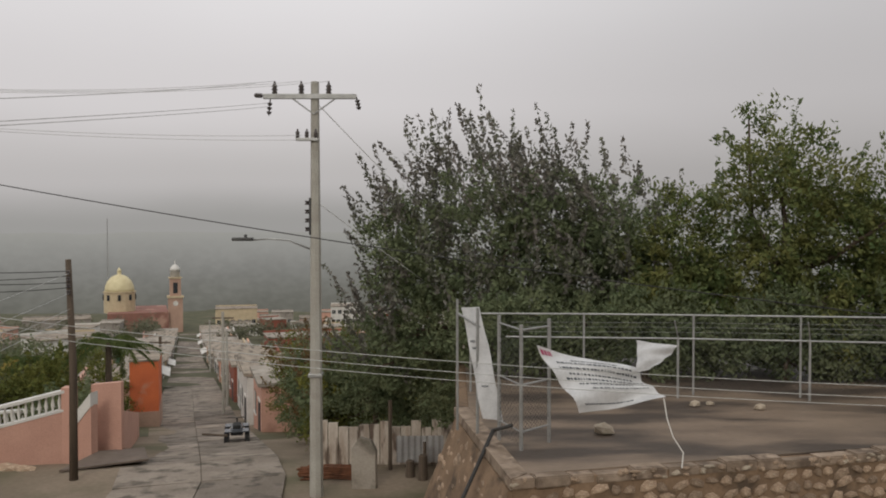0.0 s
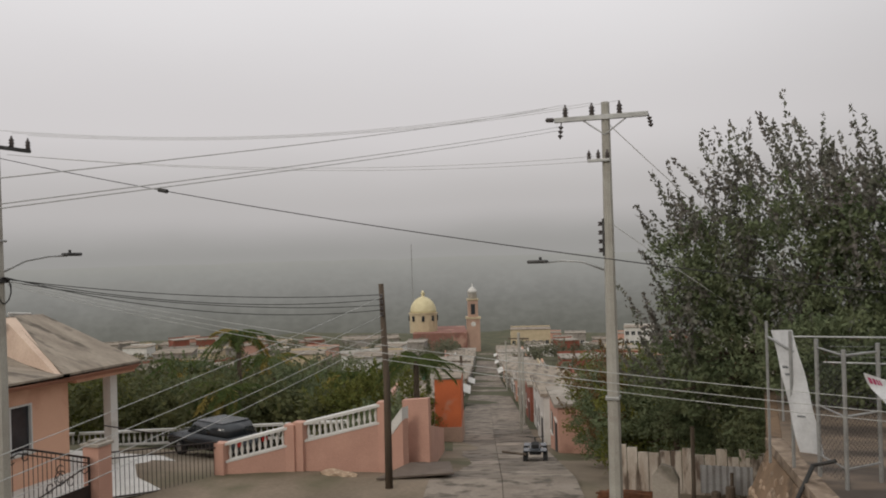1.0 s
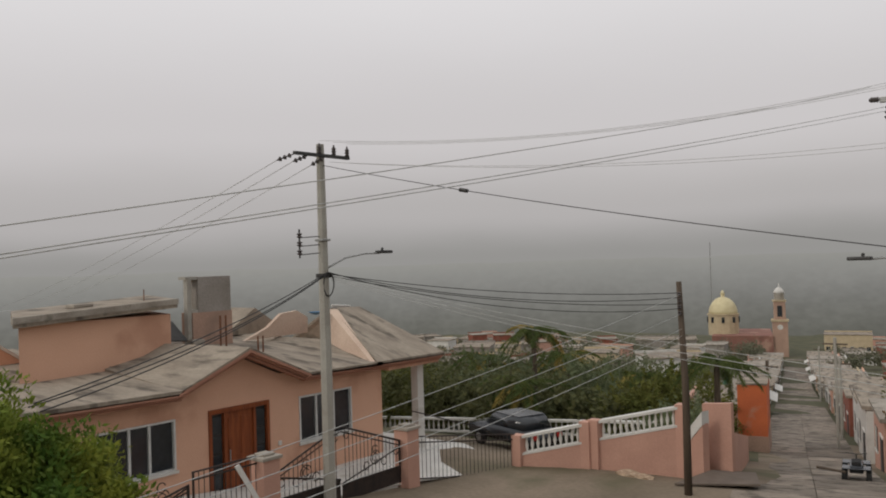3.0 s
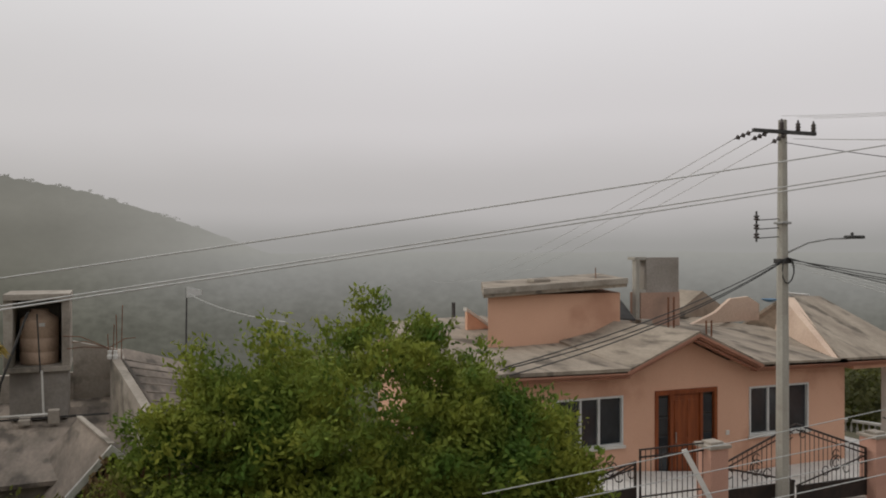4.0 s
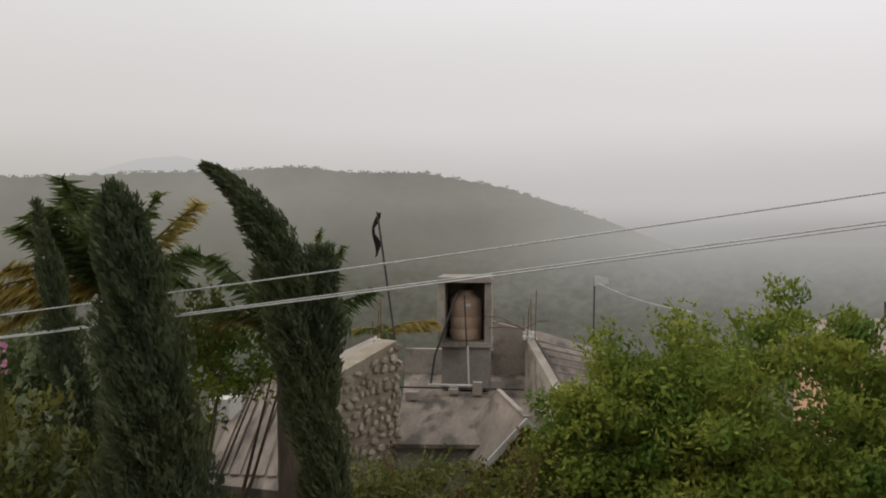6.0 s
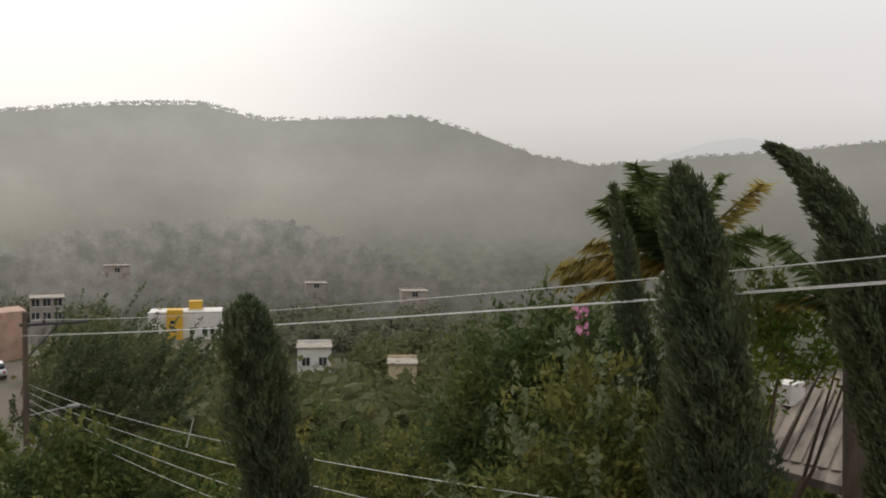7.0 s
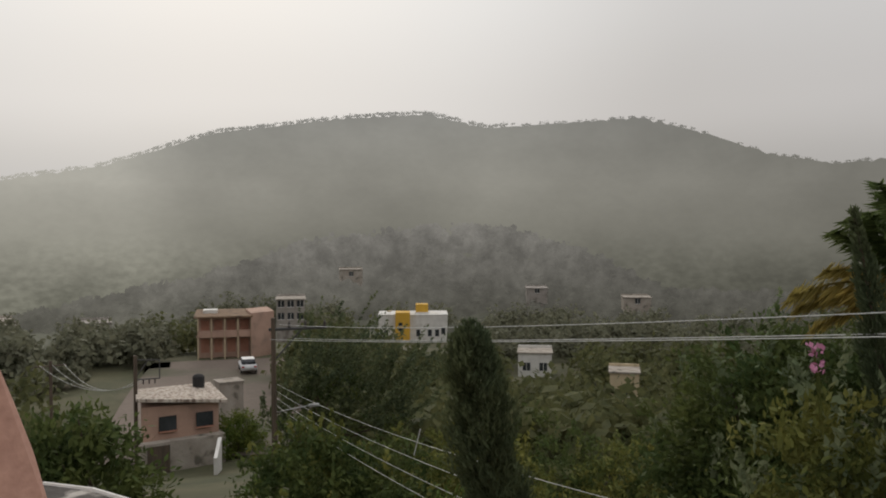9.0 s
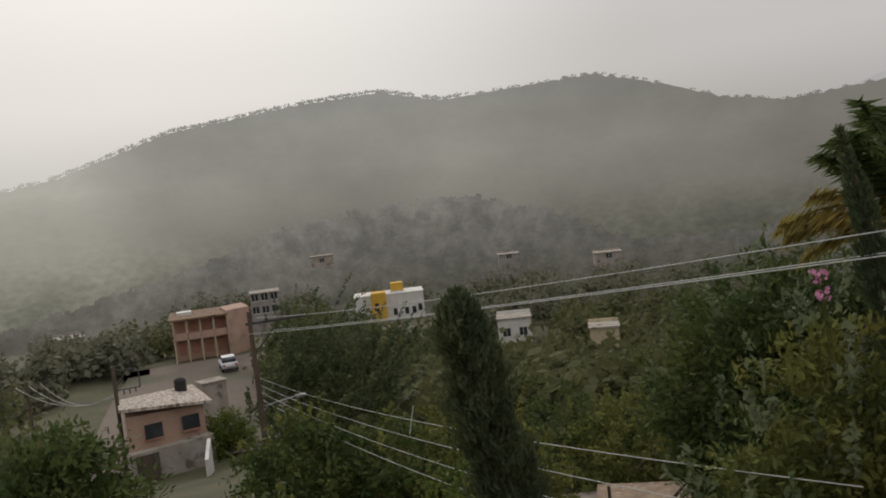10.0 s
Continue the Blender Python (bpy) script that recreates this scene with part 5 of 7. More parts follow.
def balustrade(a, b, z_base0, z_base1, top0, top1, n, label, posts=True, sub=True):
    a, b = Vector(a), Vector(b)
    ob = thing("balustrade_wall", (a.x, a.y, 0), label, "wall", "balustrades")
    d = b - a
    nrm = Vector((d.y, -d.x, 0)).normalized() * 0.12
    o = Vector((a.x, a.y, 0))

    def pt(u, z0, z1, s=0):
        p = a.lerp(b, u)
        return Vector((p.x, p.y, z0 + (z1 - z0) * u)) - o + nrm * s

    if sub:
        part("base", prism([pt(0, z_base0, z_base1, -1), pt(1, z_base0, z_base1, -1), pt(1, top0 - 0.72, top1 - 0.72, -1), pt(0, top0 - 0.72, top1 - 0.72, -1)], nrm * 2), "pink", ob)
    part("sill", prism([pt(0, top0 - 0.72, top1 - 0.72, -1.2), pt(1, top0 - 0.72, top1 - 0.72, -1.2), pt(1, top0 - 0.64, top1 - 0.64, -1.2), pt(0, top0 - 0.64, top1 - 0.64, -1.2)], nrm * 2.4), "white", ob)
    part("rail", prism([pt(0, top0 - 0.1, top1 - 0.1, -1.3), pt(1, top0 - 0.1, top1 - 0.1, -1.3), pt(1, top0, top1, -1.3), pt(0, top0, top1, -1.3)], nrm * 2.6), "white", ob, "white moulded handrail")
    me = None
    for k in range(n):
        p = pt((k + 0.5) / n, top0 - 0.66, top1 - 0.66)
        if me is None:
            first = part("baluster", lathe(BAL, (0, 0, 0), 8), "white", ob, "", True)
            me = first.data
        else:
            first = new("baluster", me)
            first.parent = ob
        first.matrix_basis = Matrix.Translation(p)
    if posts:
        for u in (0, 1):
            p = pt(u, 0, 0)
            t = top0 if u == 0 else top1
            part("post", box_of((p.x - 0.2, p.y - 0.2, (z_base0 if u == 0 else z_base1) - 0.3), (p.x + 0.2, p.y + 0.2, t + 0.05), 0.02), "pink", ob)
    return ob


balustrade((-17.2, 26.1), (-14.9, 27.1), -0.7, -0.5, 1.08, 1.62, 12, "pink plastered wall topped by a white balustrade")
balustrade((-14.6, 27.2), (-11.75, 28.3), -0.5, -0.2, 1.7, 2.32, 15, "pink plastered wall topped by a white balustrade")
stair = thing("stair_wall", (-11.5, 28.2, 0), "pink stair wall with a sloping white coping", "wall")
part("wall", prism([(-0.56, 0, -0.6), (0.5, 0, -0.6), (0.5, 0, 1.75), (-0.56, 0, 0.34)], (0.1, 0.3, 0)), "pink", stair)
part("coping", prism([(-0.6, -0.03, 0.32), (0.5, -0.03, 1.72), (0.5, -0.03, 2.18), (-0.6, -0.03, 0.76)], (0.1, 0.38, 0)), "white", stair, "broad sloping white coping")
balustrade((-31, 33.0), (-14, 36.5), -2.5, -2.5, -0.6, 0.1, 60, "far white balustrade of the lower terrace", False, False)
corner = part("corner_wall", prism([(-11.3, 29.0, -1.0), (-10.35, 29.2, -1.0), (-10.35, 29.2, 2.35), (-11.3, 29.0, 2.3)], (0, 0.25, 0)), "pink", None, "tall blank pink plaster wall")
tagged(corner, "", "wall", kind="structure")
fr = part("wall_street", prism([(-10.36, 29.45, -1.5), (-13.6, 40.5, -4.0), (-13.6, 40.5, -1.2), (-10.36, 29.45, 1.3)], (-0.25, 0, 0)), "pink", None, "pink street wall")
tagged(fr, "", "wall", kind="structure")
for p, s in (((-13.2, 27.0, 0.0), 0.35), ((-12.6, 26.9, 0.0), 0.25)):
    rk = new("cement_rubble", STONES[2])
    rk.matrix_world = Matrix.Translation(p) @ Matrix.Diagonal((s * 1.8, s, s * 0.5, 1))
    tagged(rk, "heap of broken cement at the wall's foot", "rubble", "rubble")
ramp = part("pavement", prism([(-11.3, 26.4, 0.03), (-8.9, 27.6, 0.05), (-9.9, 30.2, -0.25), (-10.9, 28.6, 0.05)], (0, 0, 0.06)), "dust", None, "small cement apron beside the street")
tagged(ramp, "", "pavement", kind="structure")


# ---- parked pickup and quad bike ----
def vehicle(at, turn, label, paint, length=4.6, wide=1.75, name="car"):
    c = thing(name, at, label, "car", turn=turn)
    l, w = length / 2, wide / 2
    bm = bmesh.new()
    put_prism(bm, [(-l, -w, 0.4), (l, -w, 0.4), (l, -w, 0.85), (l * 0.55, -w, 0.98), (-l, -w, 1.0)], (0, 2 * w, 0))
    bmesh.ops.bevel(bm, geom=list(bm.edges), offset=0.06, segments=2, affect="EDGES")
    body = part("body", bm, paint, c, "", True)
    bm = bmesh.new()
    put_prism(bm, [(-l * 0.75, -w * 0.88, 0.98), (l * 0.5, -w * 0.88, 0.96), (l * 0.2, -w * 0.82, 1.5), (-l * 0.6, -w * 0.82, 1.52)], (0, 2 * w * 0.86, 0))
    bmesh.ops.bevel(bm, geom=list(bm.edges), offset=0.05, segments=2, affect="EDGES")
    cab = part("cabin", bm, "pane", c, "dark glazed cabin", True)
    part("roof", box_of((-l * 0.58, -w * 0.78, 1.5), (l * 0.18, w * 0.78, 1.56), 0.02), paint, cab)
    for x in (-l * 0.62, l * 0.62):
        for s in (-1, 1):
            wh = part("wheel", rods([((x, s * (w - 0.2), 0.33), (x, s * (w + 0.02), 0.33))], 0.33, 16), "rubber", c)
            part("rim", rods([((x, s * (w + 0.01), 0.33), (x, s * (w + 0.035), 0.33))], 0.19, 10), "galv", wh)
    for s in (-1, 1):
        part("tail_light", box_of((-l - 0.03, s * w * 0.75 - 0.14, 0.72), (-l + 0.05, s * w * 0.75 + 0.14, 0.9), 0.02), "red_lens", c)
    return c


vehicle((-20.4, 30.6, -0.55), 160, "dark parked car with red tail lights on the terrace", "car")
atv = thing("quad_bike", (-7.75, 35.4, ground_z(-7.75, 35.4) + 0.1), "black parked quad bike at the street's edge", "quad bike", turn=102)
part("body", box_of((-0.6, -0.25, 0.4), (0.6, 0.25, 0.68), 0.08), "car", atv, "", True)
part("seat", box_of((-0.5, -0.17, 0.66), (0.15, 0.17, 0.82), 0.05), "rubber", atv)
part("handlebar", tube([(0.3, -0.38, 1.0), (0.35, -0.1, 0.95), (0.35, 0.1, 0.95), (0.3, 0.38, 1.0)], 0.02), "steel_dark", atv)
part("steering_column", rods([((0.45, 0, 0.6), (0.35, 0, 0.95))], 0.03), "steel_dark", atv)
for x in (-0.48, 0.48):
    part("mudguard", box_of((x - 0.3, -0.5, 0.58), (x + 0.3, 0.5, 0.63), 0.03), "car", atv)
    for s in (-0.42, 0.42):
        part("wheel", rods([((x, s - 0.1, 0.27), (x, s + 0.1, 0.27))], 0.27, 14), "rubber", atv)
beam = part("timber", rods([((-9.0, 34.6, ground_z(-9.0, 34.6) + 0.5), (-7.9, 34.3, ground_z(-7.9, 34.3) + 0.45))], 0.05), "old_wood", None)
tagged(beam, "dark timber beam lying by the quad bike", "timber")

# ---- corner by the concrete pole ----
lime = thing("lime_wall", (-3.3, 27.4, 0), "flaking limewashed plank wall beside the pole", "wall")
rs = random.Random(8)
for k in range(14):
    x = k * 0.34
    part("board", box_of((x, -0.04 + rs.uniform(-0.02, 0.02), -0.5), (x + 0.32, 0.04, 1.25 + rs.uniform(-0.15, 0.15)), 0.012), "flaked_lime", lime)
pile = thing("rod_pile", (-2.7, 25.6, 0), "pile of rusty reinforcing rods on the ground", "rods")
for k in range(26):
    z = 0.05 + 0.055 * (k // 4)
    o = rs.uniform(-0.25, 0.25)
    part("rod", tube([(-0.8 + o, -0.25 + 0.16 * (k % 4), z), (0, -0.2 + 0.13 * (k % 4), z + rs.uniform(0, 0.05)), (0.75 + o, -0.25 + 0.16 * (k % 4), z)], 0.03, 5), "rust", pile)
slab = part("stone_slab", prism([(-1.95, 24.5, -0.3), (-1.25, 24.5, -0.3), (-1.25, 24.5, 1.15), (-1.4, 24.5, 1.45), (-1.7, 24.5, 1.55), (-1.95, 24.5, 1.2)], (0.05, 0.12, 0)), "old_plaster", None)
tagged(slab, "upright grey stone slab leaning by the wall", "slab")
tinobj = thing("tin_sheet", (-0.7, 26.6, 0), "corrugated tin sheet fence panel", "panel")
bm = bmesh.new()
n = 40
for off in (0, 0.006):
    g = [[bm.verts.new((1.5 * i / n, off + 0.02 * math.sin(i * 1.2), z)) for z in (0.2, 1.05)] for i in range(n + 1)]
    for i in range(n):
        bm.faces.new((g[i][0], g[i + 1][0], g[i + 1][1], g[i][1]))
part("sheet", bm, "tin", tinobj)
part("post", rods([((-0.2, 0, -0.3), (-0.2, 0, 2.2))], 0.07), "old_wood", tinobj)
part("post", rods([((0.9, -0.6, -0.3), (0.9, -0.6, 1.0))], 0.06), "old_wood", tinobj)
for p, h in (((0.15, 25.4, 0.0), 0.75), ((-0.25, 25.7, 0.0), 0.5)):
    b = thing("log_stump", p, "upright weathered log by the tin fence", "log")
    part("log", lathe([(0.15, -0.2), (0.14, h * 0.6), (0.13, h), (0.1, h + 0.02)], (0, 0, 0), 10), "old_wood", b)

# ---- neighbour's house with the water tank ----
nb_house = thing("house", (-20, -1, 0), "neglected grey house with flat roof and rooftop tank", "house")
NO = Vector((-20, -1, 0))


def N(*p):
    return tuple(Vector(p) - NO)


def npart(name, outline, depth, material, label="", parent=None):
    return part(name, prism([N(*p) for p in outline], depth), material, parent or nb_house, label)


npart("wall", [(-16.5, -2.5, 3.5), (-16.7, 1.0, 3.5), (-24.3, 1.2, 3.5), (-24.3, -3.3, 3.5)], (0, 0, -7.0), "old_plaster")
npart("roof", [(-16.3, -2.4, 3.52), (-16.6, 1.0, 3.52), (-24.3, 1.1, 3.66), (-24.3, -3.3, 3.66)], (0, 0, 0.08), "sooty_roof", "flat roof stained black by rain")
npart("roof_edge", [(-24.1, -3.3, 3.74), (-24.3, -3.3, 3.74), (-24.3, -0.75, 3.74), (-24.1, -0.75, 3.74)], (0, 0, 0.7), "old_plaster")
rubble = npart("rubble_gable", [(-14.7, -3.4, 0.5), (-16.51, -2.44, 0.5), (-16.51, -2.44, 5.6), (-14.7, -3.4, 5.1)], (-0.2, -0.36, 0), "pale_stone", "crumbling gable of pale rubble stone")
rng = np.random.default_rng(31)
u = Vector((-1.81, 0.96, 0)).normalized()
turn_g = math.degrees(math.atan2(u.y, u.x))
for row in range(19):
    z = 2.1 + row * 0.185
    s = rng.uniform(0, 0.1)
    while s < 2.0:
        w = rng.uniform(0.05, 0.16)
        if z < 5.02 + 0.5 * (s / 2.05):
            p = Vector((-14.7, -3.4, z)) + u * (s + w) + Vector((0.02, 0.035, rng.uniform(-0.02, 0.02))) - NO
            set_stone(rubble, p + Vector((0, 0, rng.uniform(-0.05, 0.05))), w * 0.95, 0.024, rng.uniform(0.05, 0.12), turn_g, PALE)
        s += 2 * w + rng.uniform(0.0, 0.03)
for k in range(30):
    p = Vector((-16.51, -2.44, 1.8 + k * 0.125)) + Vector((rng.uniform(-0.1, 0.0), rng.uniform(-0.2, 0.02), 0)) - NO
    set_stone(rubble, p, 0.09, 0.14, 0.055, turn_g, PALE)
npart("lean_roof", [(-14.9, -3.7, 4.95), (-16.7, -2.75, 5.45), (-19.9, -3.4, 5.3), (-19.7, -4.56, 4.75)], (0, 0, -0.12), "old_plaster", "sloping cracked plaster roof slab")
npart("lower_roof", [(-11.6, -3.2, 4.05), (-14.7, -3.5, 4.85), (-17.4, -4.2, 5.0), (-16.46, -5.0, 4.75), (-14.3, -5.2, 4.6), (-12.2, -4.7, 3.95)], (0, 0, -0.12), "sooty_roof", "lower roof patched with planks")
for k in range(7):
    a = k / 6
    p, q = Vector((-12.0, -3.35, 4.13)).lerp(Vector((-12.4, -4.6, 4.03)), a), Vector((-15.6, -3.8, 4.98)).lerp(Vector((-15.3, -5.0, 4.78)), a)
    npart("board", [p, q, q + Vector((0.02, -0.14, 0)), p + Vector((0.02, -0.14, 0))], (0, 0, 0.025), "sooty_roof")
npart("lower_wall", [(-11.6, -3.3, 3.9), (-14.6, -3.6, 4.6), (-14.6, -3.6, -1), (-11.6, -3.3, -1)], (-0.1, -0.2, 0), "old_plaster")
npart("block", [(-14.0, -5.3, 4.5), (-14.5, -5.25, 4.5), (-14.5, -5.25, 4.85), (-14.0, -5.3, 4.85)], (0, 0.35, 0), "white")
npart("parapet", [(-21.18, 0.13, 3.6), (-16.65, 0.97, 3.6), (-16.65, 0.97, 4.14), (-21.18, 0.13, 5.16)], (0.03, 0.2, 0), "old_plaster", "sloping stained plaster parapet")
npart("side_roof", [(-21.2, 0.36, 5.14), (-16.65, 1.2, 4.12), (-17.2, 3.4, 3.9), (-25.5, 3.6, 4.0), (-24.3, 0.5, 5.0)], (0, 0, -0.15), "sooty_roof", "mossy tiled roof slope")
for k in range(9):
    a = (k + 0.5) / 9
    p, q = Vector((-21.2, 0.4, 5.16)).lerp(Vector((-16.7, 1.25, 4.15)), a), Vector((-24.0, 3.4, 4.13)).lerp(Vector((-17.3, 3.3, 4.0)), a)
    npart("tile_course", [p, q, q + Vector((0.1, 0, 0)), p + Vector((0.1, 0, 0))], (0, 0, 0.025), "sooty_roof")
npart("back_wall", [(-24.18, -0.75, 3.6), (-24.18, 0.5, 3.6), (-24.18, 0.5, 4.95), (-24.18, -0.75, 5.25)], (-0.2, 0, 0), "old_plaster")
npart("back_wall", [(-24.18, 0.3, 3.6), (-21.2, 0.3, 3.6), (-21.2, 0.3, 5.1), (-24.18, 0.3, 5.0)], (0, 0.15, 0), "old_plaster")
# tank cabin on its pedestal
cabin = npart("tank_cabin", [(-21.6, -2.0, 3.74), (-21.6, -0.78, 3.74), (-23.1, -0.78, 3.74), (-23.1, -2.0, 3.74)], (0, 0, 1.1), "grey_block", "open concrete box that shelters the tank")
for lo, hi in (((-23.2, -2.12, 6.5), (-21.45, -0.72, 6.64)), ((-23.2, -2.12, 4.84), (-21.5, -0.72, 4.96)), ((-23.2, -2.12, 4.96), (-21.55, -1.93, 6.5)), ((-23.2, -0.91, 4.96), (-21.55, -0.74, 6.5)), ((-23.2, -1.93, 4.96), (-23.08, -0.91, 6.5))):
    part("slab", box_of(N(*lo), N(*hi), 0.012), "old_plaster", cabin)
tank = thing("water_tank", (-22.25, -1.42, 4.96), "beige plastic water tank in a concrete box", "tank")
part("shell", lathe([(0.40, 0), (0.42, 0.05), (0.42, 0.28), (0.405, 0.3), (0.42, 0.32), (0.42, 0.6), (0.405, 0.62), (0.42, 0.64), (0.42, 1.0), (0.4, 1.08), (0.2, 1.22), (0.2, 1.28), (0.02, 1.3)], (0, 0, 0), 24), "tank", tank, "", True)
part("sticker", box_of((0.40, 0.02, 0.9), (0.425, 0.14, 0.98)), "white", tank)
pipes = thing("water_pipes", (-21.4, -1.4, 3.74), "old water pipes hanging from the rooftop tank", "pipe")
for a, b, r, m in (((0, -0.2, 2.5), (0.15, -0.75, 0.9), 0.028, "cable"), ((0.15, -0.75, 0.9), (0.2, -0.85, 0.15), 0.028, "cable"), ((0, -0.02, 2.45), (0, 0.05, 1.1), 0.018, "cable"), ((0.02, 0.08, 1.15), (0.02, 0.12, 0.1), 0.025, "white"), ((0.3, -1.7, 0.12), (0.3, 1.5, 0.12), 0.022, "cable"), ((0.32, -0.9, 0.2), (0.32, 0.4, 0.2), 0.03, "white")):
    part("pipe", rods([(a, b)], r, 7), m, pipes)
for p, s in (((-21.0, -1.05, 3.75), (0.12, 0.12, 0.3)), ((-21.1, -1.65, 3.75), (0.22, 0.12, 0.12)), ((-20.3, -2.6, 3.73), (0.15, 0.15, 0.18))):
    b = part("concrete_block", box_of((-s[0], -s[1], 0), s, 0.015), "old_plaster", None, "loose grey concrete block on the flat roof")
    b.matrix_world = pose(*p)
    tagged(b, "", "block", "roof blocks")
# small gabled porch
npart("porch_roof", [(-18.68, -0.49, 4.25), (-15.5, 0.10, 4.32), (-15.2, -0.75, 3.42), (-18.2, -1.6, 3.0)], (0, 0, -0.1), "sooty_roof", "dark sloping porch roof")
npart("porch_roof", [(-18.68, -0.45, 4.25), (-18.6, 0.75, 3.6), (-15.7, 1.1, 3.4), (-15.5, 0.14, 4.32)], (0, 0, -0.1), "sooty_roof")
npart("barge_board", [(-15.18, -0.8, 3.42), (-15.48, 0.1, 4.36), (-15.48, 0.1, 4.22), (-15.2, -0.74, 3.3)], (0.06, 0.01, 0), "white")
npart("barge_board", [(-15.68, 1.12, 3.42), (-15.48, 0.1, 4.36), (-15.48, 0.1, 4.22), (-15.68, 1.05, 3.28)], (0.06, 0.01, 0), "white")
# shade of the open gable is painted as a dark back panel
npart("porch_wall", [(-17.2, -1.2, 1.0), (-17.2, 0.9, 1.0), (-17.2, 0.9, 3.3), (-17.2, -0.1, 4.0), (-17.2, -1.2, 3.1)], (-0.15, 0, 0), "old_wood", "dark panel standing in for shade under the porch")
npart("ridge_cap", [(-18.68, -0.52, 4.27), (-18.68, -0.42, 4.27), (-15.5, 0.16, 4.35), (-15.5, 0.06, 4.35)], (0, 0, 0.03), "old_plaster")
# masts and reinforcing bars
mast = thing("antenna_mast", (-19.97, -2.97, 5.1), "thin iron mast with a torn black rag", "mast")
part("mast", tube([(0, 0, 0), (0.03, -0.2, 1.4), (0.07, -0.45, 3.15)], 0.026, 6), "steel_dark", mast)
bm = bmesh.new()
g = []
for i in range(9):
    v = i / 8
    c = Vector((0.07 - 0.015 * i, -0.43 - 0.02 * i - 0.09 * math.sin(v * 5), 3.1 - 1.05 * v))
    g.append([bm.verts.new(c + Vector((0.0, -0.01, 0))), bm.verts.new(c + Vector((0.03, 0.05 + 0.10 * math.sin(v * 6 + 0.5) ** 2, 0.05)))])
for a, b in zip(g, g[1:]):
    bm.faces.new((a[0], a[1], b[1], b[0]))
bmesh.ops.solidify(bm, geom=bm.faces[:], thickness=0.012)
part("rag", bm, "rag", mast)
for at, n in (((-17.9, -3.05, 5.25), 3), ((-21.15, 0.2, 5.1), 4)):
    rb = thing("rebar_stub", at, "rusty rebar stubs with white insulators", "rebar", "rebar stubs")
    for k in range(n):
        part("bar", rods([((0.03 * k, 0.09 * k - 0.1, 0), (0.03 * k, 0.09 * k - 0.12 + 0.05 * (k % 2), 0.6 + 0.22 * k))], 0.011, 5), "rust", rb)
    for k in (0, 1):
        part("insulator", lathe([(0.05, 0), (0.06, 0.08), (0.04, 0.12), (0.05, 0.2)], (0.1, 0.12 * k - 0.08, 0.02), 8), "white", rb)
for k, (dy, dz) in enumerate(((-1.0, 0.35), (-0.8, 0.2), (0.6, 0.25), (-0.9, 0.05))):
    sp = part("rebar", tube([(-21.3, 0.1, 5.35), (-21.4, 0.1 + dy * 0.6, 5.35 + dz * 0.8), (-21.5, 0.1 + dy, 5.3 + dz)], 0.01, 5), "rust", None)
    tagged(sp, "bent rusty rebar sticking out of the wall", "rebar", "rebar stubs")
flag = thing("antenna_pole", (-26.08, 2.25, 3.9), "thin pole with a white wedge antenna", "antenna")
part("pole", rods([((0, 0, -0.2), (0, 0.03, 2.62))], 0.025), "steel_dark", flag)
part("antenna", prism([(0.03, 0.02, 2.32), (0.03, 0.02, 2.64), (0.03, 0.44, 2.54), (0.03, 0.44, 2.40)], (0.12, 0, 0)), "alu", flag, "white wedge antenna")
wire("antenna_wire", (-26.0, 2.3, 6.35), (-15.85, 3.15, 6.3), 0.12, 0.012, "bare_wire", "pale antenna wire running into the tree")

# ---- own house: pink curved wall and white canopy by the terrace ----
own = thing("own_house", (0, 0, 0), "pink plastered house wall with curved edge", "house")
edge = [(0.10, -2.55, 7.72), (0.01, -2.60, 7.50), (-0.065, -2.66, 7.29), (-0.12, -2.67, 7.12), (-0.160, -2.67, 6.95), (-0.19, -2.66, 6.81), (-0.21, -2.66, 6.67), (-0.235, -2.65, 6.3), (-0.25, -2.65, 5.6), (-0.26, -2.65, 3.0), (-0.26, -2.65, 0.6)]
part("curved_wall", prism([*edge, (2.2, -2.4, 0.6), (2.2, -2.4, 8.9), (0.55, -2.5, 8.6), (0.28, -2.53, 8.15)], (0.02, -0.22, 0)), "pink", own)
cz = 6.74
part("canopy", prism([(0.9, -2.876, cz), (-0.242, -3.059, cz), (-0.49, -3.099, cz), (-0.535, -3.108, cz), (-0.556, -3.135, cz), (-0.545, -3.18, cz), (-0.427, -3.443, cz), (-0.269, -3.631, cz), (0.3, -3.95, cz), (0.9, -3.95, cz)], (0, 0, -0.085)), "white", own, "white cement canopy with a sooty top")
part("canopy_top", prism([(0.85, -2.92, cz + 0.004), (-0.24, -3.09, cz + 0.004), (-0.505, -3.13, cz + 0.004), (-0.41, -3.41, cz + 0.004), (-0.26, -3.60, cz + 0.004), (0.3, -3.92, cz + 0.004), (0.85, -3.92, cz + 0.004)], (0, 0, 0.006)), "soot", own)
part("canopy_rim", tube([(0.85, -3.94, cz + 0.006), (0.3, -3.94, cz + 0.006), (-0.265, -3.62, cz + 0.006), (-0.42, -3.43, cz + 0.006), (-0.54, -3.15, cz + 0.006)], 0.011, 6), "white", own)
part("white_wall", prism([(-0.418, -3.087, cz - 0.085), (0.9, -2.879, cz - 0.085), (0.9, -2.879, 0.6), (-0.418, -3.087, 0.6)], (0, -0.3, 0)), "white", own)
part("terrace", prism([(-0.9, 0.9, 5.9), (2.5, 0.9, 5.9), (2.5, -2.3, 5.9), (-0.9, -2.3, 5.9)], (0, 0, 0.14)), "roof_slab", own)
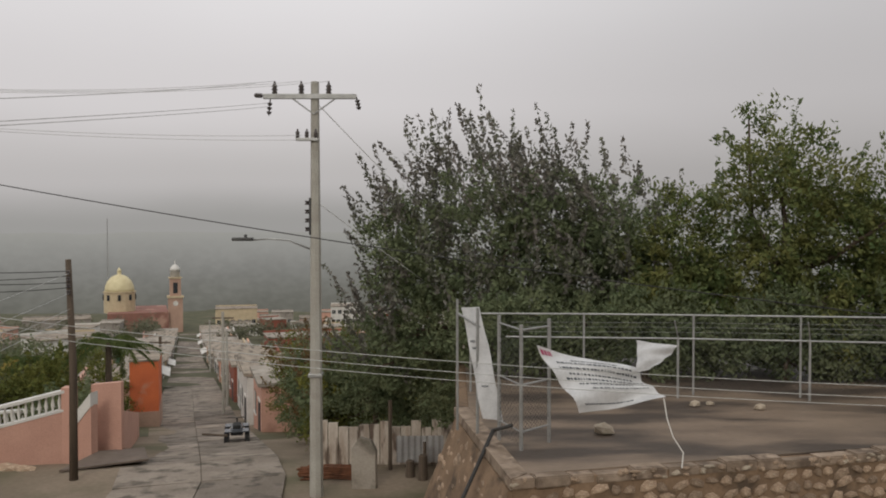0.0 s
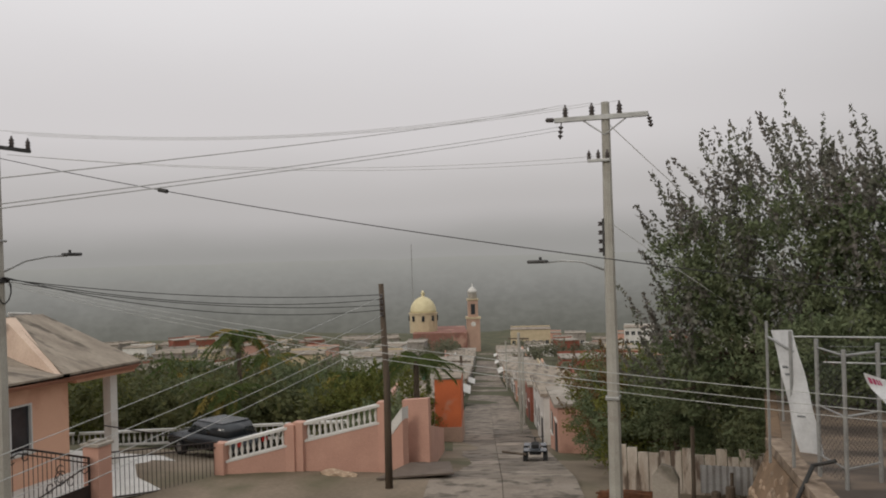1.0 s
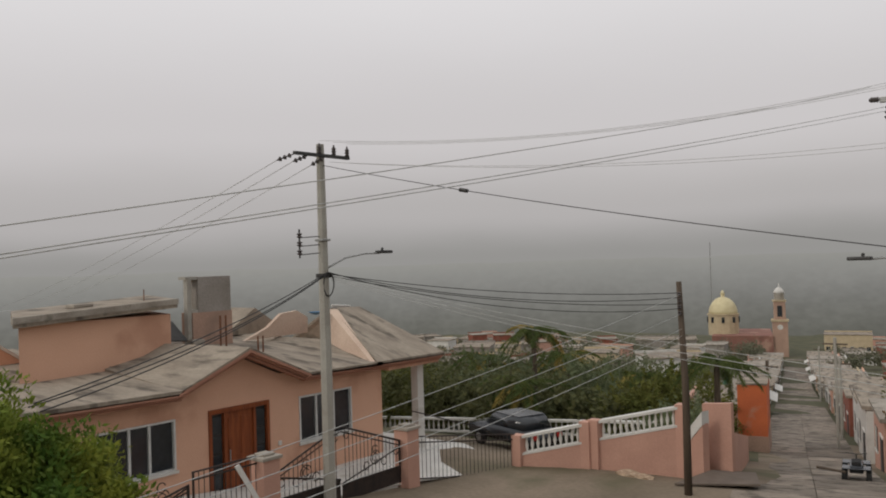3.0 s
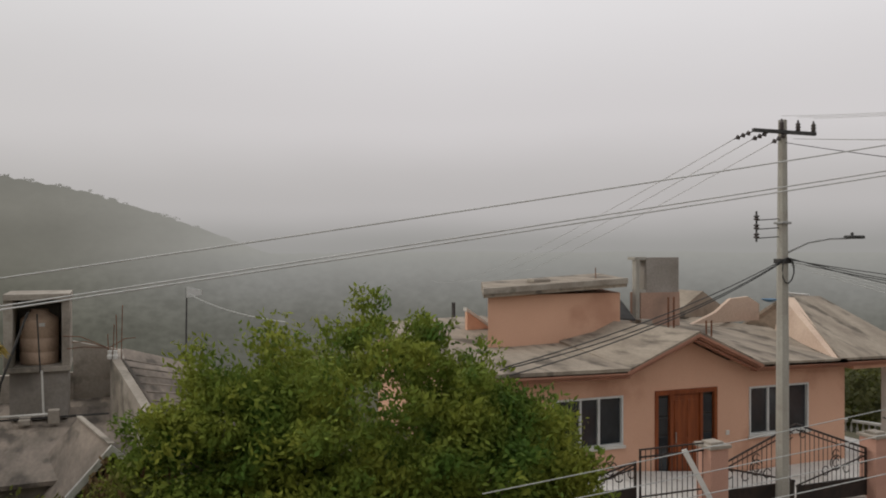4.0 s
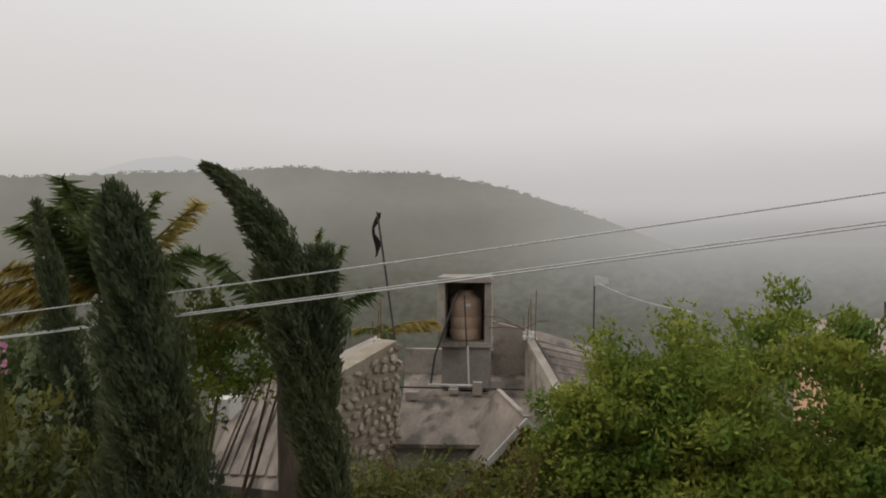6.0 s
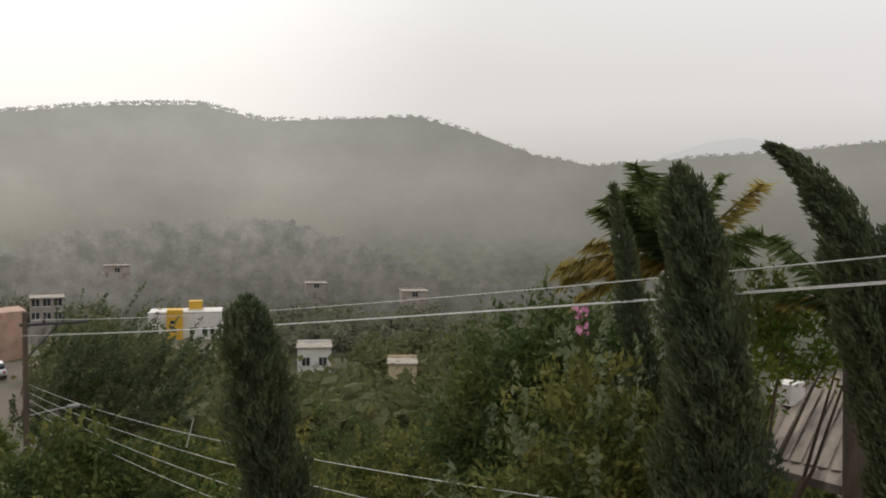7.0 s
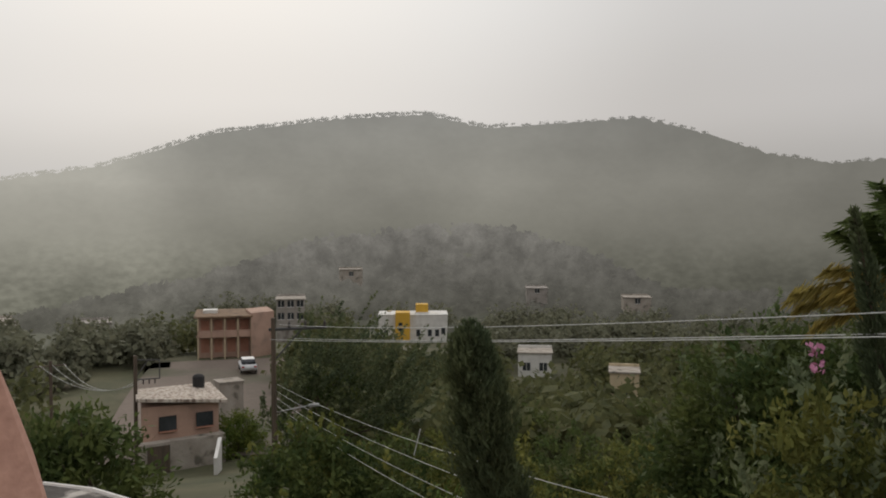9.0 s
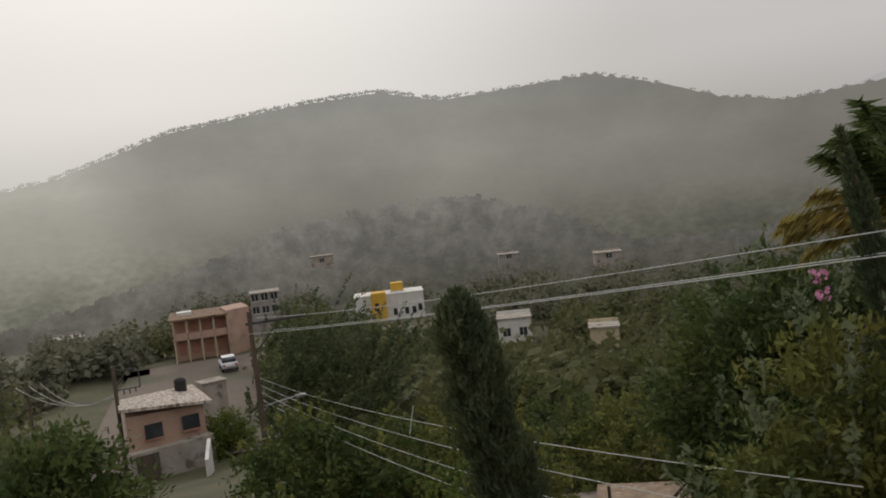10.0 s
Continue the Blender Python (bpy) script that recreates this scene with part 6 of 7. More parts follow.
part("lower_storey", box_of((-0.7, -2.2, 0.6), (2.5, 0.7, 5.9)), "pink", own)


# ---- trees beside the yard ----
tree("jacaranda_tree", (1.8, 27.6, 0.0), (1.7, 27.5, 4.6), [(1.9, 27.2, 7.5, 2.9, 2.3, 2.7), (-0.4, 27.2, 6.9, 1.6, 1.7, 2.0), (4.1, 27.0, 7.9, 2.0, 2.0, 2.0), (0.8, 27, 4.6, 2.6, 1.9, 2.0), (3.5, 26.5, 5.2, 2.6, 1.8, 2.0), (-1.0, 27.6, 3.4, 1.7, 1.4, 1.9), (1.6, 27, 2.6, 2.0, 1.2, 1.5)],
     900, 46, 0.30, 0.17, "spreading dark-green tree with purple-brown windblown shoots", "leaf", 41, 0.24, 16, 260, 1.5, (-0.25, 0, 0.9), "leaf_purple", 0.35)
tree("broadleaf_tree", (11.0, 25.2, 3.4), (11.0, 25, 6.2), [(11.0, 24.8, 8.0, 2.7, 2.2, 3.4), (8.2, 25.6, 7.0, 2.0, 1.8, 2.0), (13.8, 23.4, 7.4, 2.6, 2.2, 2.6), (9.2, 25, 5.2, 3.6, 1.8, 1.9), (13, 23.6, 5.0, 3.6, 1.8, 1.9)],
     1250, 48, 0.30, 0.17, "dense green broadleaf tree with yellowing patches", "leaf_broad", 43, 0.25, 14, 60, 0.6, (-0.1, 0, 0.7), "leaf", 0.35)
tree("acacia_tree", (6.2, 27.0, 3.4), (6.2, 26.9, 5.5), [(6.2, 26.6, 7.4, 1.9, 1.6, 1.9), (5.4, 26.4, 5.6, 2.2, 1.5, 1.9), (7.6, 26.2, 5.2, 2.4, 1.5, 1.7)],
     480, 42, 0.28, 0.17, "dark-green tree with wispy top behind the fence", "leaf", 45, 0.18, 10, 90, 1.2, (-0.3, 0, 0.8), "leaf_purple", 0.35)
tree("broadleaf_tree", (17.5, 22.5, 3.4), (17.5, 22.5, 6), [(17.5, 22.5, 7.0, 2.8, 2.2, 3.0), (19.5, 21.5, 5.5, 3, 2, 2.2)], 300, 40, 0.32, 0.2, "dense green broadleaf tree beside the yard", "leaf", 47, 0.25, 8)
tree("street_shrub", (-1.6, 30.5, -0.4), (-1.6, 30.5, 1.2), [(-1.7, 30.3, 2.2, 1.7, 1.5, 1.6), (-3.1, 31.0, 1.6, 1.3, 1.2, 1.6), (-0.3, 29.6, 1.9, 1.6, 1.2, 2.0), (-3.4, 33.0, 1.8, 1.2, 1.2, 1.7)],
     420, 40, 0.28, 0.16, "grey-green roadside shrub with pale leaf tips", "leaf", 49, 0.12, 10, 60, 0.7, (-0.2, 0, 0.7), "leaf_olive", 0.4)
# site_shrubs along the street
for k, (x, y, z, r) in enumerate(((-3.4, 32.2, 1.8, 1.2), (-4.6, 36.0, 1.6, 1.5), (-5.8, 40.5, 0.9, 1.6))):
    tree("street_shrub", (x, y, ground_z(x, y)), (x, y, ground_z(x, y) + 1.2), [(x, y, z, r, r, r * 1.1), (x + 0.9, y + 0.6, z - 0.7, r, r, r), (x - 0.2, y - 0.5, z - 1.4, r * 0.9, r * 0.8, r)], 260, 42, 0.27, 0.15, "grey-green roadside shrub with pale leaf tips", ("leaf_olive", "leaf")[k % 2], 160 + k, 0.1, 7, 50, 0.7, (-0.2, 0, 0.7), "leaf_dry", 0.4, group="roadside shrubs")
for k, (x, y, z, r) in enumerate(((-14.5, 34.5, -0.3, 1.3), (-17.5, 38.5, 0.2, 1.9), (-22.5, 41, 0.0, 2.2), (-19, 47, -1.2, 2.6), (-28, 40, 0.2, 2.2), (-33, 37, 0.4, 2.4), (-25, 52, -1.6, 2.8))):
    tree("garden_tree", (x, y, ground_z(x, y)), (x, y, ground_z(x, y) + 1.0), [(x, y, z, r, r, r * 0.9), (x + r * 0.7, y, z - r * 0.6, r * 0.8, r * 0.8, r * 0.7), (x - r * 0.7, y, z - r * 0.5, r * 0.8, r * 0.8, r * 0.7)], 230, 42, 0.32, 0.2, "dull green garden tree below the balustrade", ("leaf", "leaf_olive")[k % 2], 170 + k, 0.12, 7, 40, 0.9, (-0.2, 0, 0.8), None, 0.4, group="garden trees")
tree("street_shrub", (-3.2, 38.0, -1.6), (-3.2, 38, 0.2), [(-3.3, 38, 1.2, 1.5, 1.6, 1.7), (-2.0, 37, 0.6, 1.6, 1.5, 1.7)], 200, 40, 0.3, 0.17, "pale flowering roadside shrub", "leaf_olive", 50, 0.12, 8)

for k, (x, y) in enumerate(((2.6, 23.6), (6.4, 23.4), (10.2, 22.9), (14.0, 22.2), (17.8, 21.4))):
    tree("garden_hedge", (x, y, 3.4), (x, y, 4.0), [(x, y, 4.7, 2.1, 0.9, 1.3), (x + 1.5, y, 4.3, 1.6, 0.8, 1.1)], 260, 44, 0.24, 0.15, "dark green undergrowth behind the fence", "leaf", 140 + k, 0.08, 6, 20, 0.5, (0, 0, 0.8), None, 0.4, group="undergrowth")

# ---- round tree in front of the peach house ----
tree("orange_tree", (-13.2, 4.4, 0.6), (-13.2, 4.3, 2.0), [(-13.4, 4.0, 3.85, 3.0, 2.9, 2.8), (-13.8, 2.0, 4.0, 1.8, 1.8, 2.0), (-13.6, 0.95, 3.3, 1.4, 1.3, 1.8), (-12.4, 6.1, 3.0, 1.6, 1.5, 2.1), (-12.6, 5.9, 4.2, 1.5, 1.4, 1.45), (-12.5, 6.4, 3.5, 1.5, 1.4, 1.6), (-11.8, 3.6, 2.8, 2.0, 2.2, 2.2), (-12.4, 1.4, 2.0, 1.6, 1.6, 1.7)],
     1000, 240, 0.30, 0.12, "round dense orange tree with glossy green leaves", "leaf_citrus", 51, 0.16, 10, 30, 0.25, (0.1, -0.1, 0.6), "leaf_citrus", 0.66)
tree("hedge_shrub", (-12.5, -1.6, 0.6), (-12.5, -1.6, 1.6), [(-12.6, -1.3, 3.55, 0.8, 0.9, 0.95), (-12.8, 0.2, 3.5, 1.0, 1.0, 0.95), (-12.3, -2.1, 3.5, 0.7, 0.6, 0.95), (-12.2, -3.3, 2.9, 0.8, 0.7, 0.9)],
     330, 40, 0.2, 0.11, "tangled shrub with dry brown patches", "leaf_olive", 53, 0.08, 8, 24, 0.4, (0, 0, 0.7), "leaf_dry", 0.5)


# ---- cypresses, palms and shrubs below the terrace ----
def cypress(foot, path, radii, n, label, seed, size=0.13, wind=(0, 0, 0)):
    """Dense sprays set along a spine that may bend in the wind."""
    ob = thing("cypress_tree", foot, label, "tree", "cypresses")
    rng = np.random.default_rng(seed)
    o = np.array(foot)
    path = np.array(path, float) - o
    seg = np.linalg.norm(np.diff(path, axis=0), axis=1)
    at = np.concatenate([[0], np.cumsum(seg)]) / seg.sum()
    rad = np.interp(np.linspace(0, 1, 200), at, radii)
    p = rad / rad.sum()
    u = (rng.choice(200, n, p=p) + rng.uniform(0, 1, n)) / 200
    c = np.stack([np.interp(u, at, path[:, k]) for k in range(3)], 1)
    d = np.stack([np.interp(u + 0.03, at, path[:, k]) for k in range(3)], 1) - np.stack([np.interp(u - 0.03, at, path[:, k]) for k in range(3)], 1)
    d /= np.linalg.norm(d, axis=1)[:, None] + 1e-9
    side_way = np.cross(d, rng.normal(size=(n, 3)))
    side_way /= np.linalg.norm(side_way, axis=1)[:, None] + 1e-9
    lump = 1 + 0.2 * np.sin(u * 37 + side_way[:, 0] * 5) + 0.2 * np.sin(u * 71 + side_way[:, 1] * 8) + 0.12 * np.sin(u * 140 + side_way[:, 2] * 9 + side_way[:, 0] * 11)
    r = np.interp(u, at, radii) * np.sqrt(rng.uniform(0.25, 1.0, n)) * lump
    pts = c + side_way * r[:, None]
    leaf_part("crown", leaf_quads(pts, size, d + side_way * 0.45 + np.array(wind), 0.3, seed, 1.0), "leaf_cypress", ob)
    part("trunk", tube([path[0], *path[1:-1], path[-1]], [max(0.015, min(0.12 * (1 - k), 0.5 * r)) for k, r in zip(at, radii)], 7), "bark", ob)
    return ob


cypress((-6.95, -3.1, 0.8), [(-6.9, -3.08, 0.8), (-6.9, -3.08, 3.5), (-6.92, -3.09, 5.1), (-6.9, -3.12, 5.8), (-6.87, -3.17, 6.52), (-6.83, -3.28, 7.27), (-6.79, -3.37, 7.82), (-6.77, -3.42, 8.08)], [0.52, 0.52, 0.46, 0.40, 0.32, 0.26, 0.2, 0.04], 80000, "tall dark cypress with ragged windblown top", 61, 0.085, (0.05, -0.25, 0))
cypress((-7.85, -4.3, 0.5), [(-7.95, -4.25, 0.5), (-7.9, -4.27, 4.7), (-7.9, -4.28, 5.65), (-7.83, -4.43, 6.55), (-7.77, -4.54, 7.34), (-7.7, -4.64, 7.96)], [0.27, 0.27, 0.2, 0.16, 0.12, 0.03], 18000, "slim cypress spire beside the tall cypress", 62, 0.09, (0.0, -0.15, 0))
cypress((-7.98, -1.7, 0.8), [(-8.0, -1.75, 0.8), (-8.0, -1.82, 4.6), (-7.98, -1.9, 5.45), (-7.95, -2.12, 6.3), (-7.92, -2.2, 6.8), (-7.86, -2.3, 7.4), (-7.8, -2.46, 7.71), (-7.72, -2.66, 8.03), (-7.64, -2.85, 8.22), (-7.6, -2.98, 8.29)], [0.24, 0.24, 0.22, 0.21, 0.25, 0.24, 0.17, 0.11, 0.07, 0.03], 52000, "cypress bent over by the wind", 63, 0.08, (0.0, -0.3, 0))
cypress((-8.1, -1.7, 0.8), [(-8.05, -1.8, 0.8), (-8.05, -1.9, 6.0), (-8.05, -1.93, 6.8), (-8.03, -1.97, 7.55)], [0.02, 0.1, 0.2, 0.12], 6000, "slim cypress shoot beside the bent one", 64, 0.10)
cypress((-5.25, -7.0, 0.8), [(-5.4, -6.95, 0.8), (-5.3, -7.0, 3.4), (-5.2, -7.03, 4.3), (-5.05, -7.12, 5.2), (-4.95, -7.18, 5.8), (-4.9, -7.2, 6.36), (-4.88, -7.22, 6.6), (-4.87, -7.23, 6.78)], [0.4, 0.36, 0.35, 0.33, 0.32, 0.29, 0.2, 0.04], 46000, "narrow dark cypress with a blunt top", 65, 0.085)


def palm(foot, hub, fronds, label, seed, trunk_r=0.16):
    """fronds: bearing, reach, rise, droop and whether it has dried."""
    ob = thing("palm_tree", foot, label, "palm", "palms")
    rng = np.random.default_rng(seed)
    hubv = Vector(hub) - Vector(foot)
    part("trunk", tube([(0, 0, -0.2), hubv * 0.5 + Vector((0.08, 0.05, 0)), hubv], [trunk_r * 1.2, trunk_r, trunk_r * 0.85], 9), "bark", ob, "", True)
    for b, reach, rise, droop, dry in fronds:
        w = site(b, 1.0)
        k = 26
        pts = [hubv + w * reach * (i / k) + Vector((0, 0, rise * (i / k) - droop * (i / k) ** 2)) for i in range(k + 1)]
        fr = part("frond", tube(pts, [0.03 * (1 - 0.8 * i / k) for i in range(k + 1)], 4), "palm_dry" if dry else "palm", ob)
        arr, ways = [], []
        for i in range(3, k + 1):
            t = (pts[i] - pts[i - 1]).normalized()
            s = t.cross(Vector((0, 0, 1))).normalized()
            ln = 0.55 * math.sin(math.pi * min(1, 0.18 + 0.8 * i / k)) * min(1.0, math.hypot(reach, rise) / 1.6)
            for sg in (-1, 1):
                for j in range(3):
                    way = (s * sg * 0.8 + t * 0.55 - Vector((0, 0, 0.35 + rng.uniform(0, 0.3)))).normalized()
                    arr.append(np.array(pts[i] + t * rng.uniform(-0.03, 0.03) + way * ln * 0.5))
                    ways.append(np.array(way))
        arr, ways = np.array(arr), np.array(ways)
        leaf_part("foliage", leaf_quads(arr, 0.5 * min(1.0, math.hypot(reach, rise) / 1.6), ways, 0.09, seed, 0.3), "palm_dry" if dry else "palm", fr)
    return ob


palm((-9.3, -4.5, 0.5), (-9.19, -4.64, 7.0), [(207, 0.8, 1.35, 0.5, 0), (215, 0.95, 1.1, 0.4, 0), (200, 0.5, 1.5, 0.25, 0), (180, 0.5, 1.5, 0.3, 0), (150, 0.6, 1.45, 0.3, 0), (117, 0.7, 1.4, 0.3, 0), (240, 0.7, 1.3, 0.4, 0), (300, 0.6, 1.3, 0.3, 0), (30, 0.5, 1.4, 0.3, 0), (60, 1.2, 1.0, 0.6, 0), (340, 1.1, 0.9, 0.8, 0), (27, 0.95, 1.3, 0.3, 1), (207, 1.05, 0.75, 0.5, 1), (212, 1.4, 0.65, 0.7, 1), (204, 1.35, 0.4, 0.6, 1), (200, 1.2, 0.05, 0.5, 1)], "coconut palm with yellowing windblown fronds", 71)
palm((-9.3, -2.5, 0.2), (-9.24, -2.61, 6.6), [(15.8, 0.6, 1.0, 0.1, 0), (15.8, 0.95, 0.6, 0.2, 0), (10, 0.35, 1.15, 0.05, 0), (40, 0.6, 0.8, 0.2, 0), (195.8, 0.85, 1.1, 0.3, 0), (195, 0.95, 0.7, 0.5, 0), (200, 0.75, 0.5, 0.4, 1), (105, 0.7, 0.9, 0.3, 0), (130, 0.8, 0.8, 0.4, 0), (285, 0.6, 0.9, 0.4, 0), (330, 0.7, 0.6, 0.4, 0)], "young palm with windblown green fronds", 72)
palm((-20.5, -3.36, 0.2), (-20.5, -3.36, 5.3), [(9, 1.35, 0.85, 0.65, 1), (13, 1.1, 0.6, 0.5, 1), (191, 0.8, 0.5, 0.5, 1), (100, 0.9, 0.6, 0.6, 0), (220, 0.8, 0.5, 0.5, 0), (300, 0.7, 0.3, 0.6, 0)], "low palm with dry orange fronds", 73, 0.08)
flower = tree("flowering_shrub", (-6.9, -4.6, 0.8), (-6.9, -4.6, 3.0), [(-6.9, -4.5, 5.0, 0.75, 0.7, 1.3), (-7.4, -4.0, 4.6, 0.9, 0.8, 1.3), (-6.6, -4.9, 4.2, 0.8, 0.7, 1.2), (-7.3, -4.7, 3.4, 1.1, 1.0, 1.4)],
              520, 40, 0.16, 0.10, "leafy shrub with pink trumpet flowers", "leaf_olive", 75, 0.06, 10, 40, 0.5, (0, 0, 0.8), "leaf", 0.5)
rng = np.random.default_rng(76)
for x, y, z in ((-6.36, -4.15, 6.72), (-6.34, -4.1, 6.58)):
    leaf_part("blossom", leaf_quads(rng.normal(size=(18, 3)) * 0.035 + np.array((x + 6.9, y + 4.6, z - 0.8)), 0.055, None, 0.8, 77), "petal", flower, "cluster of pink trumpet flowers")
    part("stalk", tube([(x + 6.9 - 0.1, y + 4.6, z - 0.8 - 0.7), (x + 6.9, y + 4.6, z - 0.8)], 0.008), "leaf_olive", flower)
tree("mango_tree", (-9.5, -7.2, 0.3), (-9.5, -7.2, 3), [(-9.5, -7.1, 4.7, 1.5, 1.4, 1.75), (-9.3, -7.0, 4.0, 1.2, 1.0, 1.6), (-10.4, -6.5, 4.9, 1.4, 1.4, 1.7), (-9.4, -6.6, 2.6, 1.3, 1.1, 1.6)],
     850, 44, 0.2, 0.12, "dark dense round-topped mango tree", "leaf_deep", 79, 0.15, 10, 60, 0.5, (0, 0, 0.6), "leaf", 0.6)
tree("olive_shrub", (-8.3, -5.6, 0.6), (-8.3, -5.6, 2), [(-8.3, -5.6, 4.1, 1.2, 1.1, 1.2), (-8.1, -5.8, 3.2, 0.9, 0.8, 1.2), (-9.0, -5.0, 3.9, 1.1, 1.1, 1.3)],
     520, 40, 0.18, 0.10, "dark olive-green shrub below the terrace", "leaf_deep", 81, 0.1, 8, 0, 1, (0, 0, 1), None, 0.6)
tree("laurel_shrub", (-9.6, -4.0, 0.5), (-9.6, -3.9, 3.0), [(-9.7, -3.3, 6.2, 0.55, 0.55, 0.5), (-9.6, -3.9, 5.9, 0.5, 0.45, 0.7)],
     70, 34, 0.2, 0.10, "green laurel shrub under the palm fronds", "leaf_citrus", 82, 0.08, 8, 40, 0.5, (0, 0, 0.8), "leaf_olive", 0.6)
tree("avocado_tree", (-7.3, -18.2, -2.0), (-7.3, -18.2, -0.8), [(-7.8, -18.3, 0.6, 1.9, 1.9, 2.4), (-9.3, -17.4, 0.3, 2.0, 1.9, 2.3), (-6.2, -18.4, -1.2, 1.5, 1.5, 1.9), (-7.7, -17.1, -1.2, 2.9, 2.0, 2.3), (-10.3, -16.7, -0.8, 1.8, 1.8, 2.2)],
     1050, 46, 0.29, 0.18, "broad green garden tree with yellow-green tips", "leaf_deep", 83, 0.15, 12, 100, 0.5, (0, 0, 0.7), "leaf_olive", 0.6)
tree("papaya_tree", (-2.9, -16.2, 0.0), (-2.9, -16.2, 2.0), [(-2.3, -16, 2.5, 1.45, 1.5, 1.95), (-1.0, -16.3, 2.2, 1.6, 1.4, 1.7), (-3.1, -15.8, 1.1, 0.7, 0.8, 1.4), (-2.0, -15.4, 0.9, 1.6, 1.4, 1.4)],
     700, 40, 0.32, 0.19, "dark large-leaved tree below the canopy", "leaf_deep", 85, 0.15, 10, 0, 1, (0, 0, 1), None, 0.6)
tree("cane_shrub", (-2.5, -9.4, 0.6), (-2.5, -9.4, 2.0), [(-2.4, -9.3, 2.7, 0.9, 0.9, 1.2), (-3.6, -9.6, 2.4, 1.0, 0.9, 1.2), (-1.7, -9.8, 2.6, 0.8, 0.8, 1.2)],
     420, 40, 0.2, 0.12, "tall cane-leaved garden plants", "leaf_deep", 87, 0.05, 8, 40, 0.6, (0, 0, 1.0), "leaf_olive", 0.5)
tree("garden_shrub", (-8.8, -10.4, -0.2), (-8.8, -10.4, 1), [(-7.2, -11.4, 1.6, 1.0, 1.0, 1.4), (-6.6, -9.9, 2.4, 1.0, 0.9, 1.3), (-11.4, -8.2, 2.9, 1.3, 1.2, 1.6), (-6.6, -9.4, 1.6, 1.0, 1.0, 1.3)],
     700, 40, 0.2, 0.11, "yellow-green garden shrubs on the slope", "leaf_olive", 89, 0.1, 12, 80, 0.5, (0, 0, 0.9), "leaf_bush", 0.55)
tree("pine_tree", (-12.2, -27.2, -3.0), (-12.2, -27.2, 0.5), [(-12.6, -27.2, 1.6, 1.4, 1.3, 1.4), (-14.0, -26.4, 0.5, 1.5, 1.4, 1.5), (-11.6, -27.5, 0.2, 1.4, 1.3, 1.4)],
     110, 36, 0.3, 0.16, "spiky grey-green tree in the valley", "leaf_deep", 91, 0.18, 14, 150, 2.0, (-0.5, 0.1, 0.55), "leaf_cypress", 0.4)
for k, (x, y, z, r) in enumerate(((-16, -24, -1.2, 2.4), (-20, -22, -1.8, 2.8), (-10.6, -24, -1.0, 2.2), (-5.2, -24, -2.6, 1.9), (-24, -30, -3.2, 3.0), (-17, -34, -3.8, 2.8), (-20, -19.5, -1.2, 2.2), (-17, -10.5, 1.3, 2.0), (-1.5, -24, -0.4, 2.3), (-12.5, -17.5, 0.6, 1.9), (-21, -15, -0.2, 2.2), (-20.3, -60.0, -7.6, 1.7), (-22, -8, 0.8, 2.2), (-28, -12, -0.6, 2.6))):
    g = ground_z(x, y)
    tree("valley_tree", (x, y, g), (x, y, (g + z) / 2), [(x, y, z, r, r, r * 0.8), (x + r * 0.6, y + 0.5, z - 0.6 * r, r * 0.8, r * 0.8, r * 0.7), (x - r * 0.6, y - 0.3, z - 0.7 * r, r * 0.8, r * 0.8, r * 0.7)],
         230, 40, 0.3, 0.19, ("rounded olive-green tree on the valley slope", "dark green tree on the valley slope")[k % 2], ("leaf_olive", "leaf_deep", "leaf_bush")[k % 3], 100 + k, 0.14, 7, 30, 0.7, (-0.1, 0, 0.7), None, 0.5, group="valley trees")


# ---- far woods ----
def woods(name, spots, leaf, label, material, seed, dense=1.0):
    rng = np.random.default_rng(seed)
    pts, faces_out = [], []
    for x, y, z, r in spots:
        k = int((110 + 20 * r) * dense)
        v = rng.normal(size=(k, 3))
        v /= np.linalg.norm(v, axis=1)[:, None]
        v[:, 2] = np.abs(v[:, 2]) * 1.15 - 0.25
        faces_out.append(v + [0, 0, 0.4])
        lump = 1 + 0.3 * np.sin(v[:, :1] * 5 + x) + 0.25 * np.sin(v[:, 1:2] * 7 + y)
        pts.append(np.array((x, y, z + r * 0.5)) + v * r * lump * rng.uniform(0.6, 1.05, (k, 1)))
    pts = np.concatenate(pts)
    ob = leaf_part(name, leaf_quads(pts, leaf, None, 0.75, seed + 1, 1.0, np.concatenate(faces_out)), material, None, label)
    return tagged(ob, "", "woods", kind="stuff")


CLEAR = [(164, 34, 76, 9.5), (164.5, 60, 104, 7), (161, 95, 118, 5), (149.5, 120, 172, 4.5), (141, 92, 128, 2.6), (136, 80, 104, 2.4), (157.5, 120, 152, 2.2)]


def open_spot(b, r):
    return not any(abs(b - cb) < w and r0 < r < r1 for cb, r0, r1, w in CLEAR)


rng = np.random.default_rng(7)
near_w, far_w, town_w = [], [], []
for k in range(2600):
    b, r = rng.uniform(76, 182), math.exp(rng.uniform(math.log(36), math.log(235)))
    if b < 122 and r < 100:
        p = site(b, r)
        far_w.append((p.x, p.y, ground_z(p.x, p.y), rng.uniform(0.7, 1.4)))
    if b < 122 or (b > 166 and r > 130):
        continue
    if not open_spot(b, r) or (b > 160 and 66 < r < 100 and rng.uniform() < 0.8):
        continue
    p = site(b, r)
    z = max(ground_z(p.x, p.y), hill_z(b, r)[0] if r > 150 else -99)
    if r > 175:
        continue
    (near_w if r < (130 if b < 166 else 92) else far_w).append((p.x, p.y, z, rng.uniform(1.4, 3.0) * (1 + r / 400)))
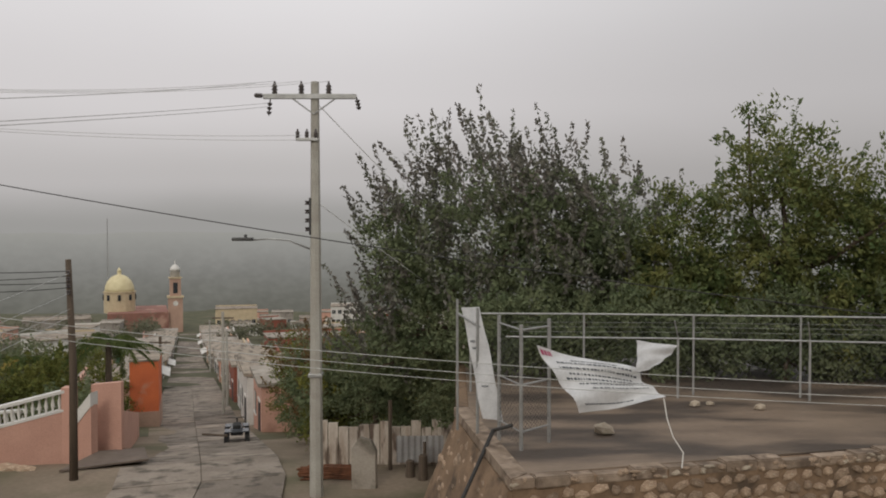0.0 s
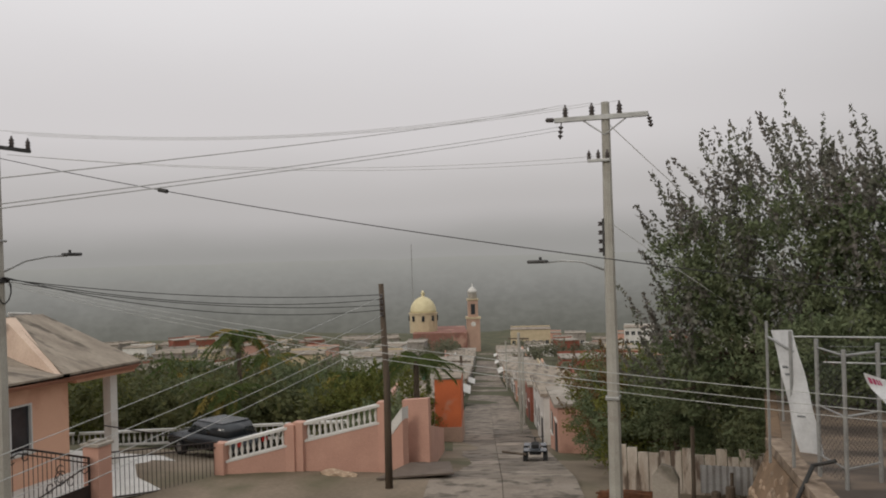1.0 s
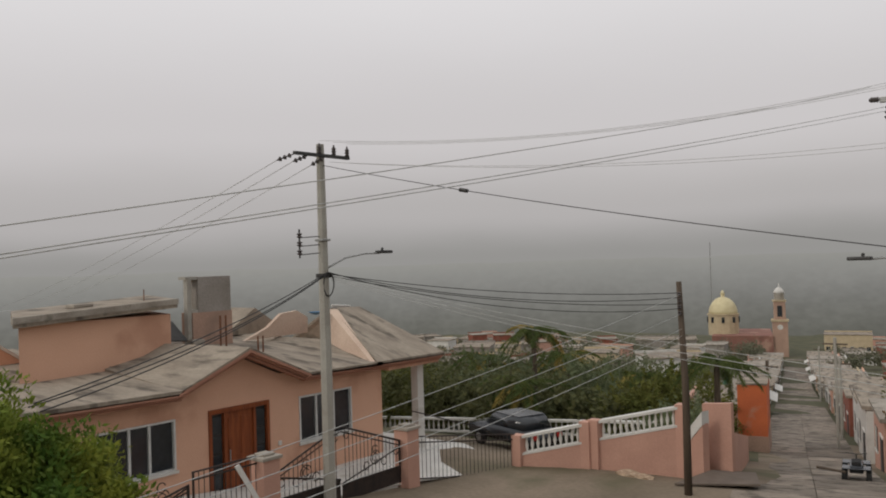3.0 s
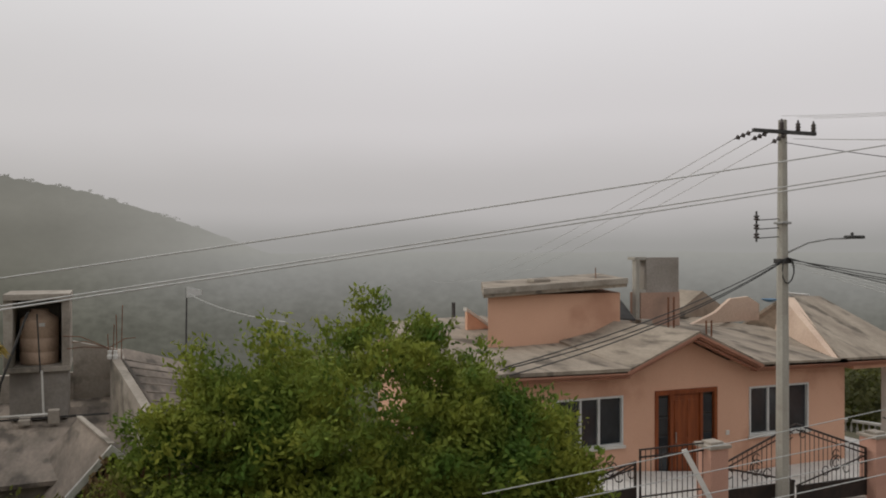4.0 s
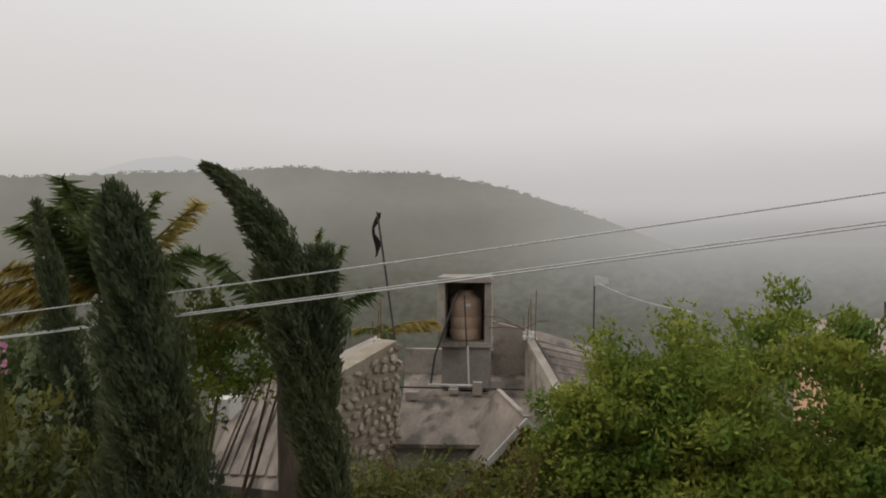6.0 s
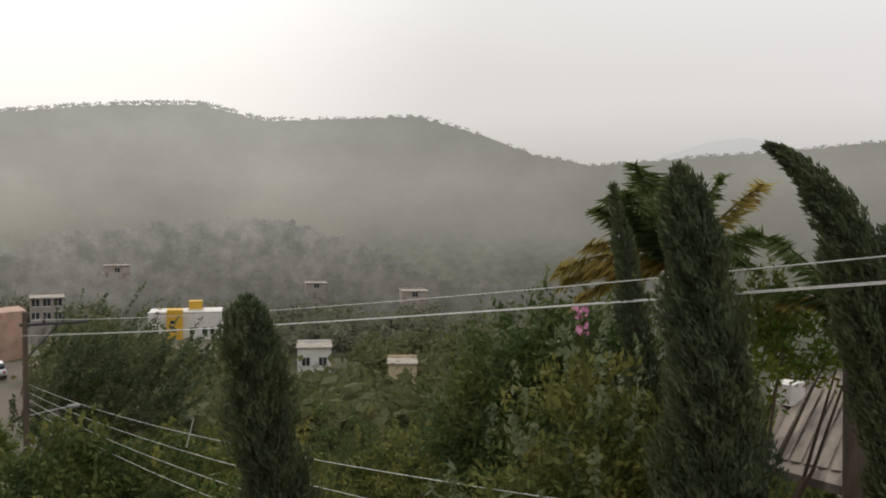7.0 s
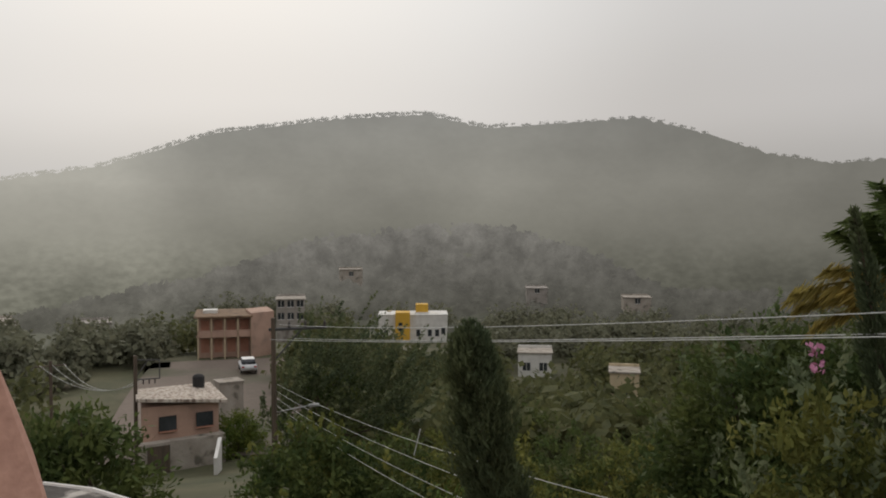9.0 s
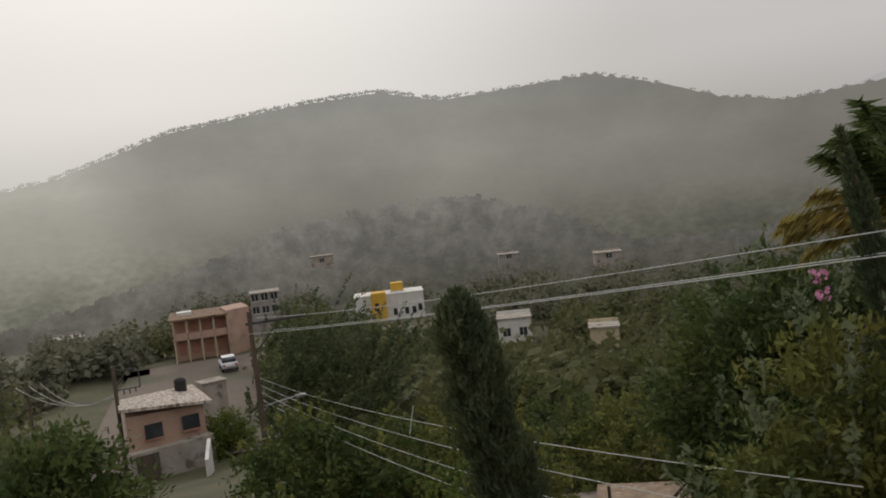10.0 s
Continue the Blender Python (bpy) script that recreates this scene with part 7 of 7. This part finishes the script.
for k in range(1300):
    b, r = rng.uniform(-42, 76), math.exp(rng.uniform(math.log(42), math.log(270)))
    p = site(b, r)
    if not open_spot(b, r) or abs(p.x - street_x(p.y)) < (8 if r < 260 else 0) or (b > 35 and r < 46) or b > 58:
        continue
    town_w.append((p.x, p.y, ground_z(p.x, p.y), rng.uniform(1.2, 2.4) * (1 + r / 350)))
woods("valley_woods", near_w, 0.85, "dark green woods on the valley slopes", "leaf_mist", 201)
woods("hillside_woods", far_w, 0.85, "grey-green woods at the hill's foot, paled for haze", "leaf_far_mist", 203, 1.8)
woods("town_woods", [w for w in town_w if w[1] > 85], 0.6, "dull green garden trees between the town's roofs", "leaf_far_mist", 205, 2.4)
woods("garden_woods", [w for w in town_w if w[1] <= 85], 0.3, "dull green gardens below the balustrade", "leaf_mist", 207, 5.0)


# ---- houses of town and valley ----
def small_house(at, turn, w, d, h, wall, roof, label, wins=2, door=True, storeys=1, group="town houses", floors_h=2.9, awning=None):
    """A flat-roofed house, its front towards local -y."""
    ob = thing("house", at, label, "house", group, turn=turn)
    body = part("wall", box_of((-w / 2, 0, -3.0), (w / 2, d, h)), wall, ob)
    part("roof", box_of((-w / 2 - 0.15, -0.2, h), (w / 2 + 0.15, d + 0.15, h + 0.18)), roof, ob)
    part("parapet", box_of((-w / 2 - 0.1, d - 0.1, h + 0.18), (w / 2 + 0.1, d + 0.1, h + 0.5)), wall, ob)
    for s in range(storeys):
        n = wins + (1 if door and s == 0 else 0)
        for k in range(n):
            x = -w / 2 + w * (k + 0.5) / n
            z = s * floors_h
            if door and s == 0 and k == n // 2:
                dr = part("door", box_of((x - 0.5, -0.05, 0), (x + 0.5, 0.05, 2.1)), "steel_dark", ob)
                part("frame", box_of((x - 0.6, -0.07, 2.1), (x + 0.6, 0.03, 2.2)), "white", dr)
            else:
                wn = part("window", box_of((x - 0.6, -0.08, z + 0.85), (x + 0.6, 0.02, z + 0.95)), "white", ob)
                part("pane", box_of((x - 0.55, -0.03, z + 0.95), (x + 0.55, 0.03, z + 2.1)), "pane", wn)
                part("frame", box_of((x - 0.03, -0.06, z + 0.95), (x + 0.03, -0.031, z + 2.1)), "white", wn)
    if awning:
        part("awning", prism([(-w * 0.3, -0.2, h * 0.8), (w * 0.3, -0.2, h * 0.8), (w * 0.3, -1.1, h * 0.68), (-w * 0.3, -1.1, h * 0.68)], (0, 0, 0.05)), awning, ob)
    return ob


rs = random.Random(17)
WALLS = ["pink", "old_plaster", "white", "cream", "grey_block", "peach"]
LEFT = ["pink", "old_plaster", "pink", "green", "white", "old_plaster", "cream", "pink", "white", "grey_block"]
RIGHT = ["pink", "white", "white", "rust_red", "old_plaster", "cream", "pink", "white", "grey_block", "old_plaster"]
WORD = {"pink": "pink", "orange": "bright orange", "old_plaster": "weathered grey", "white": "whitewashed", "green": "green", "cream": "cream", "grey_block": "bare block", "peach": "peach", "rust_red": "rust-red"}
orange_wall = thing("garden_wall", (-14.9, 47.6, ground_z(-14.9, 47.6)), "bright orange painted end wall beside the street", "wall", turn=15.7)
part("wall", box_of((-1.55, 0, -0.8), (0.0, 5.2, 3.75)), "orange", orange_wall)
part("plinth", box_of((-1.58, -0.03, -0.8), (0.03, 5.23, 0.9)), "faded", orange_wall, "dark stained foot of the wall")
part("coping", box_of((-1.62, -0.06, 3.75), (0.06, 5.26, 3.85)), "roof_slab", orange_wall)
for sd, names, s0 in ((-1, LEFT, 27.0), (1, RIGHT, 13.0)):
    s, k = s0, 0
    while s < 215:
        ln = rs.uniform(6, 9)
        q = 28 + (s + ln / 2) * 0.962
        m = names[k % len(names)] if k < 10 else rs.choice(WALLS)
        o = sd * (2.9 + rs.uniform(0, 0.3))
        g = ground_z(street_x(q), q)
        small_house((street_x(q) + o * 0.962, q + o * 0.273, g - 0.4), (-90 if sd > 0 else 90) + 15.8, ln - rs.uniform(0.2, 1.0), rs.uniform(3.5, 5) if s < 60 else rs.uniform(5, 8), rs.uniform(2.4, 3.0) if sd < 0 else rs.uniform(2.6, 3.6), m, rs.choice(["roof_slab", "old_plaster", "roof_slab"]), WORD[m] + " plastered street house with flat roof", rs.choice([1, 2]), True, 1, awning=rs.choice([None, None, None, None, None, "white"]))
        s += ln + rs.uniform(0.3, 2.0)
        k += 1
for k in range(190):
    b, r = rs.uniform(-12, 44), 300 - 215 * rs.random() ** 1.6
    p = site(b, r)
    if abs(p.x - street_x(p.y)) < 15 or (15.0 < b < 23.0 and r > 258) or (b > 24 and r < 120):
        continue
    m = rs.choice(["white", "pink", "old_plaster", "cream", "grey_block", "grey_block", "rust_red"])
    word = {"white": "whitewashed", "pink": "pink", "old_plaster": "weathered grey", "cream": "cream", "grey_block": "bare block", "rust_red": "rust-red"}[m]
    small_house((p.x, p.y, ground_z(p.x, p.y)), b + rs.uniform(-25, 25), rs.uniform(5, 8), rs.uniform(5, 7), rs.choice([2.6, 2.8, 4.6]), m, rs.choice(["roof_slab", "old_plaster", "roof_slab"]), word + " town house among garden trees", 2, True, 1)


def lamp_pole(at, h, label="thin street pole with a short crossbar"):
    p = thing("street_pole", at, label, "utility pole", "town poles")
    part("shaft", rods([((0, 0, -0.5), (0, 0, h))], 0.1, 7), "old_wood" if h < 5.5 else "concrete", p)
    part("crossbar", rods([((-0.7, 0, h - 0.4), (0.7, 0, h - 0.4))], 0.05, 5), "old_wood", p)


for x, y, h in ((-2.2, 56, 5.2), (1.9, 54.5, 6.8), (2.4, 60, 5.6), (2.6, 112, 7)):
    lamp_pole((street_x(y) + x, y, ground_z(street_x(y) + x, y)), h)

# church with dome and bell tower
church = thing("church", site(18.8, 282, -24.0), "pink stone church with yellow dome and bell tower", "church", turn=18.8)
part("nave", box_of((-9, -4, -6), (9, 22, 5.0)), "nave_red", church, "rust-red nave wall")
part("drum", lathe([(4.75, 4.5), (4.75, 10.9), (5.0, 11.0), (5.0, 11.35), (4.6, 11.4)], (-5.6, 6, 0), 16), "cream", church)
dome = part("dome", lathe([(4.5 * math.cos(a), 11.35 + 5.4 * math.sin(a)) for a in [k * math.pi / 20 for k in range(10)]] + [(0.6, 16.7), (0.6, 17.6), (0.75, 17.7), (0.5, 18.3), (0.1, 18.9)], (-5.6, 6, 0), 20), "dome", church, "yellow tiled dome with small lantern", True)
for k in range(8):
    a = k * math.tau / 8
    part("window", box_of((-5.6 + 4.6 * math.cos(a) - 0.45, 6 + 4.6 * math.sin(a) - 0.45, 8.6), (-5.6 + 4.6 * math.cos(a) + 0.45, 6 + 4.6 * math.sin(a) + 0.45, 10.4)), "pane", church)
tw = part("bell_tower", box_of((9.0, -3, -6), (13.4, 1.4, 9.5)), "church_stone", church, "square pink stone bell tower")
part("belfry", box_of((9.5, -2.5, 9.5), (12.9, 0.9, 15.5), 0.1), "church_stone", tw)
part("cornice", box_of((8.7, -3.3, 9.3), (13.7, 1.7, 9.9)), "cream", tw)
part("cornice", box_of((9.2, -2.8, 15.5), (13.2, 1.2, 15.9)), "cream", tw)
part("arch", box_of((10.5, -2.62, 10.8), (11.9, -2.45, 14.2)), "pane", tw)
part("clock", rods([((11.2, -3.1, 7.6), (11.2, -2.9, 7.6))], 0.8, 16), "white", tw)
part("cupola", lathe([(1.5, 15.9), (1.5, 18.0), (1.7, 18.1), (1.4, 18.9), (0.8, 19.6), (0.15, 20.0), (0.1, 21.2)], (11.2, -0.8, 0), 12), "white", tw, "white cupola", True)
for b0, b1, d, z0, z1, m, lab in ((11.3, 14.0, 276, -24, -18.4, "cream", "long cream public building near the church"), (4.4, 6.4, 262, -23, -17.0, "white", "white two-storey building above the roofs"), (21.6, 25.5, 250, -22, -17.5, "grey_block", "grey block building beside the church"), (0.5, 3.5, 250, -22, -18.2, "rust_red", "long rust-red market roof")):
    p = site((b0 + b1) / 2, d, z0)
    small_house(p, (b0 + b1) / 2, d * radians(b1 - b0), 9, z1 - z0, m, "roof_slab", lab, 5, True, 1 if m != "white" else 2)
radio = thing("radio_mast", site(20.6, 300, -25), "thin radio mast behind the church", "mast")
part("mast", rods([((0, 0, 0), (0, 0, 36))], 0.14, 5), "galv", radio)

for b, d, z, s in ((20.6, 43, 2.2, 31), (32.4, 50, 3.4, 32), (33.2, 43, 1.3, 33), (30.2, 58, 0.9, 34), (36, 55, 1.2, 35), (25.6, 52, 0.3, 36)):
    p = site(b, d)
    fr = random.Random(s)
    palm((p.x, p.y, ground_z(p.x, p.y)), (p.x + 0.2, p.y, z), [(fr.uniform(0, 360), fr.uniform(1.8, 2.7), fr.uniform(0.2, 1.5), fr.uniform(1.2, 2.2), 0 if fr.random() < 0.8 else 1) for _ in range(18)], "palm rising from the gardens down the hill", s)

# valley lane and buildings
lane = part("lane", ([site(b, r, ground_z(*site(b, r)[:2]) + 0.3) for r in (62, 68, 75, 82, 90, 98, 106) for b in (154.5 + 2.2 * (r - 62) / 44, 158, 161, 164, 167, 170.5 - 4 * (r - 62) / 44)], [(6 * i + j, 6 * i + j + 1, 6 * i + j + 7, 6 * i + j + 6) for i in range(6) for j in range(5)]), "dust", None, "bare dusty lot and lane crossing the valley", True)
tagged(lane, "", "road", kind="structure")
vh = thing("house", (-16, -61, -9.5), "peach valley house with a peeling white roof", "house", "valley houses")
vo = Vector((-16, -61, -9.5))


def V(*p):
    return tuple(Vector(p) - vo)


part("wall", prism([V(-13.2, -59.2, -5.0), V(-18.7, -59.5, -5.3), V(-19.3, -65, -5.2), V(-14.0, -62.6, -4.9)], (0, 0, -2.4)), "faded", vh)
part("wall", prism([V(-12.9, -58.4, -7.42), V(-18.9, -58.6, -7.42), V(-19.3, -65, -7.42), V(-14.0, -62.6, -7.42)], (0, 0, -3.5)), "old_plaster", vh)
roof = part("roof", prism([V(-12.75, -58.7, -4.25), V(-19.2, -58.9, -5.05), V(-19.9, -65.4, -4.9), V(-13.7, -63.0, -4.4)], (0, 0, -0.22)), "flaked_lime", vh, "sloping roof with flaking white paint")
for x in (-15.0, -17.6):
    wn = part("window", box_of(V(x - 0.65, -59.25, -6.9), V(x + 0.65, -59.1, -6.82)), "peach_trim", vh)
    part("pane", box_of(V(x - 0.6, -59.3, -6.8), V(x + 0.6, -59.18, -5.8)), "pane", wn)
part("gate", box_of(V(-14.9, -58.38, -9.6), V(-13.4, -58.3, -7.6)), "old_wood", vh)
part("side_wall", prism([V(-17.6, -56.2, -7.0), V(-16.4, -53.4, -7.6), V(-16.4, -53.4, -10), V(-17.6, -56.2, -10)], (-0.25, 0, 0)), "white", vh)
drum = thing("water_drum", (-18.4, -63.4, -4.95), "black water drum on the valley roof", "drum")
part("drum", lathe([(0.42, 0), (0.45, 0.1), (0.45, 0.95), (0.3, 1.1), (0.1, 1.15)], (0, 0, 0), 14), "rubber", drum)
shed = thing("shed", (-21.9, -67, -9.5), "small white shed with tin roof", "shed")
part("wall", box_of((-1.0, -0.8, 0), (0.9, 0.8, 4.2)), "old_plaster", shed)
part("roof", box_of((-1.1, -0.9, 4.2), (1.0, 0.9, 4.3)), "old_plaster", shed)

ph = thing("house", (-34.2, -104.7, -9.0), "salmon two-storey house with open galleries", "house", "valley houses", turn=161.2)
part("wall", box_of((-3.6, 0.0, -3), (3.0, 7, 4.7)), "faded", ph)
part("roof", box_of((-4.0, -1.9, 4.7), (3.2, 7.3, 4.9)), "mortar", ph)
part("floor_slab", box_of((-3.7, -1.6, 2.2), (3.1, 0, 2.4)), "faded", ph)
part("railing", box_of((-3.6, -1.6, 2.4), (3.0, -1.5, 3.1)), "faded", ph)
for k in range(5):
    x = -3.5 + 6.5 * k / 4
    part("column", box_of((x - 0.08, -1.6, -3), (x + 0.08, -1.42, 4.7)), "cream", ph)
for k in range(4):
    x = -2.7 + 6.5 * k / 4
    for z in (0.1, 2.5):
        part("opening", box_of((x - 0.5, -0.05, z), (x + 0.5, 0.02, z + 1.7)), "peach_trim", ph)
part("side_wing", prism([(3.0, -1.8, -3), (6.0, 2.0, -3), (6.0, 2.0, 5.0), (3.0, -1.8, 5.2)], (-0.6, 6, 0)), "faded", ph)
part("stair_head", box_of((-3.0, 2, 4.9), (-1.2, 4, 5.3)), "white", ph)
small_house((-57, -139, -10.5), 157, 5.0, 6, 4.4, "grey_block", "old_plaster", "grey two-storey house under construction", 3, False, 2, "valley houses", 2.2)

yh = thing("house", (-81.5, -137.8, -15.3), "white house with a bright yellow tower", "house", "valley houses", turn=149.3)
part("wall", box_of((-6.6, 0, -2), (6.6, 7, 5.0)), "white", yh)
part("roof", box_of((-6.7, -0.1, 5.0), (6.7, 7.1, 5.2)), "white", yh)
part("yellow_tower", box_of((-3.4, -1.2, -1), (-0.6, 2.5, 5.7), 0.05), "yellow", yh, "bright yellow stair tower")
part("yellow_tank_room", box_of((0.5, 1.5, 5.2), (2.9, 4.0, 7.0), 0.05), "yellow", yh)
part("ledge", box_of((0.3, 1.3, 5.2), (3.1, 4.2, 5.5)), "white", yh)
for x, z in ((-2.4, 2.2), (-2.4, 3.2), (4.6, 1.0), (3.2, 1.0), (1.0, 1.0), (-5.2, 0.8), (5.8, 1.4)):
    wn = part("window", box_of((x - 0.45, -1.26 if -3.4 < x < -0.6 else -0.06, z - 0.08), (x + 0.45, -1.19 if -3.4 < x < -0.6 else 0.01, z)), "white", yh)
    part("pane", box_of((x - 0.38, -1.24 if -3.4 < x < -0.6 else -0.04, z), (x + 0.38, -1.18 if -3.4 < x < -0.6 else 0.02, z + (0.6 if -3.4 < x < -0.6 else 1.3))), "pane", wn)
part("dish", lathe([(0.02, 0), (0.4, 0.08), (0.6, 0.25), (0.4, 0.12), (0.02, 0.04)], (-4.6, 1, 5.6), 12), "cream", yh)
small_house((-75.5, -93.4, -14.6), 141, 4.8, 5, 3.4, "white", "old_plaster", "small white house with rooftop rods", 2, False, 1, "valley houses")
small_house((-70.7, -70.8, -13.8), 136, 3.4, 4, 3.7, "cream", "old_plaster", "small cream house among the trees", 1, False, 1, "valley houses")
# grey wall colours stand in for the mist over these houses
for b, d, w, h, m in ((153.6, 225, 6, 2.6, "old_plaster"), (170.0, 150, 5, 2.0, "grey_block"), (175.5, 145, 5, 2.6, "old_plaster"), (140.9, 205, 5, 2.0, "grey_block"), (134.2, 190, 6, 2.2, "old_plaster"), (176, 150, 7, 3, "old_plaster")):
    small_house(site(b, d, hill_z(b, d)[0] + 2.8), b + 10 * math.sin(b), w, 5, h, m, "old_plaster" if m == "old_plaster" else "grey_block", "hillside house half hidden among trees, greyed for mist", 1, False, 1, "hillside houses")
car2 = vehicle(site(160.6, 97, ground_z(*site(160.6, 97)[:2]) + 0.35), 255, "white car parked by the valley lane", "car_white")

# poles of the valley line
fp = thing("utility_pole", FP, "weathered valley pole with one long braced crossarm", "utility pole", "valley poles")
part("shaft", tube([(0, 0, -2.5), (0, 0, 3), (0.02, 0, 7.1)], [0.12, 0.1, 0.075], 8), "old_wood", fp)
arm_w = Vector((-1.5, 0.65, 0.04))
part("crossarm", rods([((0.15, -0.06, 6.72), tuple(Vector((0, 0, 6.72)) + arm_w * 1.05))], 0.05, 6), "steel_dark", fp)
part("brace", rods([((0, 0, 5.7), tuple(Vector((0, 0, 6.7)) + arm_w * 0.55))], 0.028, 6), "steel_dark", fp)
for f in (0.3, 0.62, 1.0):
    insulator(tuple(Vector((0, 0, 6.76)) + arm_w * f), fp, size=0.7)
lamp = part("lamp_arm", tube([(0, 0, 4.0), (-0.5, 0.2, 4.1), (-1.1, 0.45, 4.2)], 0.02, 6), "galv", fp, "pale street light arm", True)
part("lamp_head", box_of((-1.35, 0.4, 4.15), (-1.0, 0.55, 4.25), 0.03), "galv", lamp)
tf = thing("utility_pole", (-13.2, -60.8, -9.5), "valley pole carrying a steel switch frame", "utility pole", "valley poles")
part("shaft", rods([((0, 0, -0.5), (0, 0, 7.9))], 0.14, 7), "old_wood", tf)
part("frame", rods([((0, 0, 7.6), (-1.6, 0.3, 7.5)), ((-1.6, 0.3, 7.5), (-1.6, 0.3, 6.2)), ((0, 0, 6.2), (-1.6, 0.3, 6.2)), ((0, 0, 6.3), (-0.8, 0.2, 7.5))], 0.045), "steel_dark", tf)
for x in (-0.5, -0.9, -1.3):
    part("fuse", rods([((x, 0.2, 6.2), (x, 0.2, 5.85))], 0.05), "porcelain", tf)
tp = thing("utility_pole", (-9.5, -74, -9.5), "distant pole with a cluster of insulators", "utility pole", "valley poles")
part("shaft", rods([((0, 0, -0.5), (0, 0, 6))], 0.13, 7), "old_wood", tp)
part("crossarm", rods([((-1.2, 0, 5.6), (1.2, 0, 5.6))], 0.06), "old_wood", tp)
for k in range(3):
    wire("power_line", (-10.5 + k * 0.9, -74, -3.8), (-13.4 - 0.4 * k, -60.8, -3.3), 1.4, 0.02, "bare_wire", "slack pale line between valley poles", "slack lines", 16)
for z, e in zip((2.57, 2.33, 2.1, 1.86), ((-6.0, -3.7, 5.15), (-6.0, -3.9, 4.75), (-6.0, -4.1, 4.35), (-6.1, -4.3, 3.95))):
    wire("power_line", (-9.82, -25.4, z), e, 0.28, 0.006, "bare_wire", "pale secondary line climbing from the valley", "secondary lines", 40)
spr = part("line_spacer", rods([((-7.2, -12.1, 4.26), (-7.1, -12.15, 3.8))], 0.01), "bare_wire", None)
tagged(spr, "thin spacer rod between the secondary lines", "spacer")
hut = thing("hut", (-16.4, -15.8, -3.3), "unfinished brown block hut below the terrace", "hut", turn=134)
part("wall", box_of((-1.3, 0, -1.5), (1.3, 2.2, 1.9)), "stone", hut)
part("gable", prism([(-1.3, 0, 1.9), (1.3, 0, 1.9), (-0.6, 0, 2.2)], (0, 0.2, 0)), "stone", hut)
part("roof", prism([(-2.6, -0.2, 1.7), (-1.3, -0.2, 1.8), (-1.3, 2.6, 1.5), (-2.6, 2.6, 1.4)], (0, 0, 0.05)), "sooty_roof", hut, "loose tin sheets")
part("post", rods([((-0.9, -0.15, 0), (-0.9, -0.15, 2.7))], 0.05), "old_wood", hut)
